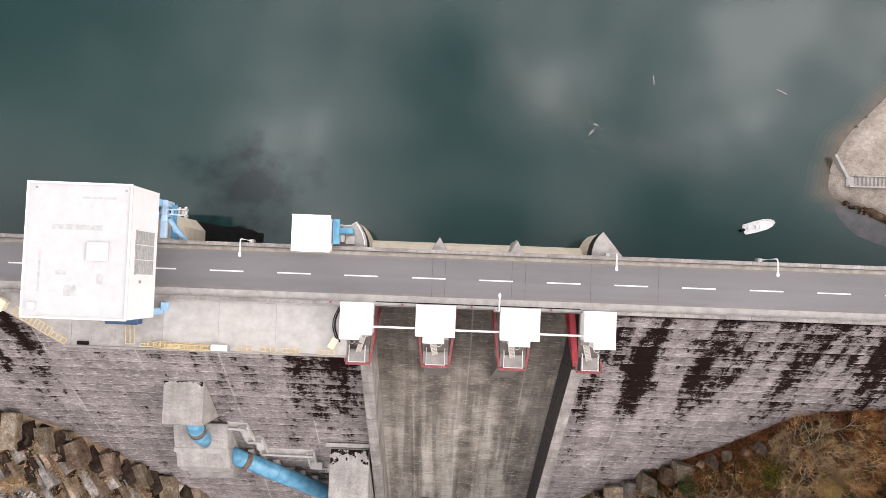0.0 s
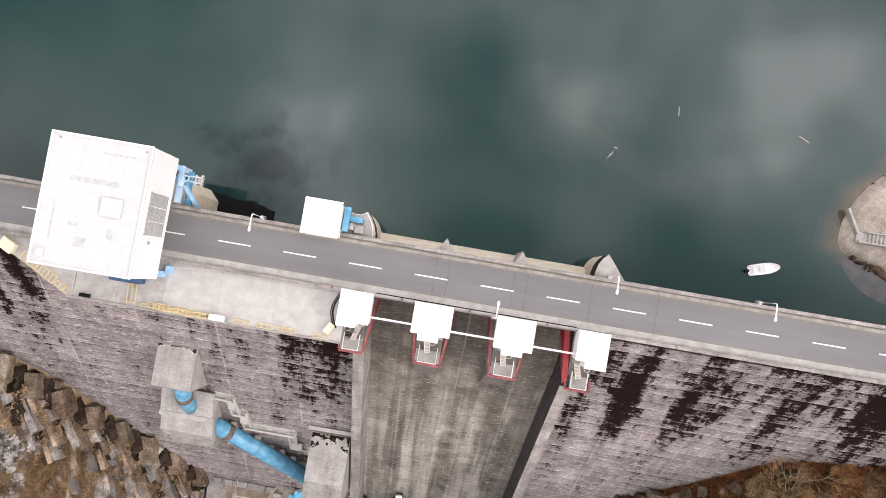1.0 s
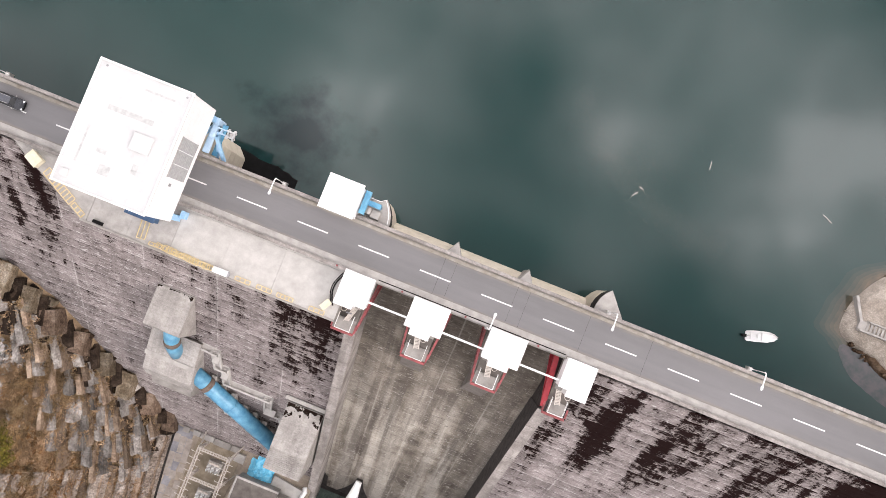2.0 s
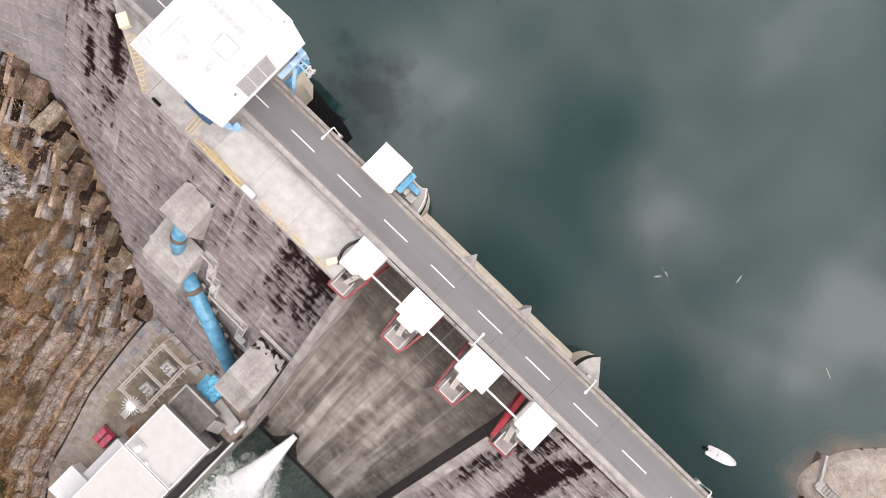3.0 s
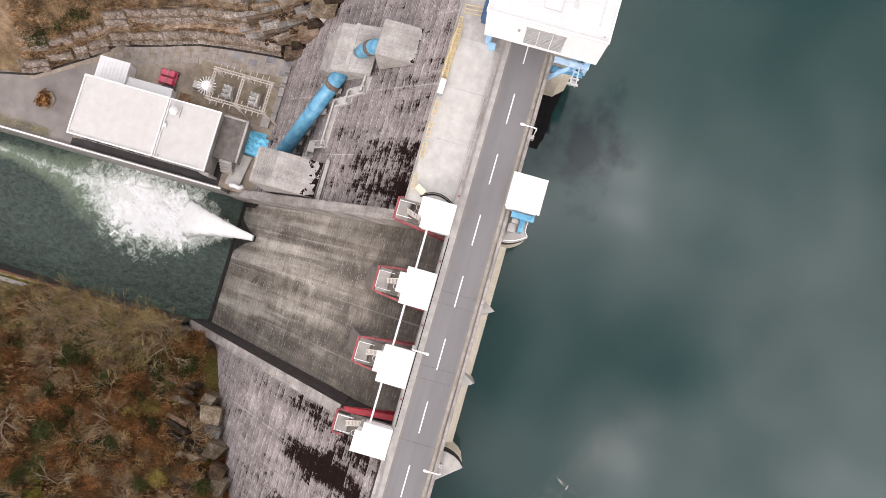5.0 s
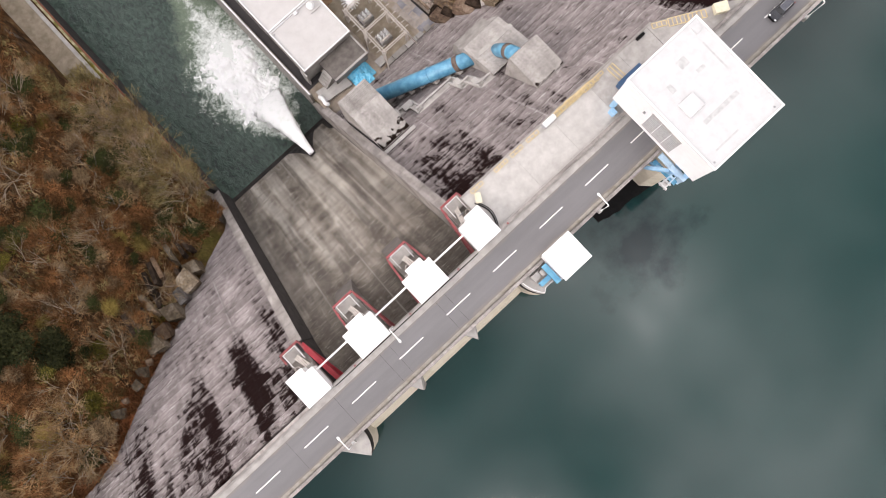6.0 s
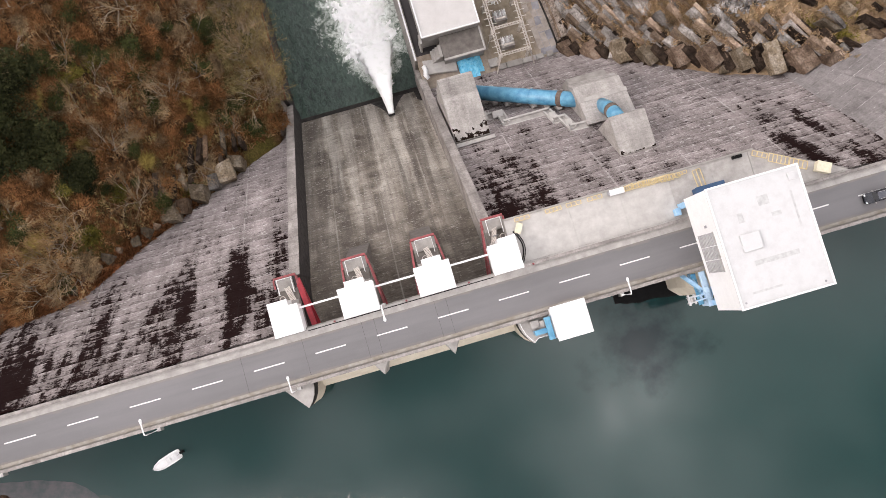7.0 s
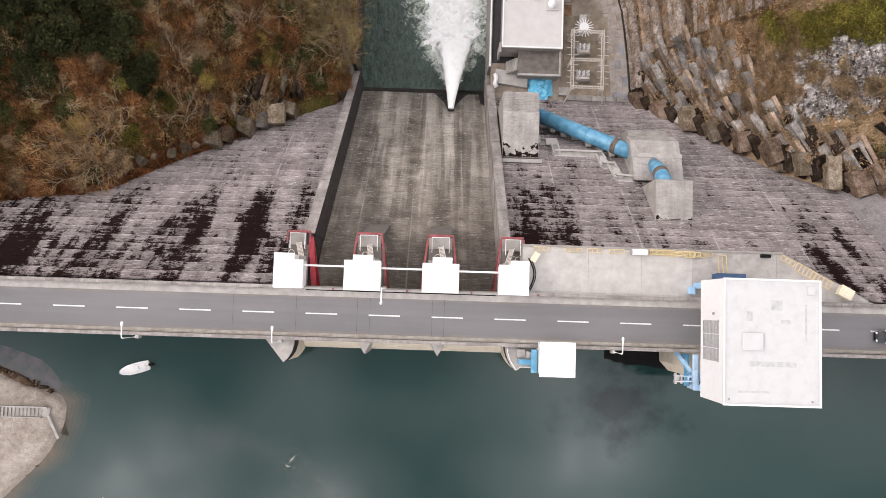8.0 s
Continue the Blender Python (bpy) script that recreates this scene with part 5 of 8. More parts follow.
part("toe_kerb", Mesh().section([(-31.9, face_z(-31.9) - 0.8), (-31.9, face_z(-31.9) + 0.5), (-32.7, face_z(-31.9) + 0.4), (-32.7, face_z(-32.7) - 0.8)], -26.6, -18.0), M_CONC, blk3)
growth(blk, -52.4, -45.7, -19.0, -20.6, lambda y: -18.2 + (y + 18.9) * 0.027, 0.2, 7.0)

pen = thing("penstock", "blue painted steel penstock pipe running down the dam", "pipe", "", (-36, -40, -42))
p_a, p_b = Vector((-44.6, -35.0, -35.0)), Vector((-25.4, -46.2, -48.6))
dirv = (p_b - p_a).normalized()
part("pipe_run", Mesh().tube([p_a - dirv * 1.2, p_a + dirv * 3.2, p_a + dirv * 9.6, p_b + dirv * 1.5], 1.6, 20), M_PIPE, pen, smooth=True)
part("pipe_bend", Mesh().tube([(-49.0, -26.4, -23.8), (-48.9, -28.2, -25.4), (-48.8, -30.0, -27.9), (-48.6, -31.6, -31.2)], 1.45, 20), M_PIPE, pen, smooth=True)
part("rust_band", Mesh().tube([p_a + dirv * 2.6, p_a + dirv * 3.7], 1.68, 20), M_RUST, pen, "brown rusty band", smooth=True)
part("rust_band", Mesh().tube([(-48.87, -28.6, -25.9), (-48.84, -29.3, -26.8)], 1.55, 20), M_RUST, pen, smooth=True)
part("flange", Mesh().tube([p_a + dirv * 10.0, p_a + dirv * 10.3], 1.68, 20), M_PIPE, pen, smooth=True)
for k in (6.5, 13.5):
    c = p_a + dirv * k
    part("saddle", Mesh().box(c.x - 0.5, c.x + 0.5, c.y - 1.9, c.y + 1.9, face_z(c.y) - 2, c.z - 0.8), M_CONC_OLD, pen)

drain = thing("drain_trough", "pale zigzag concrete drain trough stepping down the dam face", "drain", "", (-38, -33, -37))
zig = [(-44.1, -28.3), (-41.5, -28.5), (-41.0, -31.7), (-39.5, -31.7), (-39.1, -34.7), (-30.1, -34.8), (-30.0, -37.8), (-26.2, -38.1)]
for a, b in zip(zig, zig[1:]):
    pa, pb = Vector((*a, face_z(a[1]) + 0.35)), Vector((*b, face_z(b[1]) + 0.35))
    d = (pb - pa).normalized()
    side = Vector((-d.y, d.x, 0)).normalized() * 0.68
    part("channel", Mesh().beam(pa - d * 0.4, pb + d * 0.4, 1.2, 0.5), M_CONC, drain)
    for sd in (-1, 1):
        part("channel_wall", Mesh().beam(pa - d * 0.5 + side * sd, pb + d * 0.5 + side * sd, 0.42, 1.3), M_SLAB, drain, bevel=0.05)

for x, y, w, d in ((-29.3, -37.9, 2.4, 1.5), (-26.3, -38.3, 1.6, 1.8), (-41.2, -30.2, 1.3, 1.3), (-39.3, -33.2, 1.4, 1.4)):
    part("catch_box", Mesh().box(x - w / 2, x + w / 2, y - d / 2, y + d / 2, face_z(y) - 1.5, face_z(y + d / 2) + 0.9), M_SLAB, drain, bevel=0.08)
for k in (3.9, 9.8, 16.4, 19.5):
    c = p_a + dirv * k
    part("saddle", Mesh().box(c.x - 0.55, c.x + 0.55, c.y - 2.2, c.y + 2.3, face_z(c.y) - 2, c.z - 0.5), M_BLOCK, pen, bevel=0.08)

# ---- things on the platform ----
def rack(x, y, w, d, turn, z=-0.02):
    ob = thing("pallet_rack", "faded yellow slatted steel rack lying on the platform", "rack", "yellow racks", (x, y, z))
    m = pose(x, y, z, 0, 0, turn)
    for s in (-1, 1):
        part("rail", Mesh().box(-w / 2, w / 2, s * d / 2 - 0.05, s * d / 2 + 0.05, 0, 0.18, m), M_YELLOW, ob)
    n = max(3, round(w / 0.55))
    for k in range(n):
        u = -w / 2 + w * k / (n - 1)
        part("slat", Mesh().box(u - 0.07, u + 0.07, -d / 2 + 0.05, d / 2 - 0.05, 0.04, 0.16, m), M_YELLOW, ob)


for x, y, w, d, turn in ((-51.3, -9.7, 1.3, 3.0, 4), (-64.6, -9.1, 3.4, 1.3, -28), (-67.3, -7.6, 3.0, 1.3, -28), (-61.8, -10.7, 2.4, 0.8, -28),
                         (-40.4, -11.3, 2.4, 0.7, 0), (-43.0, -11.3, 2.6, 0.9, -2), (-45.6, -11.3, 2.4, 0.8, 0), (-48.6, -11.3, 2.2, 0.5, 2),
                         (-34.3, -11.35, 2.4, 0.6, 0), (-30.8, -11.35, 2.4, 0.6, 0), (-27.4, -11.35, 2.6, 0.6, 0), (-22.2, -11.4, 2.4, 0.6, 0)):
    rack(x, y, w, d, turn)
random.seed(14)
for k in range(9):
    rack(-39.6 - 0.95 * k, -11.3 + random.uniform(-0.15, 0.2), random.uniform(1.6, 2.6), random.uniform(0.4, 0.8), random.uniform(-9, 9), 0.18 + 0.05 * (k % 3))
box = thing("site_crate", "pale yellow box-shaped crate on the platform", "crate", "", (-70.6, -5.7, 0))
part("body", Mesh().box(-1.1, 1.1, -0.8, 0.8, -0.02, 1.1, pose(-70.6, -5.9, 0, 0, 0, -28)), M_CREAM, box, bevel=0.05)
part("lid", Mesh().box(-1.15, 1.15, -0.85, 0.85, 1.1, 1.2, pose(-70.6, -5.9, 0, 0, 0, -28)), M_CREAM, box)
tank = thing("white_tank", "white cylindrical tank lying on the platform edge", "tank", "", (-37.8, -11.2, 0))
part("barrel", Mesh().rod((-39.0, -11.3, 0.55), (-36.6, -11.3, 0.55), 0.48, sides=18), M_WHITE, tank, smooth=False)
part("end_cap", Mesh().rod((-36.6, -11.3, 0.55), (-36.35, -11.3, 0.55), 0.48, 0.3, 18), M_GREY, tank)
for x in (-38.5, -37.1):
    part("cradle", Mesh().box(x - 0.12, x + 0.12, -11.7, -10.9, -0.02, 0.2), M_STEEL, tank)
tagged(part("tool_case", Mesh().box(-58.9, -57.3, -11.6, -11.1, -0.02, 0.5).box(-58.3, -57.9, -11.55, -11.15, 0.5, 0.58), M_BLACK, None, bevel=0.03), "black equipment case at the platform edge", "case")
tagged(part("blue_cabinet", Mesh().box(-54.2, -49.6, -8.2, -7.2, -0.02, 1.9).box(-54.3, -49.5, -8.3, -7.1, 1.9, 2.0), M_NAVY, None, bevel=0.04), "long dark blue steel cabinet beside the hoist building", "cabinet")
tagged(part("blue_box", Mesh().box(-46.4, -45.7, -6.0, -4.9, -0.02, 1.5).box(-46.45, -45.65, -6.05, -4.85, 1.5, 1.58), M_BLUE, None, bevel=0.04), "pale blue control box under the hoist building", "control box")
tagged(part("tan_crate", Mesh().box(-0.8, 0.8, -0.45, 0.45, -0.02, 0.5, pose(-21.2, -10.0, 0, 0, 0, 60)).box(-0.85, 0.85, -0.5, 0.5, 0.5, 0.56, pose(-21.2, -10.0, 0, 0, 0, 60)), M_CREAM, None), "tan wooden crate on the platform", "crate")
cab = Mesh()
cab.tube([(-20.2 - 0.9 * math.sin(math.pi * k / 12), -4.6 - 5.2 * k / 12, 0.12) for k in range(13)], 0.1, 6)
cab.tube([(-20.5 - 0.9 * math.sin(math.pi * k / 12), -4.6 - 5.2 * k / 12, 0.1) for k in range(13)], 0.07, 6)
tagged(part("power_cable", cab, M_BLACK), "black power cables looped on the platform", "cable")
for x in (-21.8, -11.2, -1.0, 10.7, 18.0):
    tagged(part("red_reflector", Mesh().box(x - 0.14, x + 0.14, -4.06, -3.78, 0.5, 0.8).rod((x, -3.92, 0.8), (x, -3.92, 0.95), 0.1), M_RED), "small red reflector post on the bridge edge", "reflector", "edge reflectors")

# ---- power house yard ----
yard = setting("floor_yard", Mesh().prism([(-17.2, -60.5), (-17.2, -400), (-30.5, -400), (-29, -125), (-32, -112), (-40.5, -99), (-44.2, -95), (-46, -88), (-50, -75), (-51.5, -62), (-52.5, -46), (-17.2, -46)][::-1],
                                          YARD_Z - 3, YARD_Z), M_YARD, "patched concrete and asphalt power house yard")
part("channel_lane", Mesh().prism([(-17.3, -61.5), (-17.3, -98.5), (-19.0, -98.5), (-22.9, -61.5)][::-1], YARD_Z, YARD_Z + 0.05), M_LANE, yard, "dark asphalt lane beside the channel")
part("access_road", Mesh().prism([(-17.3, -98.5), (-17.3, -300), (-29, -300), (-30, -112), (-38, -99), (-37.5, -96.5), (-19.0, -98.5)][::-1], YARD_Z, YARD_Z + 0.05), M_DRIVE, yard, "pale grey drive")
random.seed(5)
for k in range(60):
    y = -56 - 40 * (k % 20) / 20 + random.uniform(-0.2, 0.2)
    row = k // 20
    x = lerp(y, YARD_EDGE) + 1.3 + 1.5 * row
    turn = math.degrees(math.atan2(lerp(y - 2, YARD_EDGE) - lerp(y, YARD_EDGE), 2.0))
    if random.random() < 0.85:
        part("paving_slab", Mesh().box(-0.7, 0.7, -0.95, 0.95, YARD_Z, YARD_Z + 0.03 + random.random() * 0.04, pose(x, y, 0, 0, 0, turn + random.uniform(-2, 2))), M_PAVE, yard)

M_SLATE = plain("blue_grey_paint_wear", (0.17, 0.17, 0.19), (0.33, 0.325, 0.345), 0.5, 0.9)
part("yard_patch", Mesh().prism([(-50.9, -59.5), (-47.6, -59.8), (-46.8, -53.6), (-51.3, -53.2)], YARD_Z, YARD_Z + 0.03), M_SLATE, yard, "blue-grey worn paint on the yard")
part("yard_patch", Mesh().prism([(-49.9, -69.5), (-48.3, -69.7), (-47.4, -60.2), (-49.4, -60.0)], YARD_Z, YARD_Z + 0.03), M_SLATE, yard)
part("yard_patch", Mesh().prism([(-36.6, -76.8), (-34.4, -76.8), (-34.4, -71.5), (-36.6, -71.0)], YARD_Z, YARD_Z + 0.03), M_RUSTSOIL, yard, "rust-brown bare soil")
# low wall and steps at the toe of the dam
random.seed(31)
x = -49.5
while x < -36.5:
    ln = random.uniform(1.6, 4.2)
    toe = face_y(YARD_Z) - 0.9
    h = random.uniform(0.7, 1.5)
    part("toe_kerb", Mesh().box(x, x + ln - 0.12, toe + random.uniform(-0.35, 0.0), toe + 1.1, YARD_Z, YARD_Z + h), M_CONC if random.random() < 0.6 else M_CONC_OLD, yard, bevel=0.06)
    x += ln + (0.8 if random.random() < 0.3 else 0.0)
for k in range(6):
    part("toe_step", Mesh().box(-36.2, -33.8, face_y(YARD_Z) - 3.2 + 0.38 * k, face_y(YARD_Z) - 2.82 + 0.38 * k, YARD_Z, YARD_Z + 0.2 + 0.19 * k), M_CONC, yard)
gutter = Mesh()
ys = [-48, -56, -62, -70, -76, -82, -88, -95, -99, -106, -112, -120]
for a, b in zip(ys, ys[1:]):
    gutter.beam((lerp(a, YARD_EDGE) + 0.35, a, YARD_Z + 0.1), (lerp(b, YARD_EDGE) + 0.35, b - 0.1, YARD_Z + 0.1), 0.4, 0.5)
part("yard_gutter", gutter, M_CONC_DARK, yard, "dark drain line along the foot of the benches")

ph = thing("power_house", "long low power house with a pale flat two-part roof", "building", "", (-26, -79, YARD_Z))
PX0, PX1, PY0, PYM, PY1, PZ = -33.4, -19.1, -95.9, -75.4, -63.0, -54.0
part("wall", Mesh().box(PX0 + 0.2, PX1 - 0.2, PY0 + 0.2, PYM - 0.02, YARD_Z, PZ - 0.4).box(PX0 + 0.2, PX1 - 0.2, PYM + 0.02, PY1 - 0.2, YARD_Z, PZ - 0.9), M_CONC, ph)
for y0, y1, z in ((PY0, PYM, PZ - 0.4), (PYM + 0.01, PY1, PZ - 0.9)):
    roof = part("roof", Mesh().box(PX0, PX1, y0, y1, z, z + 0.3), M_PH_ROOF, ph)
    for bx in ((PX0, PX1, y0, y0 + 0.3), (PX0, PX1, y1 - 0.3, y1), (PX0, PX0 + 0.3, y0 + 0.3, y1 - 0.3), (PX1 - 0.3, PX1, y0 + 0.3, y1 - 0.3)):
        part("parapet", Mesh().box(*bx, z + 0.3, z + 0.65), M_WHITE, roof)
    part("roof_drain", Mesh().rod((PX1 - 0.8, y0 + 1, z + 0.3), (PX1 - 0.8, y0 + 1, z + 0.36), 0.2), M_GREY, roof)
vent = part("roof_vent", Mesh().rod((-30.6, -73.5, PZ - 0.6), (-30.6, -73.5, PZ + 0.6), 0.8, sides=16).rod((-30.6, -73.5, PZ + 0.6), (-30.6, -73.5, PZ + 1.1), 1.0, 0.4, 16), M_WHITE, ph, "round white roof ventilator")
part("vent_base", Mesh().box(-32.4, -29.4, -74.6, -72.2, PZ - 0.6, PZ - 0.3), M_PH_ROOF, vent)
part("roof_box", Mesh().box(-27.3, -26.5, -75.2, -74.4, PZ - 0.6, PZ), M_WHITE, ph)
part("annex", Mesh().box(-33.2, -23.4, -62.9, -57.6, YARD_Z, PZ - 3.2), M_CONC_OLD, ph, "lower dark-roofed annex")
part("annex_roof", Mesh().box(-33.4, -23.2, -63.1, -57.4, PZ - 3.2, PZ - 2.9), M_ANNEX, ph, "brown-grey weathered annex roof")
part("annex_kerb", Mesh().box(-33.4, -23.2, -57.6, -57.1, PZ - 3.6, PZ - 2.7), M_CONC, ph)
part("annex_kerb", Mesh().box(-33.4, -33.0, -63.1, -57.6, PZ - 3.6, PZ - 2.7), M_CONC, ph)
for k in range(4):
    part("stair_step", Mesh().box(-23.2 + 0.6 * k, -22.5 + 0.6 * k, -61.5, -58.5, YARD_Z, PZ - 3.6 - 0.9 * k), M_CONC, ph)
part("bay", Mesh().box(-19.1, -18.6, -64.5, -62.2, YARD_Z, PZ - 1.6), M_CONC, ph)
for k in range(7):
    part("window", Mesh().box(PX1 - 0.21, PX1 - 0.14, PY0 + 2 + 2.7 * k, PY0 + 3.6 + 2.7 * k, YARD_Z + 2.6, YARD_Z + 5.4), M_DARKGLASS, ph)

for nm, lab, bx, h in (("storage_shed", "white ribbed-roof storage shed behind the power house", (-39.2, -34.2, -95.8, -88.6), 4.0), ("container", "long white container beside the power house", (-36.2, -33.9, -88.4, -77.6), 2.9)):
    sh = thing(nm, lab, "shed", "", ((bx[0] + bx[1]) / 2, (bx[2] + bx[3]) / 2, YARD_Z))
    part("body", Mesh().box(*bx, YARD_Z, YARD_Z + h), M_WHITE, sh)
    part("roof", Mesh().box(bx[0] - 0.1, bx[1] + 0.1, bx[2] - 0.1, bx[3] + 0.1, YARD_Z + h, YARD_Z + h + 0.15), M_WHITE, sh)
    n = int((bx[3] - bx[2]) / 0.9)
    for k in range(n):
        y = bx[2] + (k + 0.5) * (bx[3] - bx[2]) / n
        part("roof_rib", Mesh().box(bx[0], bx[1], y - 0.04, y + 0.04, YARD_Z + h + 0.15, YARD_Z + h + 0.2), M_WHITE, sh)

truck = thing("red_truck", "red flatbed truck carrying two red loads in the power house yard", "truck", "", (-38.9, -80, YARD_Z))
part("bed", Mesh().box(-40.8, -37.2, -82.2, -78.2, YARD_Z + 0.9, YARD_Z + 1.2), M_TRUCK, truck)
for x in (-40.7, -38.85):
    part("load", Mesh().box(x, x + 1.6, -82.0, -78.4, YARD_Z + 1.2, YARD_Z + 2.3), M_TRUCK, truck, "red wrapped load", bevel=0.2)
    part("strap", Mesh().box(x - 0.03, x + 1.63, -80.3, -80.1, YARD_Z + 1.2, YARD_Z + 2.36), M_GREY, truck)
part("cab", Mesh().box(-36.9, -35.6, -80.6, -77.9, YARD_Z + 0.5, YARD_Z + 2.4), M_CAR, truck, "dark cab", bevel=0.12)
part("windscreen", Mesh().box(-36.6, -35.9, -77.92, -77.84, YARD_Z + 1.5, YARD_Z + 2.2), M_STEEL, truck)
for x in (-40.6, -37.6):
    for y in (-82.1, -78.6):
        wheel = part("wheel", Mesh().rod((x, y, YARD_Z + 0.45), (x, y + 0.3, YARD_Z + 0.45), 0.45, sides=14), M_BLACK, truck)
        part("rim", Mesh().rod((x, y - 0.01, YARD_Z + 0.45), (x, y + 0.31, YARD_Z + 0.45), 0.25, sides=12), M_RIM, wheel)

# switchyard
sub = thing("switchyard_gantry", "pale lattice steel switchyard gantry on a fenced concrete pad", "switchgear", "", (-42, -65, YARD_Z))
part("pad", Mesh().box(-45.5, -34.9, -74.0, -52.6, YARD_Z, YARD_Z + 0.12), M_PAD, sub)


def lattice(mesh, a, b, w):
    a, b = Vector(a), Vector(b)
    d = (b - a)
    up = Vector((0, 0, 1)) if abs(d.normalized().z) < 0.9 else Vector((1, 0, 0))
    s = d.cross(up).normalized() * w / 2
    u = s.cross(d).normalized() * w / 2
    cs = [s + u, s - u, -s - u, -s + u]
    for c in cs:
        mesh.beam(a + c, b + c, 0.09)
    n = max(2, int(d.length / (w * 1.2)))
    for k in range(n):
        p, q = a + d * k / n, a + d * (k + 1) / n
        for i in range(4):
            mesh.beam(p + cs[i], q + cs[(i + 1) % 4], 0.06)


for x in (-43.0, -35.9):
    for y in (-67.6, -60.8, -54.2):
        lm = Mesh()
        lattice(lm, (x, y, YARD_Z + 0.1), (x, y, YARD_Z + 7.2), 0.5)
        part("lattice_post", lm, M_LATTICE, sub)
    lm = Mesh()
    lattice(lm, (x, -68.2, YARD_Z + 7.0), (x, -53.5, YARD_Z + 7.0), 0.6)
    part("lattice_beam", lm, M_LATTICE, sub)
for y in (-67.6, -60.8, -54.2):
    lm = Mesh()
    lattice(lm, (-43.0, y, YARD_Z + 7.0), (-35.9, y, YARD_Z + 7.0), 0.5)
    part("lattice_beam", lm, M_LATTICE, sub)
for y in (-66.5, -65, -63.4, -61.8, -59.4, -57.9, -56.4, -55.0):
    for x in (-43.9, -42.2, -36.7, -35.0):
        part("insulator", Mesh().rod((x - 0.5, y, YARD_Z + 7.3), (x + 0.5, y, YARD_Z + 7.5), 0.11, 0.07), M_LATTICE, sub)
for s in (-1, 1):
    part("stay", Mesh().beam((-39.5 + s * 3.5, -54.2, YARD_Z + 7.0), (-39.5 + s * 4.9, -51.2, YARD_Z + 0.2), 0.28), M_LATTICE, sub)
    part("stay", Mesh().beam((-39.5 + s * 3.5, -60.8, YARD_Z + 7.0), (-39.5 + s * 5.2, -58.6, YARD_Z + 0.2), 0.24), M_LATTICE, sub)

for nm, x, y in (("transformer", -39.3, -64.9), ("transformer", -39.3, -58.3)):
    tr = thing(nm, "grey transformer with bushings inside the switchyard", "transformer", "transformers", (x, y, YARD_Z))
    part("tank", Mesh().box(x - 1.6, x + 1.6, y - 1.2, y + 1.2, YARD_Z + 0.12, YARD_Z + 2.6), M_CONC, tr, bevel=0.06)
    part("conservator", Mesh().rod((x - 1.2, y + 0.8, YARD_Z + 3.2), (x + 1.2, y + 0.8, YARD_Z + 3.2), 0.3, sides=12), M_LATTICE, tr)
    for k in (-1, 0, 1):
        for j in (-0.7, 0.15):
            part("bushing", Mesh().rod((x + k, y + j, YARD_Z + 2.6), (x + k * 1.15, y + j - 0.1, YARD_Z + 4.0), 0.38, 0.16), M_WHITE, tr)
    for k in range(6):
        part("radiator_fin", Mesh().box(x - 1.5 + 0.55 * k, x - 1.3 + 0.55 * k, y - 1.6, y - 1.2, YARD_Z + 0.5, YARD_Z + 2.4), M_STEEL, tr)
star = thing("line_trap", "white star-shaped bus equipment standing in the switchyard", "switchgear", "", (-39.0, -69.6, YARD_Z))
part("hub", Mesh().rod((-39.0, -69.6, YARD_Z), (-39.0, -69.6, YARD_Z + 4.6), 0.5, 1.15, 16), M_WHITE, star)
for k in range(18):
    a = 2 * math.pi * k / 18
    part("blade", Mesh().beam((-39.0 + 0.5 * math.cos(a), -69.6 + 0.5 * math.sin(a), YARD_Z + 4.6), (-39.0 + 2.3 * math.cos(a), -69.6 + 2.3 * math.sin(a), YARD_Z + 4.2), 0.16), M_WHITE, star)
part("bus_frame", Mesh().box(-39.9, -38.2, -73.6, -71.4, YARD_Z, YARD_Z + 2.2), M_STEEL, star)

tarp = Mesh()
random.seed(11)
n = 14
for j in range(n + 1):
    for i in range(n + 1):
        x, y = -32.3 + 5.9 * i / n, -60.2 + 6.9 * j / n
        h = 0.9 + 0.6 * noise.noise((x * 0.9, y * 0.9, 4)) + 0.3 * noise.noise((x * 2.4, y * 2.4, 1))
        h *= min(1, 4 * min(i, n - i, j, n - j) / n + 0.05)
        tarp.v.append((x + 0.25 * noise.noise((y, 3, 0)), y + 1.2 + 0.25 * noise.noise((x, 7, 0)), YARD_Z + 0.02 + h))
tarp.f = [(j * (n + 1) + i, j * (n + 1) + i + 1, (j + 1) * (n + 1) + i + 1, (j + 1) * (n + 1) + i) for j in range(n) for i in range(n)
          if not (i > 9 and j > 9) and not (i < 3 and j > 10)]
tp = tagged(part("tarpaulin", tarp, M_TARP), "bright blue tarpaulin draped over stacked goods", "tarpaulin")
tagged(part("concrete_ramp", Mesh().prism([(-26.2, -58.7), (-18.3, -59.9), (-18.0, -56.4), (-26.0, -55.3)], YARD_Z, YARD_Z + 1.0), M_SLAB, None, bevel=0.1), "pale sloping concrete ramp beside the training wall", "ramp")
tagged(part("rubble_sack", Mesh().tube([(-18.2, -58.4, YARD_Z + 1.2), (-18.4, -57.2, YARD_Z + 1.5), (-18.1, -56.2, YARD_Z + 1.3), (-18.6, -55.2, YARD_Z + 1.2)], 0.55, 8), M_WHITE, None, smooth=True), "white sack lying by the channel wall", "sack")
planter = thing("round_planter", "round planter with russet shrubs in the power house drive", "planter", "", (-26.0, -107.5, YARD_Z))
part("ring", Mesh().rod((-26, -107.5, YARD_Z), (-26, -107.5, YARD_Z + 0.5), 2.35, sides=24), M_PAD, planter)

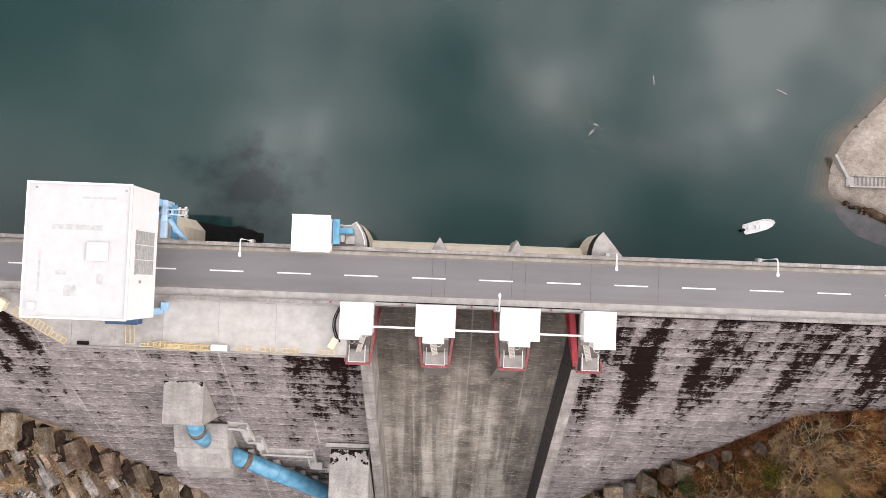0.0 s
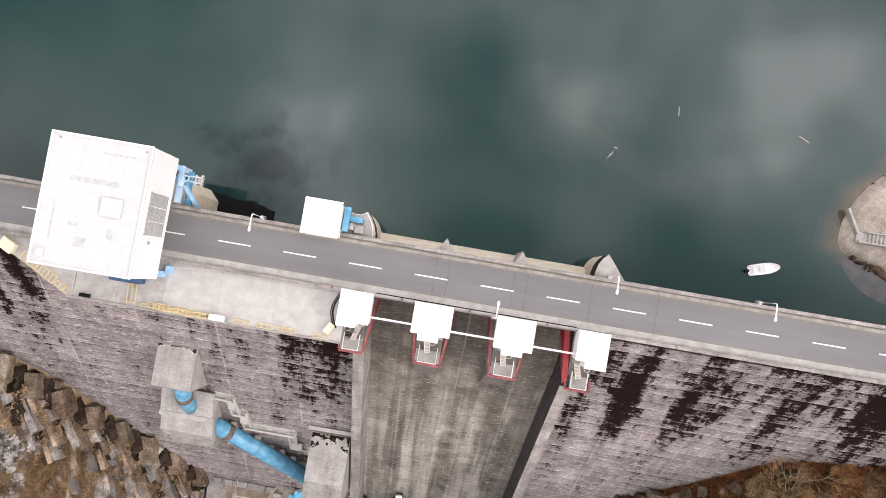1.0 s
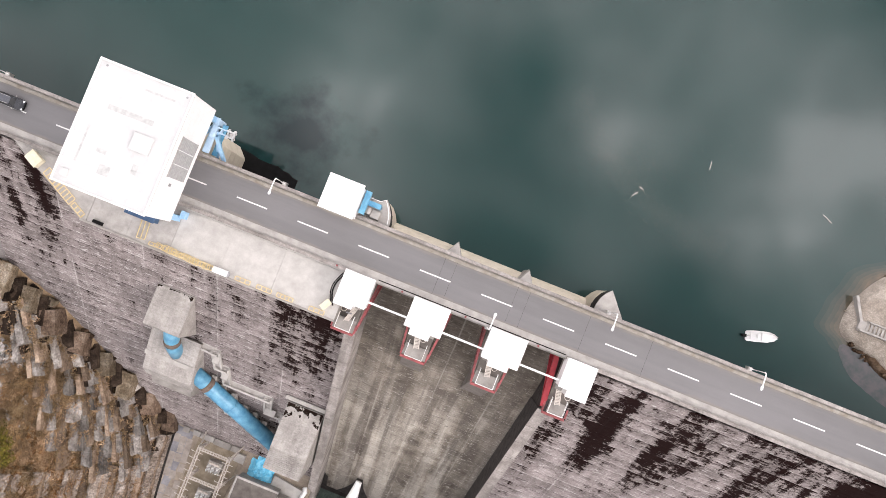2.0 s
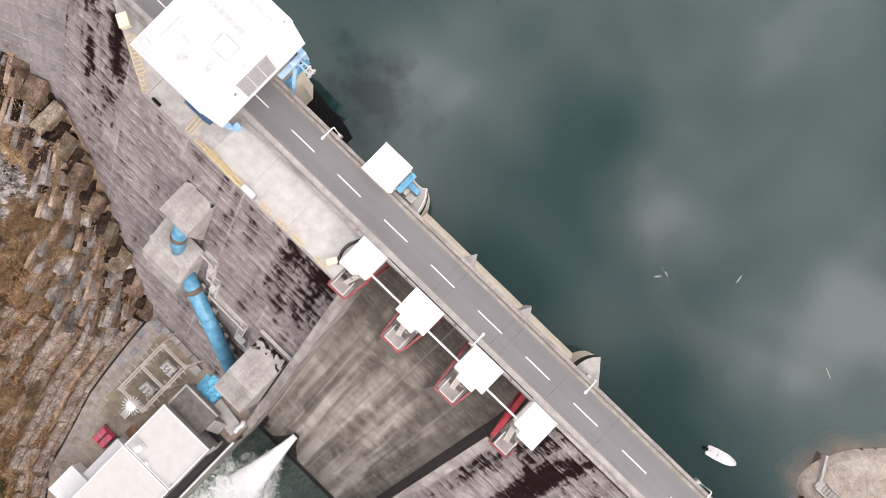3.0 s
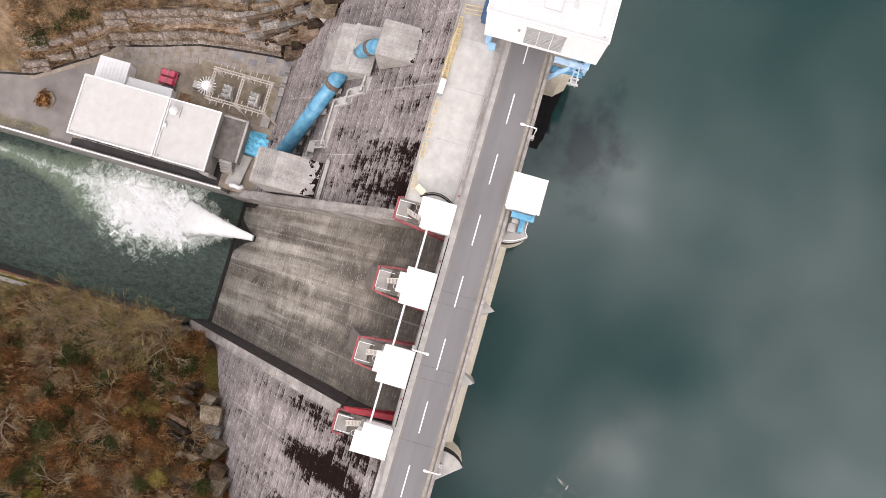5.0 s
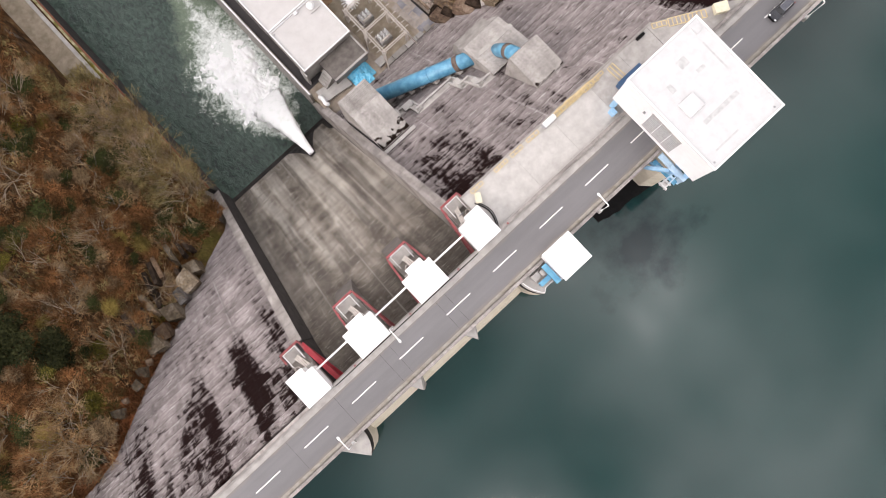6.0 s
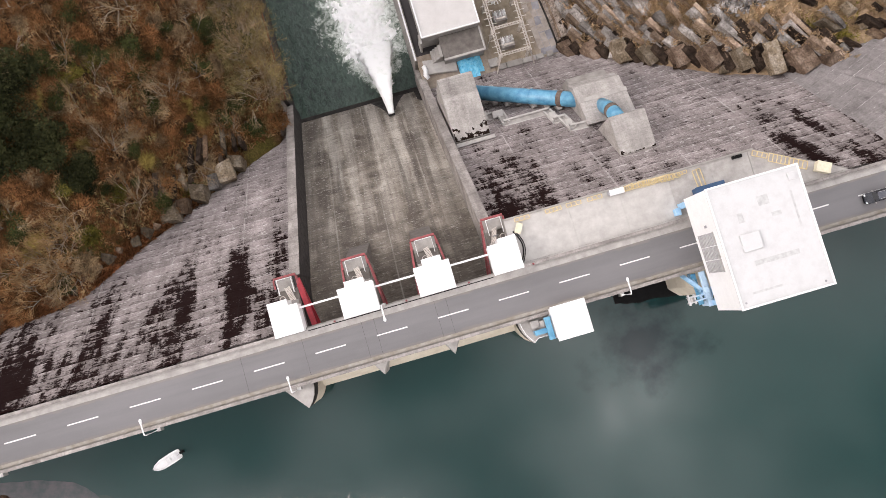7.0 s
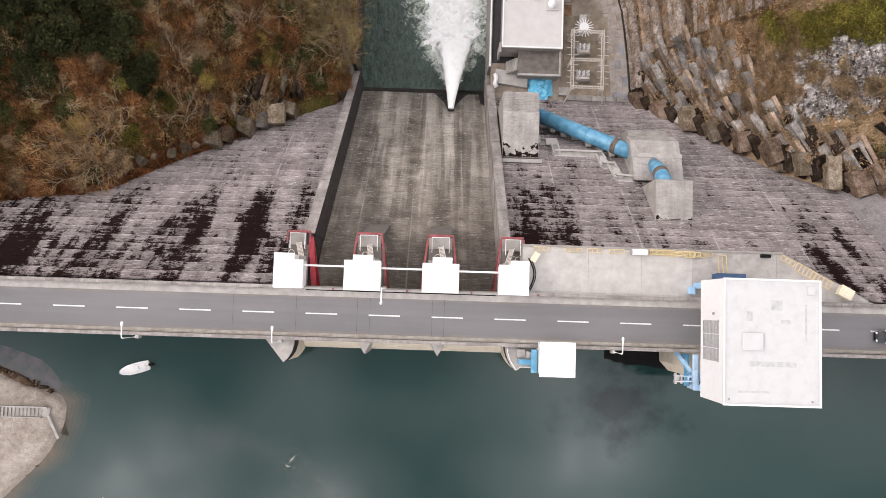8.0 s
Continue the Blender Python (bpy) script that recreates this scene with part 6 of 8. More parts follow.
# ---- boat, shore stair, car ----
boat = thing("motor_boat", "small white open motor boat with a black outboard engine", "boat", "", (46.7, 10.9, LAKE_Z))
bm4 = pose(46.7, 10.9, LAKE_Z, 0, 0, 16.5)
sec = [(-2.6, 0.85), (-1.0, 0.95), (1.0, 0.9), (2.1, 0.6), (2.75, 0.12)]
hull = Mesh()
vs = []
for x, w in sec:
    vs += [(x, -w, 0.55), (x, -w * 0.75, -0.1), (x, 0, -0.25), (x, w * 0.75, -0.1), (x, w, 0.55), (x, w * 0.82, 0.5), (x, w * 0.7, 0.15), (x, -w * 0.7, 0.15), (x, -w * 0.82, 0.5)]
fs = []
for i in range(len(sec) - 1):
    for k in range(9):
        fs.append((i * 9 + k, i * 9 + (k + 1) % 9, (i + 1) * 9 + (k + 1) % 9, (i + 1) * 9 + k))
fs += [tuple(range(9)), tuple(range(44, 35, -1))]
hull.add([bm4 @ Vector(p) for p in vs], fs)
part("hull", hull, M_WHITE, boat)
for x in (-1.6, 0.3):
    part("thwart", Mesh().box(x - 0.2, x + 0.2, -0.7, 0.7, 0.3, 0.36, bm4), M_WHITE, boat)
part("outboard_motor", Mesh().box(-3.3, -2.65, -0.25, 0.25, 0.1, 0.9, bm4).box(-3.2, -2.9, -0.1, 0.1, -0.4, 0.1, bm4), M_BLACK, boat, "black outboard motor", bevel=0.04)
part("tiller", Mesh().rod(bm4 @ Vector((-2.8, 0.0, 0.8)), bm4 @ Vector((-2.1, 0.1, 0.85)), 0.05), M_STEEL, boat)
part("console", Mesh().box(-0.7, -0.2, -0.3, 0.3, 0.15, 0.75, bm4), M_WHITE, boat)

# gravel spit
SHORE = [(58.2, 18.9), (58.7, 16.3), (61, 15.2), (64.3, 14.2), (68, 12.9), (74, 10.5), (90, 6), (125, 5), (125, 64), (84, 46), (72, 37.5), (68, 33.5), (65, 30.5), (61.3, 26.7), (58.9, 22.2)]


def rounded(points, times=2):
    for _ in range(times):
        nxt = []
        for (ax, ay), (bx, by) in zip(points, points[1:] + points[:1]):
            nxt += [(ax * 0.75 + bx * 0.25, ay * 0.75 + by * 0.25), (ax * 0.25 + bx * 0.75, ay * 0.25 + by * 0.75)]
        points = nxt
    return points


shore_line = rounded(SHORE)
spit = Mesh()
steps = [(0.0, -10.6), (0.3, -10.9), (0.6, -11.3), (0.8, -11.8), (0.9, -12.2), (0.955, -12.6), (0.965, -12.75), (0.985, -13.2), (1.0, -13.9), (1.03, -15.0)]
nl = len(shore_line)
for f, z in steps:
    for x, y in shore_line:
        px, py = 92 + (x - 92) * f, 24 + (y - 24) * f
        w = 0.25 * noise.noise((px * 0.5, py * 0.5, 2)) + 0.06 * noise.noise((px * 2.1, py * 2.1, 0))
        spit.v.append((px + w, py + w, z + w * 0.5))
for r in range(len(steps) - 1):
    for k in range(nl):
        spit.f.append((r * nl + k, r * nl + (k + 1) % nl, (r + 1) * nl + (k + 1) % nl, (r + 1) * nl + k))
shore = setting("ground_spit", spit, M_GRAVEL, "flat pale gravel spit running out into the reservoir", smooth=True)
halo = Mesh()
for f in (0.985, 1.01, 1.03, 1.05, 1.075, 1.10, 1.13):
    for x, y in shore_line:
        w = 1 + 0.035 * noise.noise((x * 0.35, y * 0.35, 4)) * (f > 1)
        halo.v.append((92 + (x - 92) * f * w, 24 + (y - 24) * f * w, LAKE_Z + 0.006))
for r, mat in enumerate(M_SHALLOWS):
    ring = Mesh()
    ring.v = halo.v[r * nl:(r + 2) * nl]
    ring.f = [(k, (k + 1) % nl, nl + (k + 1) % nl, nl + k) for k in range(nl)]
    part("shallow_rim", ring, mat, shore, "brown silt showing through the water round the spit")
# a low bank of brown soil and wrack between the gravel and the shoal
soil = Mesh()
for a in range(31):
    for b in range(7):
        x, v = 61.2 + 0.65 * a, b / 6
        reach = min(1.0, a / 6) * (1.1 + 0.09 * a) * (1 + 0.3 * noise.noise((x * 0.7, 0.0, 6.0)))
        y = 15.6 - (x - 62) * 0.30 - reach * v + 0.5 * noise.noise((x * 0.8, v * 2, 2.0))
        soil.v.append((x, y, -14.25 + 1.15 * math.sin(math.pi * min(1.0, 0.35 + 0.65 * v)) + 0.35 * noise.noise((x * 1.3, y * 1.3, 3.0))))
soil.f = [(a * 7 + b, a * 7 + b + 1, a * 7 + b + 8, a * 7 + b + 7) for a in range(30) for b in range(6)]
part("soil_bank", soil, M_ROCK_BROWN, shore, "brown soil and wrack along the water's edge", smooth=True)
shoal = Mesh()
shoal_line = rounded([(58.6, 15.2), (61.0, 11.6), (63.4, 9.6), (66.5, 8.7), (72, 7.2), (84, 5.0), (90, 7), (74, 11), (64, 14.6)])
shoal_line = [(x + 0.5 * noise.noise((x * 1.1, y * 1.1, 8)), y + 0.5 * noise.noise((x * 1.1, y * 1.1, 3))) for x, y in shoal_line]
shoal.prism(shoal_line, LAKE_Z - 0.3, LAKE_Z + 0.014)
part("silt_shoal", shoal, M_SILTFILM, shore, "grey silt just awash beside the spit")
random.seed(21)
for k in range(110):
    if k < 70:
        x = random.uniform(60.5, 78)
        y = 15.0 - (x - 62) * 0.33 + random.uniform(-0.9, 0.6)
    else:
        x, y = shore_line[random.randrange(nl)]
        x, y = 92 + (x - 92) * random.uniform(0.95, 1.01), 24 + (y - 24) * random.uniform(0.95, 1.01)
    r = random.uniform(0.12, 0.45) if k < 70 else random.uniform(0.08, 0.2)
    peb = Mesh()
    for a in range(2):
        for b in range(6):
            q = 2 * math.pi * b / 6 + a * 0.4
            u = r * random.uniform(0.75, 1.2) * (1.0 if a == 0 else 0.6)
            peb.v.append((x + u * math.cos(q), y + u * math.sin(q), -14.1 if a == 0 else -13.6 + r * random.uniform(0.7, 1.2)))
    peb.f = [(b, (b + 1) % 6, 6 + (b + 1) % 6, 6 + b) for b in range(6)] + [(6, 7, 8, 9, 10, 11)]
    part("shore_rock", peb, M_ROCK_BROWN if k < 70 else M_ROCK_TAN, shore)
stair = thing("shore_stair", "pale concrete stair and kerb leading down the gravel spit", "stair", "", (64, 18.6, -12.2))
for k in range(16):
    part("tread", Mesh().box(61.6 + 0.62 * k, 62.0 + 0.62 * k, 17.9, 19.4, -13, -12.1 + 0.075 * k), M_CONC, stair)
part("side_kerb", Mesh().section([(17.6, -13), (17.6, -11.1), (17.9, -11.1), (17.9, -13)], 60.3, 72), M_CONC, stair)
part("side_kerb", Mesh().section([(19.4, -13), (19.4, -11.1), (19.6, -11.1), (19.6, -13)], 61.4, 72), M_CONC, stair)
part("landing", Mesh().box(60.2, 61.5, 17.9, 19.4, -13, -12.0), M_CONC, stair)
part("kerb_run", Mesh().beam((60.4, 19.0, -12.2), (58.6, 23.0, -12.8), 0.45, 1.2), M_CONC, stair)

CAR_X = -77.6


def estate_car(cx, cy):
    """A dark estate car facing along +x: rounded lower body, tapering cabin, glass all round."""
    car = thing("car", "dark estate car driving along the dam road", "car", "", (cx, cy, 0))

    def loop(rows):
        """A closed skin through rounded plan outlines: (nose x, tail x, half width, corner, height)."""
        m, count = Mesh(), 0
        for nose, tail, half, corner, z in rows:
            ring = []
            for ex, ey, a0 in ((nose, half, 0), (tail, half, 90), (tail, -half, 180), (nose, -half, 270)):
                for k in range(5):
                    a = radians(a0 + 22.5 * k)
                    ox = ex - corner if a0 in (0, 270) else ex + corner
                    oy = ey - corner if ey > 0 else ey + corner
                    ring.append((cx + ox + corner * math.cos(a), cy + oy + corner * math.sin(a), z))
            m.v += ring
            count = len(ring)
        for r in range(len(rows) - 1):
            m.f += [(r * count + k, r * count + (k + 1) % count, (r + 1) * count + (k + 1) % count, (r + 1) * count + k) for k in range(count)]
        last = (len(rows) - 1) * count
        m.f += [tuple(range(last, last + count)), tuple(range(count - 1, -1, -1))]
        return m

    part("body", loop(((2.2, -2.2, 0.84, 0.3, 0.28), (2.3, -2.28, 0.89, 0.42, 0.55), (2.24, -2.26, 0.88, 0.5, 0.78), (1.7, -2.2, 0.80, 0.4, 0.95))), M_CAR, car)
    part("bonnet", loop(((2.0, 0.6, 0.70, 0.35, 0.90), (1.75, 0.75, 0.62, 0.3, 1.0))), M_CAR, car)
    part("cabin_glass", loop(((1.05, -2.15, 0.78, 0.25, 0.94), (0.30, -1.80, 0.60, 0.22, 1.42))), M_DARKGLASS, car, "dark glossy windows all round")
    part("roof_panel", loop(((0.34, -1.82, 0.62, 0.22, 1.42), (0.22, -1.74, 0.56, 0.2, 1.48))), M_CAR_ROOF, car, "dark roof with the sky's grey-blue reflection in its colour")
    for side in (-1, 1):
        part("windscreen_pillar", Mesh().beam((cx + 1.02, cy + side * 0.73, 0.95), (cx + 0.30, cy + side * 0.59, 1.44), 0.08), M_CAR, car)
        part("roof_rail", Mesh().box(cx - 1.6, cx + 0.1, cy + side * 0.54 - 0.025, cy + side * 0.54 + 0.025, 1.47, 1.53), M_STEEL, car)
        part("door_mirror", Mesh().box(cx + 0.72, cx + 0.88, cy + side * 0.98 - 0.12, cy + side * 0.98 + 0.12, 0.92, 1.08), M_STEEL, car, bevel=0.03)
        part("headlight", Mesh().box(cx + 1.98, cx + 2.22, cy + side * 0.60 - 0.16, cy + side * 0.60 + 0.16, 0.70, 0.84), M_WHITE, car, "pale headlight")
        part("tail_light", Mesh().box(cx - 2.3, cx - 2.18, cy + side * 0.66 - 0.12, cy + side * 0.66 + 0.12, 0.72, 0.92), M_RED, car)
        for x in (cx + 1.40, cx - 1.40):
            wheel = part("wheel", Mesh().rod((x, cy + side * 0.68, 0.33), (x, cy + side * 0.90, 0.33), 0.33, sides=14), M_BLACK, car)
            part("rim", Mesh().rod((x, cy + side * 0.72, 0.33), (x, cy + side * 0.91, 0.33), 0.2, sides=12), M_RIM, wheel)
    for x0, x1 in ((2.25, 2.34), (-2.36, -2.27)):
        part("bumper", Mesh().box(cx + x0, cx + x1, cy - 0.6, cy + 0.6, 0.35, 0.6), M_BLACK, car)


estate_car(CAR_X, 0.9)

# ---- water jet ----
jet = thing("water_jet", "white water jet bursting from the spillway outlet into foam", "water jet", "", (OUT.x, OUT.y, OUT.z))
jm = Mesh()
ringn, steps = 20, 26
for i in range(steps + 1):
    f = i / steps
    y = OUT.y - 0.5 - 22.0 * f
    x = OUT.x - 0.6 * f
    z = OUT.z + 1.0 - 11.6 * f ** 1.5
    r = 0.75 + 4.2 * f ** 1.25
    for k in range(ringn):
        a = 2 * math.pi * k / ringn
        d = 1 + (0.05 + 0.26 * f) * noise.noise((math.cos(a) * 2, math.sin(a) * 2, y * 0.5))
        jm.v.append((x + r * d * math.cos(a), y, z + (0.8 - 0.62 * f ** 1.5) * r * d * math.sin(a)))
for i in range(steps):
    for k in range(ringn):
        jm.f.append((i * ringn + k, i * ringn + (k + 1) % ringn, (i + 1) * ringn + (k + 1) % ringn, (i + 1) * ringn + k))
part("jet_body", jm, M_FOAM, jet, smooth=True)
fm = Mesh()
n = 150
idx = {}
for j in range(n + 1):
    for i in range(n + 1):
        x, y = -16.9 + 21.0 * i / n, -96 + 36 * j / n
        half = lerp(y, [(-96, 5.0), (-90, 7.5), (-84, 8.8), (-78, 8.6), (-72, 6.8), (-66, 4.2), (-60, 1.6)])
        e = min(1 - abs(x + 7.9) / half, (y + 92) / 12, (-59 - y) / 5)
        h = e * 1.5 + 1.0 * noise.fractal((x * 0.22, y * 0.22, 2.0), 0.7, 2.1, 6)
        idx[i, j] = h
        fm.v.append((x, y, TAIL_Z + max(-0.3, min(2.0, 0.8 * (h - 0.35))) + 0.3 * noise.noise((x * 0.9, y * 0.9, 1))))
for j in range(n):
    for i in range(n):
        if max(idx[i, j], idx[i + 1, j], idx[i, j + 1], idx[i + 1, j + 1]) > 0.3:
            q = j * (n + 1) + i
            fm.f.append((q, q + 1, q + n + 2, q + n + 1))
part("foam_bed", fm, M_FOAM, jet, smooth=True)


# ---- cut blocks and benches on the banks ----
def cut_block(seed, chops=3, lean=0.09):
    """A block split from bedrock: flat broken faces and sharp corners."""
    rnd = random.Random(seed)
    m = Mesh()
    bm = bmesh.new()
    bmesh.ops.create_cube(bm, size=1.0)
    for v in bm.verts:
        v.co += Vector((rnd.uniform(-lean, lean), rnd.uniform(-lean, lean), rnd.uniform(-lean, lean)))
    for k in range(chops):
        a = rnd.uniform(0, 6.283)
        no = Vector((math.cos(a), math.sin(a), rnd.uniform(0.0, 0.9))).normalized()
        cut = bmesh.ops.bisect_plane(bm, geom=list(bm.verts) + list(bm.edges) + list(bm.faces), plane_co=no * rnd.uniform(0.50, 0.66), plane_no=no, clear_outer=True)
        bmesh.ops.holes_fill(bm, edges=[e for e in bm.edges if e.is_boundary])
    bmesh.ops.triangulate(bm, faces=list(bm.faces))
    bm.verts.ensure_lookup_table()
    bm.verts.index_update()
    m.v = [tuple(v.co) for v in bm.verts]
    m.f = [tuple(v.index for v in f.verts) for f in bm.faces]
    bm.free()
    return m


BLOCKS = [cut_block(k, 1, 0.12).data("hewn_block", (M_ROCK_BROWN, M_ROCK_TAN, M_ROCK_BROWN, M_ROCK_DARK, M_ROCK_TAN, M_ROCK_BROWN)[k]) for k in range(6)]
ABUTMENT = [cut_block(k + 100, 0, 0.09).data("abutment_rock", (M_ROCK_FAWN, M_ROCK_TAN)[k // 2 % 2]) for k in range(4)]
PALE = [cut_block(k + 40, 6).data("pale_block", M_ROCK_PALE) for k in range(6)]
GREYS = [cut_block(k + 20, 2, 0.12).data("grey_block", M_ROCK_GREY) for k in range(6)]


def put(name, data, m, label, category, group):
    ob = new(name, data)
    ob.matrix_world = m
    return tagged(ob, label, category, group)


rnd = random.Random(8)
LEFT_FOOT = [(-52.5, -59), (-58, -53), (-64.5, -46.5), (-70, -41), (-77, -33.5), (-84, -29), (-91, -23), (-98, -17)]
LEFT_CONTACT = [(-a, b) for a, b in [(-17, -64), (-50, -62)] + LEFT_FOOT]
# large stepped abutment blocks along the foot of the dam face
for k in range(11):
    x = -52.8 - 4.4 * k + rnd.uniform(-0.3, 0.3)
    y = face_y(lerp(-x, LEFT_CONTACT)) - 2.4 - 0.2 * k + rnd.uniform(-0.5, 0.5)
    w, d, h = rnd.uniform(2.7, 3.7), rnd.uniform(4.2, 6.0), rnd.uniform(7, 9)
    z = land(x, y) - 1.0 + rnd.uniform(-0.8, 0.8)
    m = pose(x, y, z, rnd.uniform(-12, 2), rnd.uniform(-5, 8), 14 + rnd.uniform(-10, 10)) @ Matrix.Diagonal((w, d, h, 1))
    put("abutment_block", ABUTMENT[k % 4], m, "huge hewn brown abutment block at the foot of the dam", "rock", "abutment blocks")
    if k % 3 != 1:
        m = pose(x + rnd.uniform(-2.2, -1.4), y - rnd.uniform(0.5, 2.0), z + 0.6, rnd.uniform(-20, 20), rnd.uniform(-30, 10), rnd.uniform(0, 60)) @ Matrix.Diagonal((rnd.uniform(0.9, 1.6), rnd.uniform(2.0, 3.4), rnd.uniform(5, 6.5), 1))
        put("broken_slab", GREYS[k % 6], m, "pale freshly broken slab leaning on an abutment block", "rock", "broken slabs")
# dark slabs sunk between the blocks, coloured as the shade of the gaps
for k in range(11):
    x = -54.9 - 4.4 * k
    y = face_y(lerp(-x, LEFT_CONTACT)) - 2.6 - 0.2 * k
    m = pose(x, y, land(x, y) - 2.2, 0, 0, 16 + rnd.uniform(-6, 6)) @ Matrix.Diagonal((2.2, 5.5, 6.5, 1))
    put("cleft_rock", cut_block(90 + k, 1, 0.08).data("cleft_rock", M_ROCK_DARK), m, "dark rock between abutment blocks, coloured as the gap's shade", "rock", "cleft rocks")
# courses of cut rock running back from them: tan treads, grey risers and dark slabs painting the clefts' shade, side by
# side
LANE_KINDS = (("g", 0.2), ("t", 0.5), ("g", -0.3), ("d", -1.3), ("t", 0.3), ("g", 0.1), ("g", -0.5), ("d", -1.6), ("t", 0.6))
TREADS = [cut_block(k + 60, 0, 0.05).data("cut_tread", M_BERM) for k in range(4)]
RISERS = [cut_block(k + 70, 1, 0.06).data("cut_riser", M_ROCK_GREY) for k in range(4)]
CLEFT_SHADES = [cut_block(k + 80, 2, 0.07).data("cleft_shade", M_ROCK_DARK) for k in range(4)]
LANE_LABELS = {"t": "tan earth-topped ledge of cut rock on the bank", "g": "pale grey split slab of cut rock on the bank", "d": "dark slab of cut rock, coloured as a cleft's shade"}
LANE_TURF, LANE_SCRUB = [], []
for j in range(31):
    kind, lift_up = LANE_KINDS[j % 9]
    x0 = -55.2 - 1.45 * j + rnd.uniform(-0.2, 0.2)
    x, y = x0, face_y(lerp(-x0, LEFT_CONTACT)) - 4.6 + rnd.uniform(-0.6, 0.6)
    run_on, total = 0.0, rnd.uniform(24, 32) if j < 21 else rnd.uniform(8, 16)
    wide = rnd.uniform(0.65, 0.95) if kind == "t" else rnd.uniform(1.25, 1.75)
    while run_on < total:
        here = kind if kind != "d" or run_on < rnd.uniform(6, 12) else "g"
        if j >= 18 and here != "d" and rnd.random() < 0.4:  # the upper courses are broken by dark slabs coloured as shade
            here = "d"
        d = rnd.uniform(2.0, 4.5) if here == "d" else rnd.uniform(3.5, 9.0)
        turn = 35 - 18 * min(1.0, run_on / 26) + rnd.uniform(-0.8, 0.8)
        dx, dy = math.sin(radians(turn)), -math.cos(radians(turn))
        cx, cy = x + dx * d / 2 + rnd.uniform(-0.08, 0.08), y + dy * d / 2
        up_slope = lerp(cy, YARD_EDGE) - cx
        if up_slope - d * 0.25 < 1.2 or (up_slope < 24 and cy < -63.5 - 0.2 * up_slope):
            break
        data = {"t": TREADS, "g": RISERS, "d": CLEFT_SHADES}[here][rnd.randrange(4)]
        top = lift_up * (1 - 0.6 * run_on / total) + rnd.uniform(-0.2, 0.2)
        # some stretches lie buried under earth and scrub
        if rnd.random() > 0.03 + 0.22 * run_on / total:
            m = pose(cx, cy, land(cx, cy) + top + 0.15, rnd.uniform(-3, 3), rnd.uniform(-7, 7), turn + rnd.uniform(-1.2, 1.2)) @ Matrix.Diagonal((wide * rnd.uniform(0.85, 1.1), d * 1.05, 4.2, 1))
            put("rock_slab", data, m, LANE_LABELS[here], "rock", "rock slabs")
            crown = top + 1.95
        else:
            crown = 0.3
        for k in range(int(d * (8 if here == "t" else 0.8 + 0.15 * run_on))):
            q, o = rnd.uniform(-0.5, 0.5) * d, rnd.gauss(0, 0.35 if here == "t" else 0.7)
            (LANE_TURF if here == "t" else LANE_SCRUB).append((cx + dx * q - dy * o, cy + dy * q + dx * o, crown))
        run_on += d
        x, y = x + dx * d, y + dy * d
SLABS = [BLOCKS[3], BLOCKS[3], BLOCKS[3], BLOCKS[3], BLOCKS[0], BLOCKS[2], BLOCKS[5], BLOCKS[1], GREYS[3]]
for k in range(40):
    x, y = rnd.uniform(-106, -92), rnd.uniform(-44, -25)
    w, d, h = rnd.uniform(0.6, 1.6), rnd.uniform(2.0, 4.5), rnd.uniform(3.0, 5.0)
    m = pose(x, y, land(x, y) + rnd.uniform(-0.8, 0.6), rnd.uniform(-10, 10), rnd.uniform(-10, 10), 35 + rnd.uniform(-14, 14)) @ Matrix.Diagonal((w, d, h, 1))
    put("rock_slab", SLABS[rnd.randrange(9)], m, "long upright slab of cut rock on the bank", "rock", "rock slabs")
# rubble jammed between the blocks and the slabs
for k in range(120):
    x = -52 - 50 * rnd.random()
    y = face_y(lerp(-x, LEFT_CONTACT)) - rnd.uniform(0.5, 8)
    s = rnd.uniform(0.6, 1.7)
    m = pose(x, y, land(x, y) + rnd.uniform(-0.2, 0.4), rnd.uniform(-30, 30), rnd.uniform(-30, 30), rnd.uniform(0, 180)) @ Matrix.Diagonal((s, s * rnd.uniform(1, 2), s, 1))
    put("rubble_stone", (BLOCKS + [BLOCKS[3]] * 7 + PALE[:1])[rnd.randrange(14)], m, "broken brown stone jammed between abutment blocks", "rock", "rubble stones")
BANK_ROW = []
x = 28.6
while x < 43.5:
    BANK_ROW.append(x)
    x += rnd.uniform(2.2, 3.1)
for k, x in enumerate(BANK_ROW):
    y = face_y(lerp(x, RIGHT_BANK)) - 1.5
    w, d, h = rnd.uniform(2.0, 3.2), rnd.uniform(2.8, 4.2), rnd.uniform(5.5, 7)
    m = pose(x, y, land(x, y) - 0.5 + rnd.uniform(-0.3, 0.7), rnd.uniform(-5, 5), rnd.uniform(-5, 5), rnd.uniform(-12, 12)) @ Matrix.Diagonal((w, d, h, 1))
    put("bank_block", (BLOCKS[1], BLOCKS[4], GREYS[1], BLOCKS[1], BLOCKS[0])[k % 5], m, "upright tan cut stone block where the bank meets the dam", "rock", "bank blocks")
for k in range(10):
    x = 41 + 1.9 * k + rnd.uniform(-0.5, 0.5)
    y = face_y(lerp(x, RIGHT_BANK)) - 1.6 - rnd.uniform(0, 1.2)
    s = rnd.uniform(0.8, 1.7)
    m = pose(x, y, land(x, y) + 0.1, rnd.uniform(-12, 12), rnd.uniform(-12, 12), rnd.uniform(-30, 30)) @ Matrix.Diagonal((s, s * 1.2, s * 1.5, 1))
    put("bank_stone", BLOCKS[(1, 4, 2)[k % 3]], m, "tan stone half buried in scrub beside the dam", "rock", "bank stones")
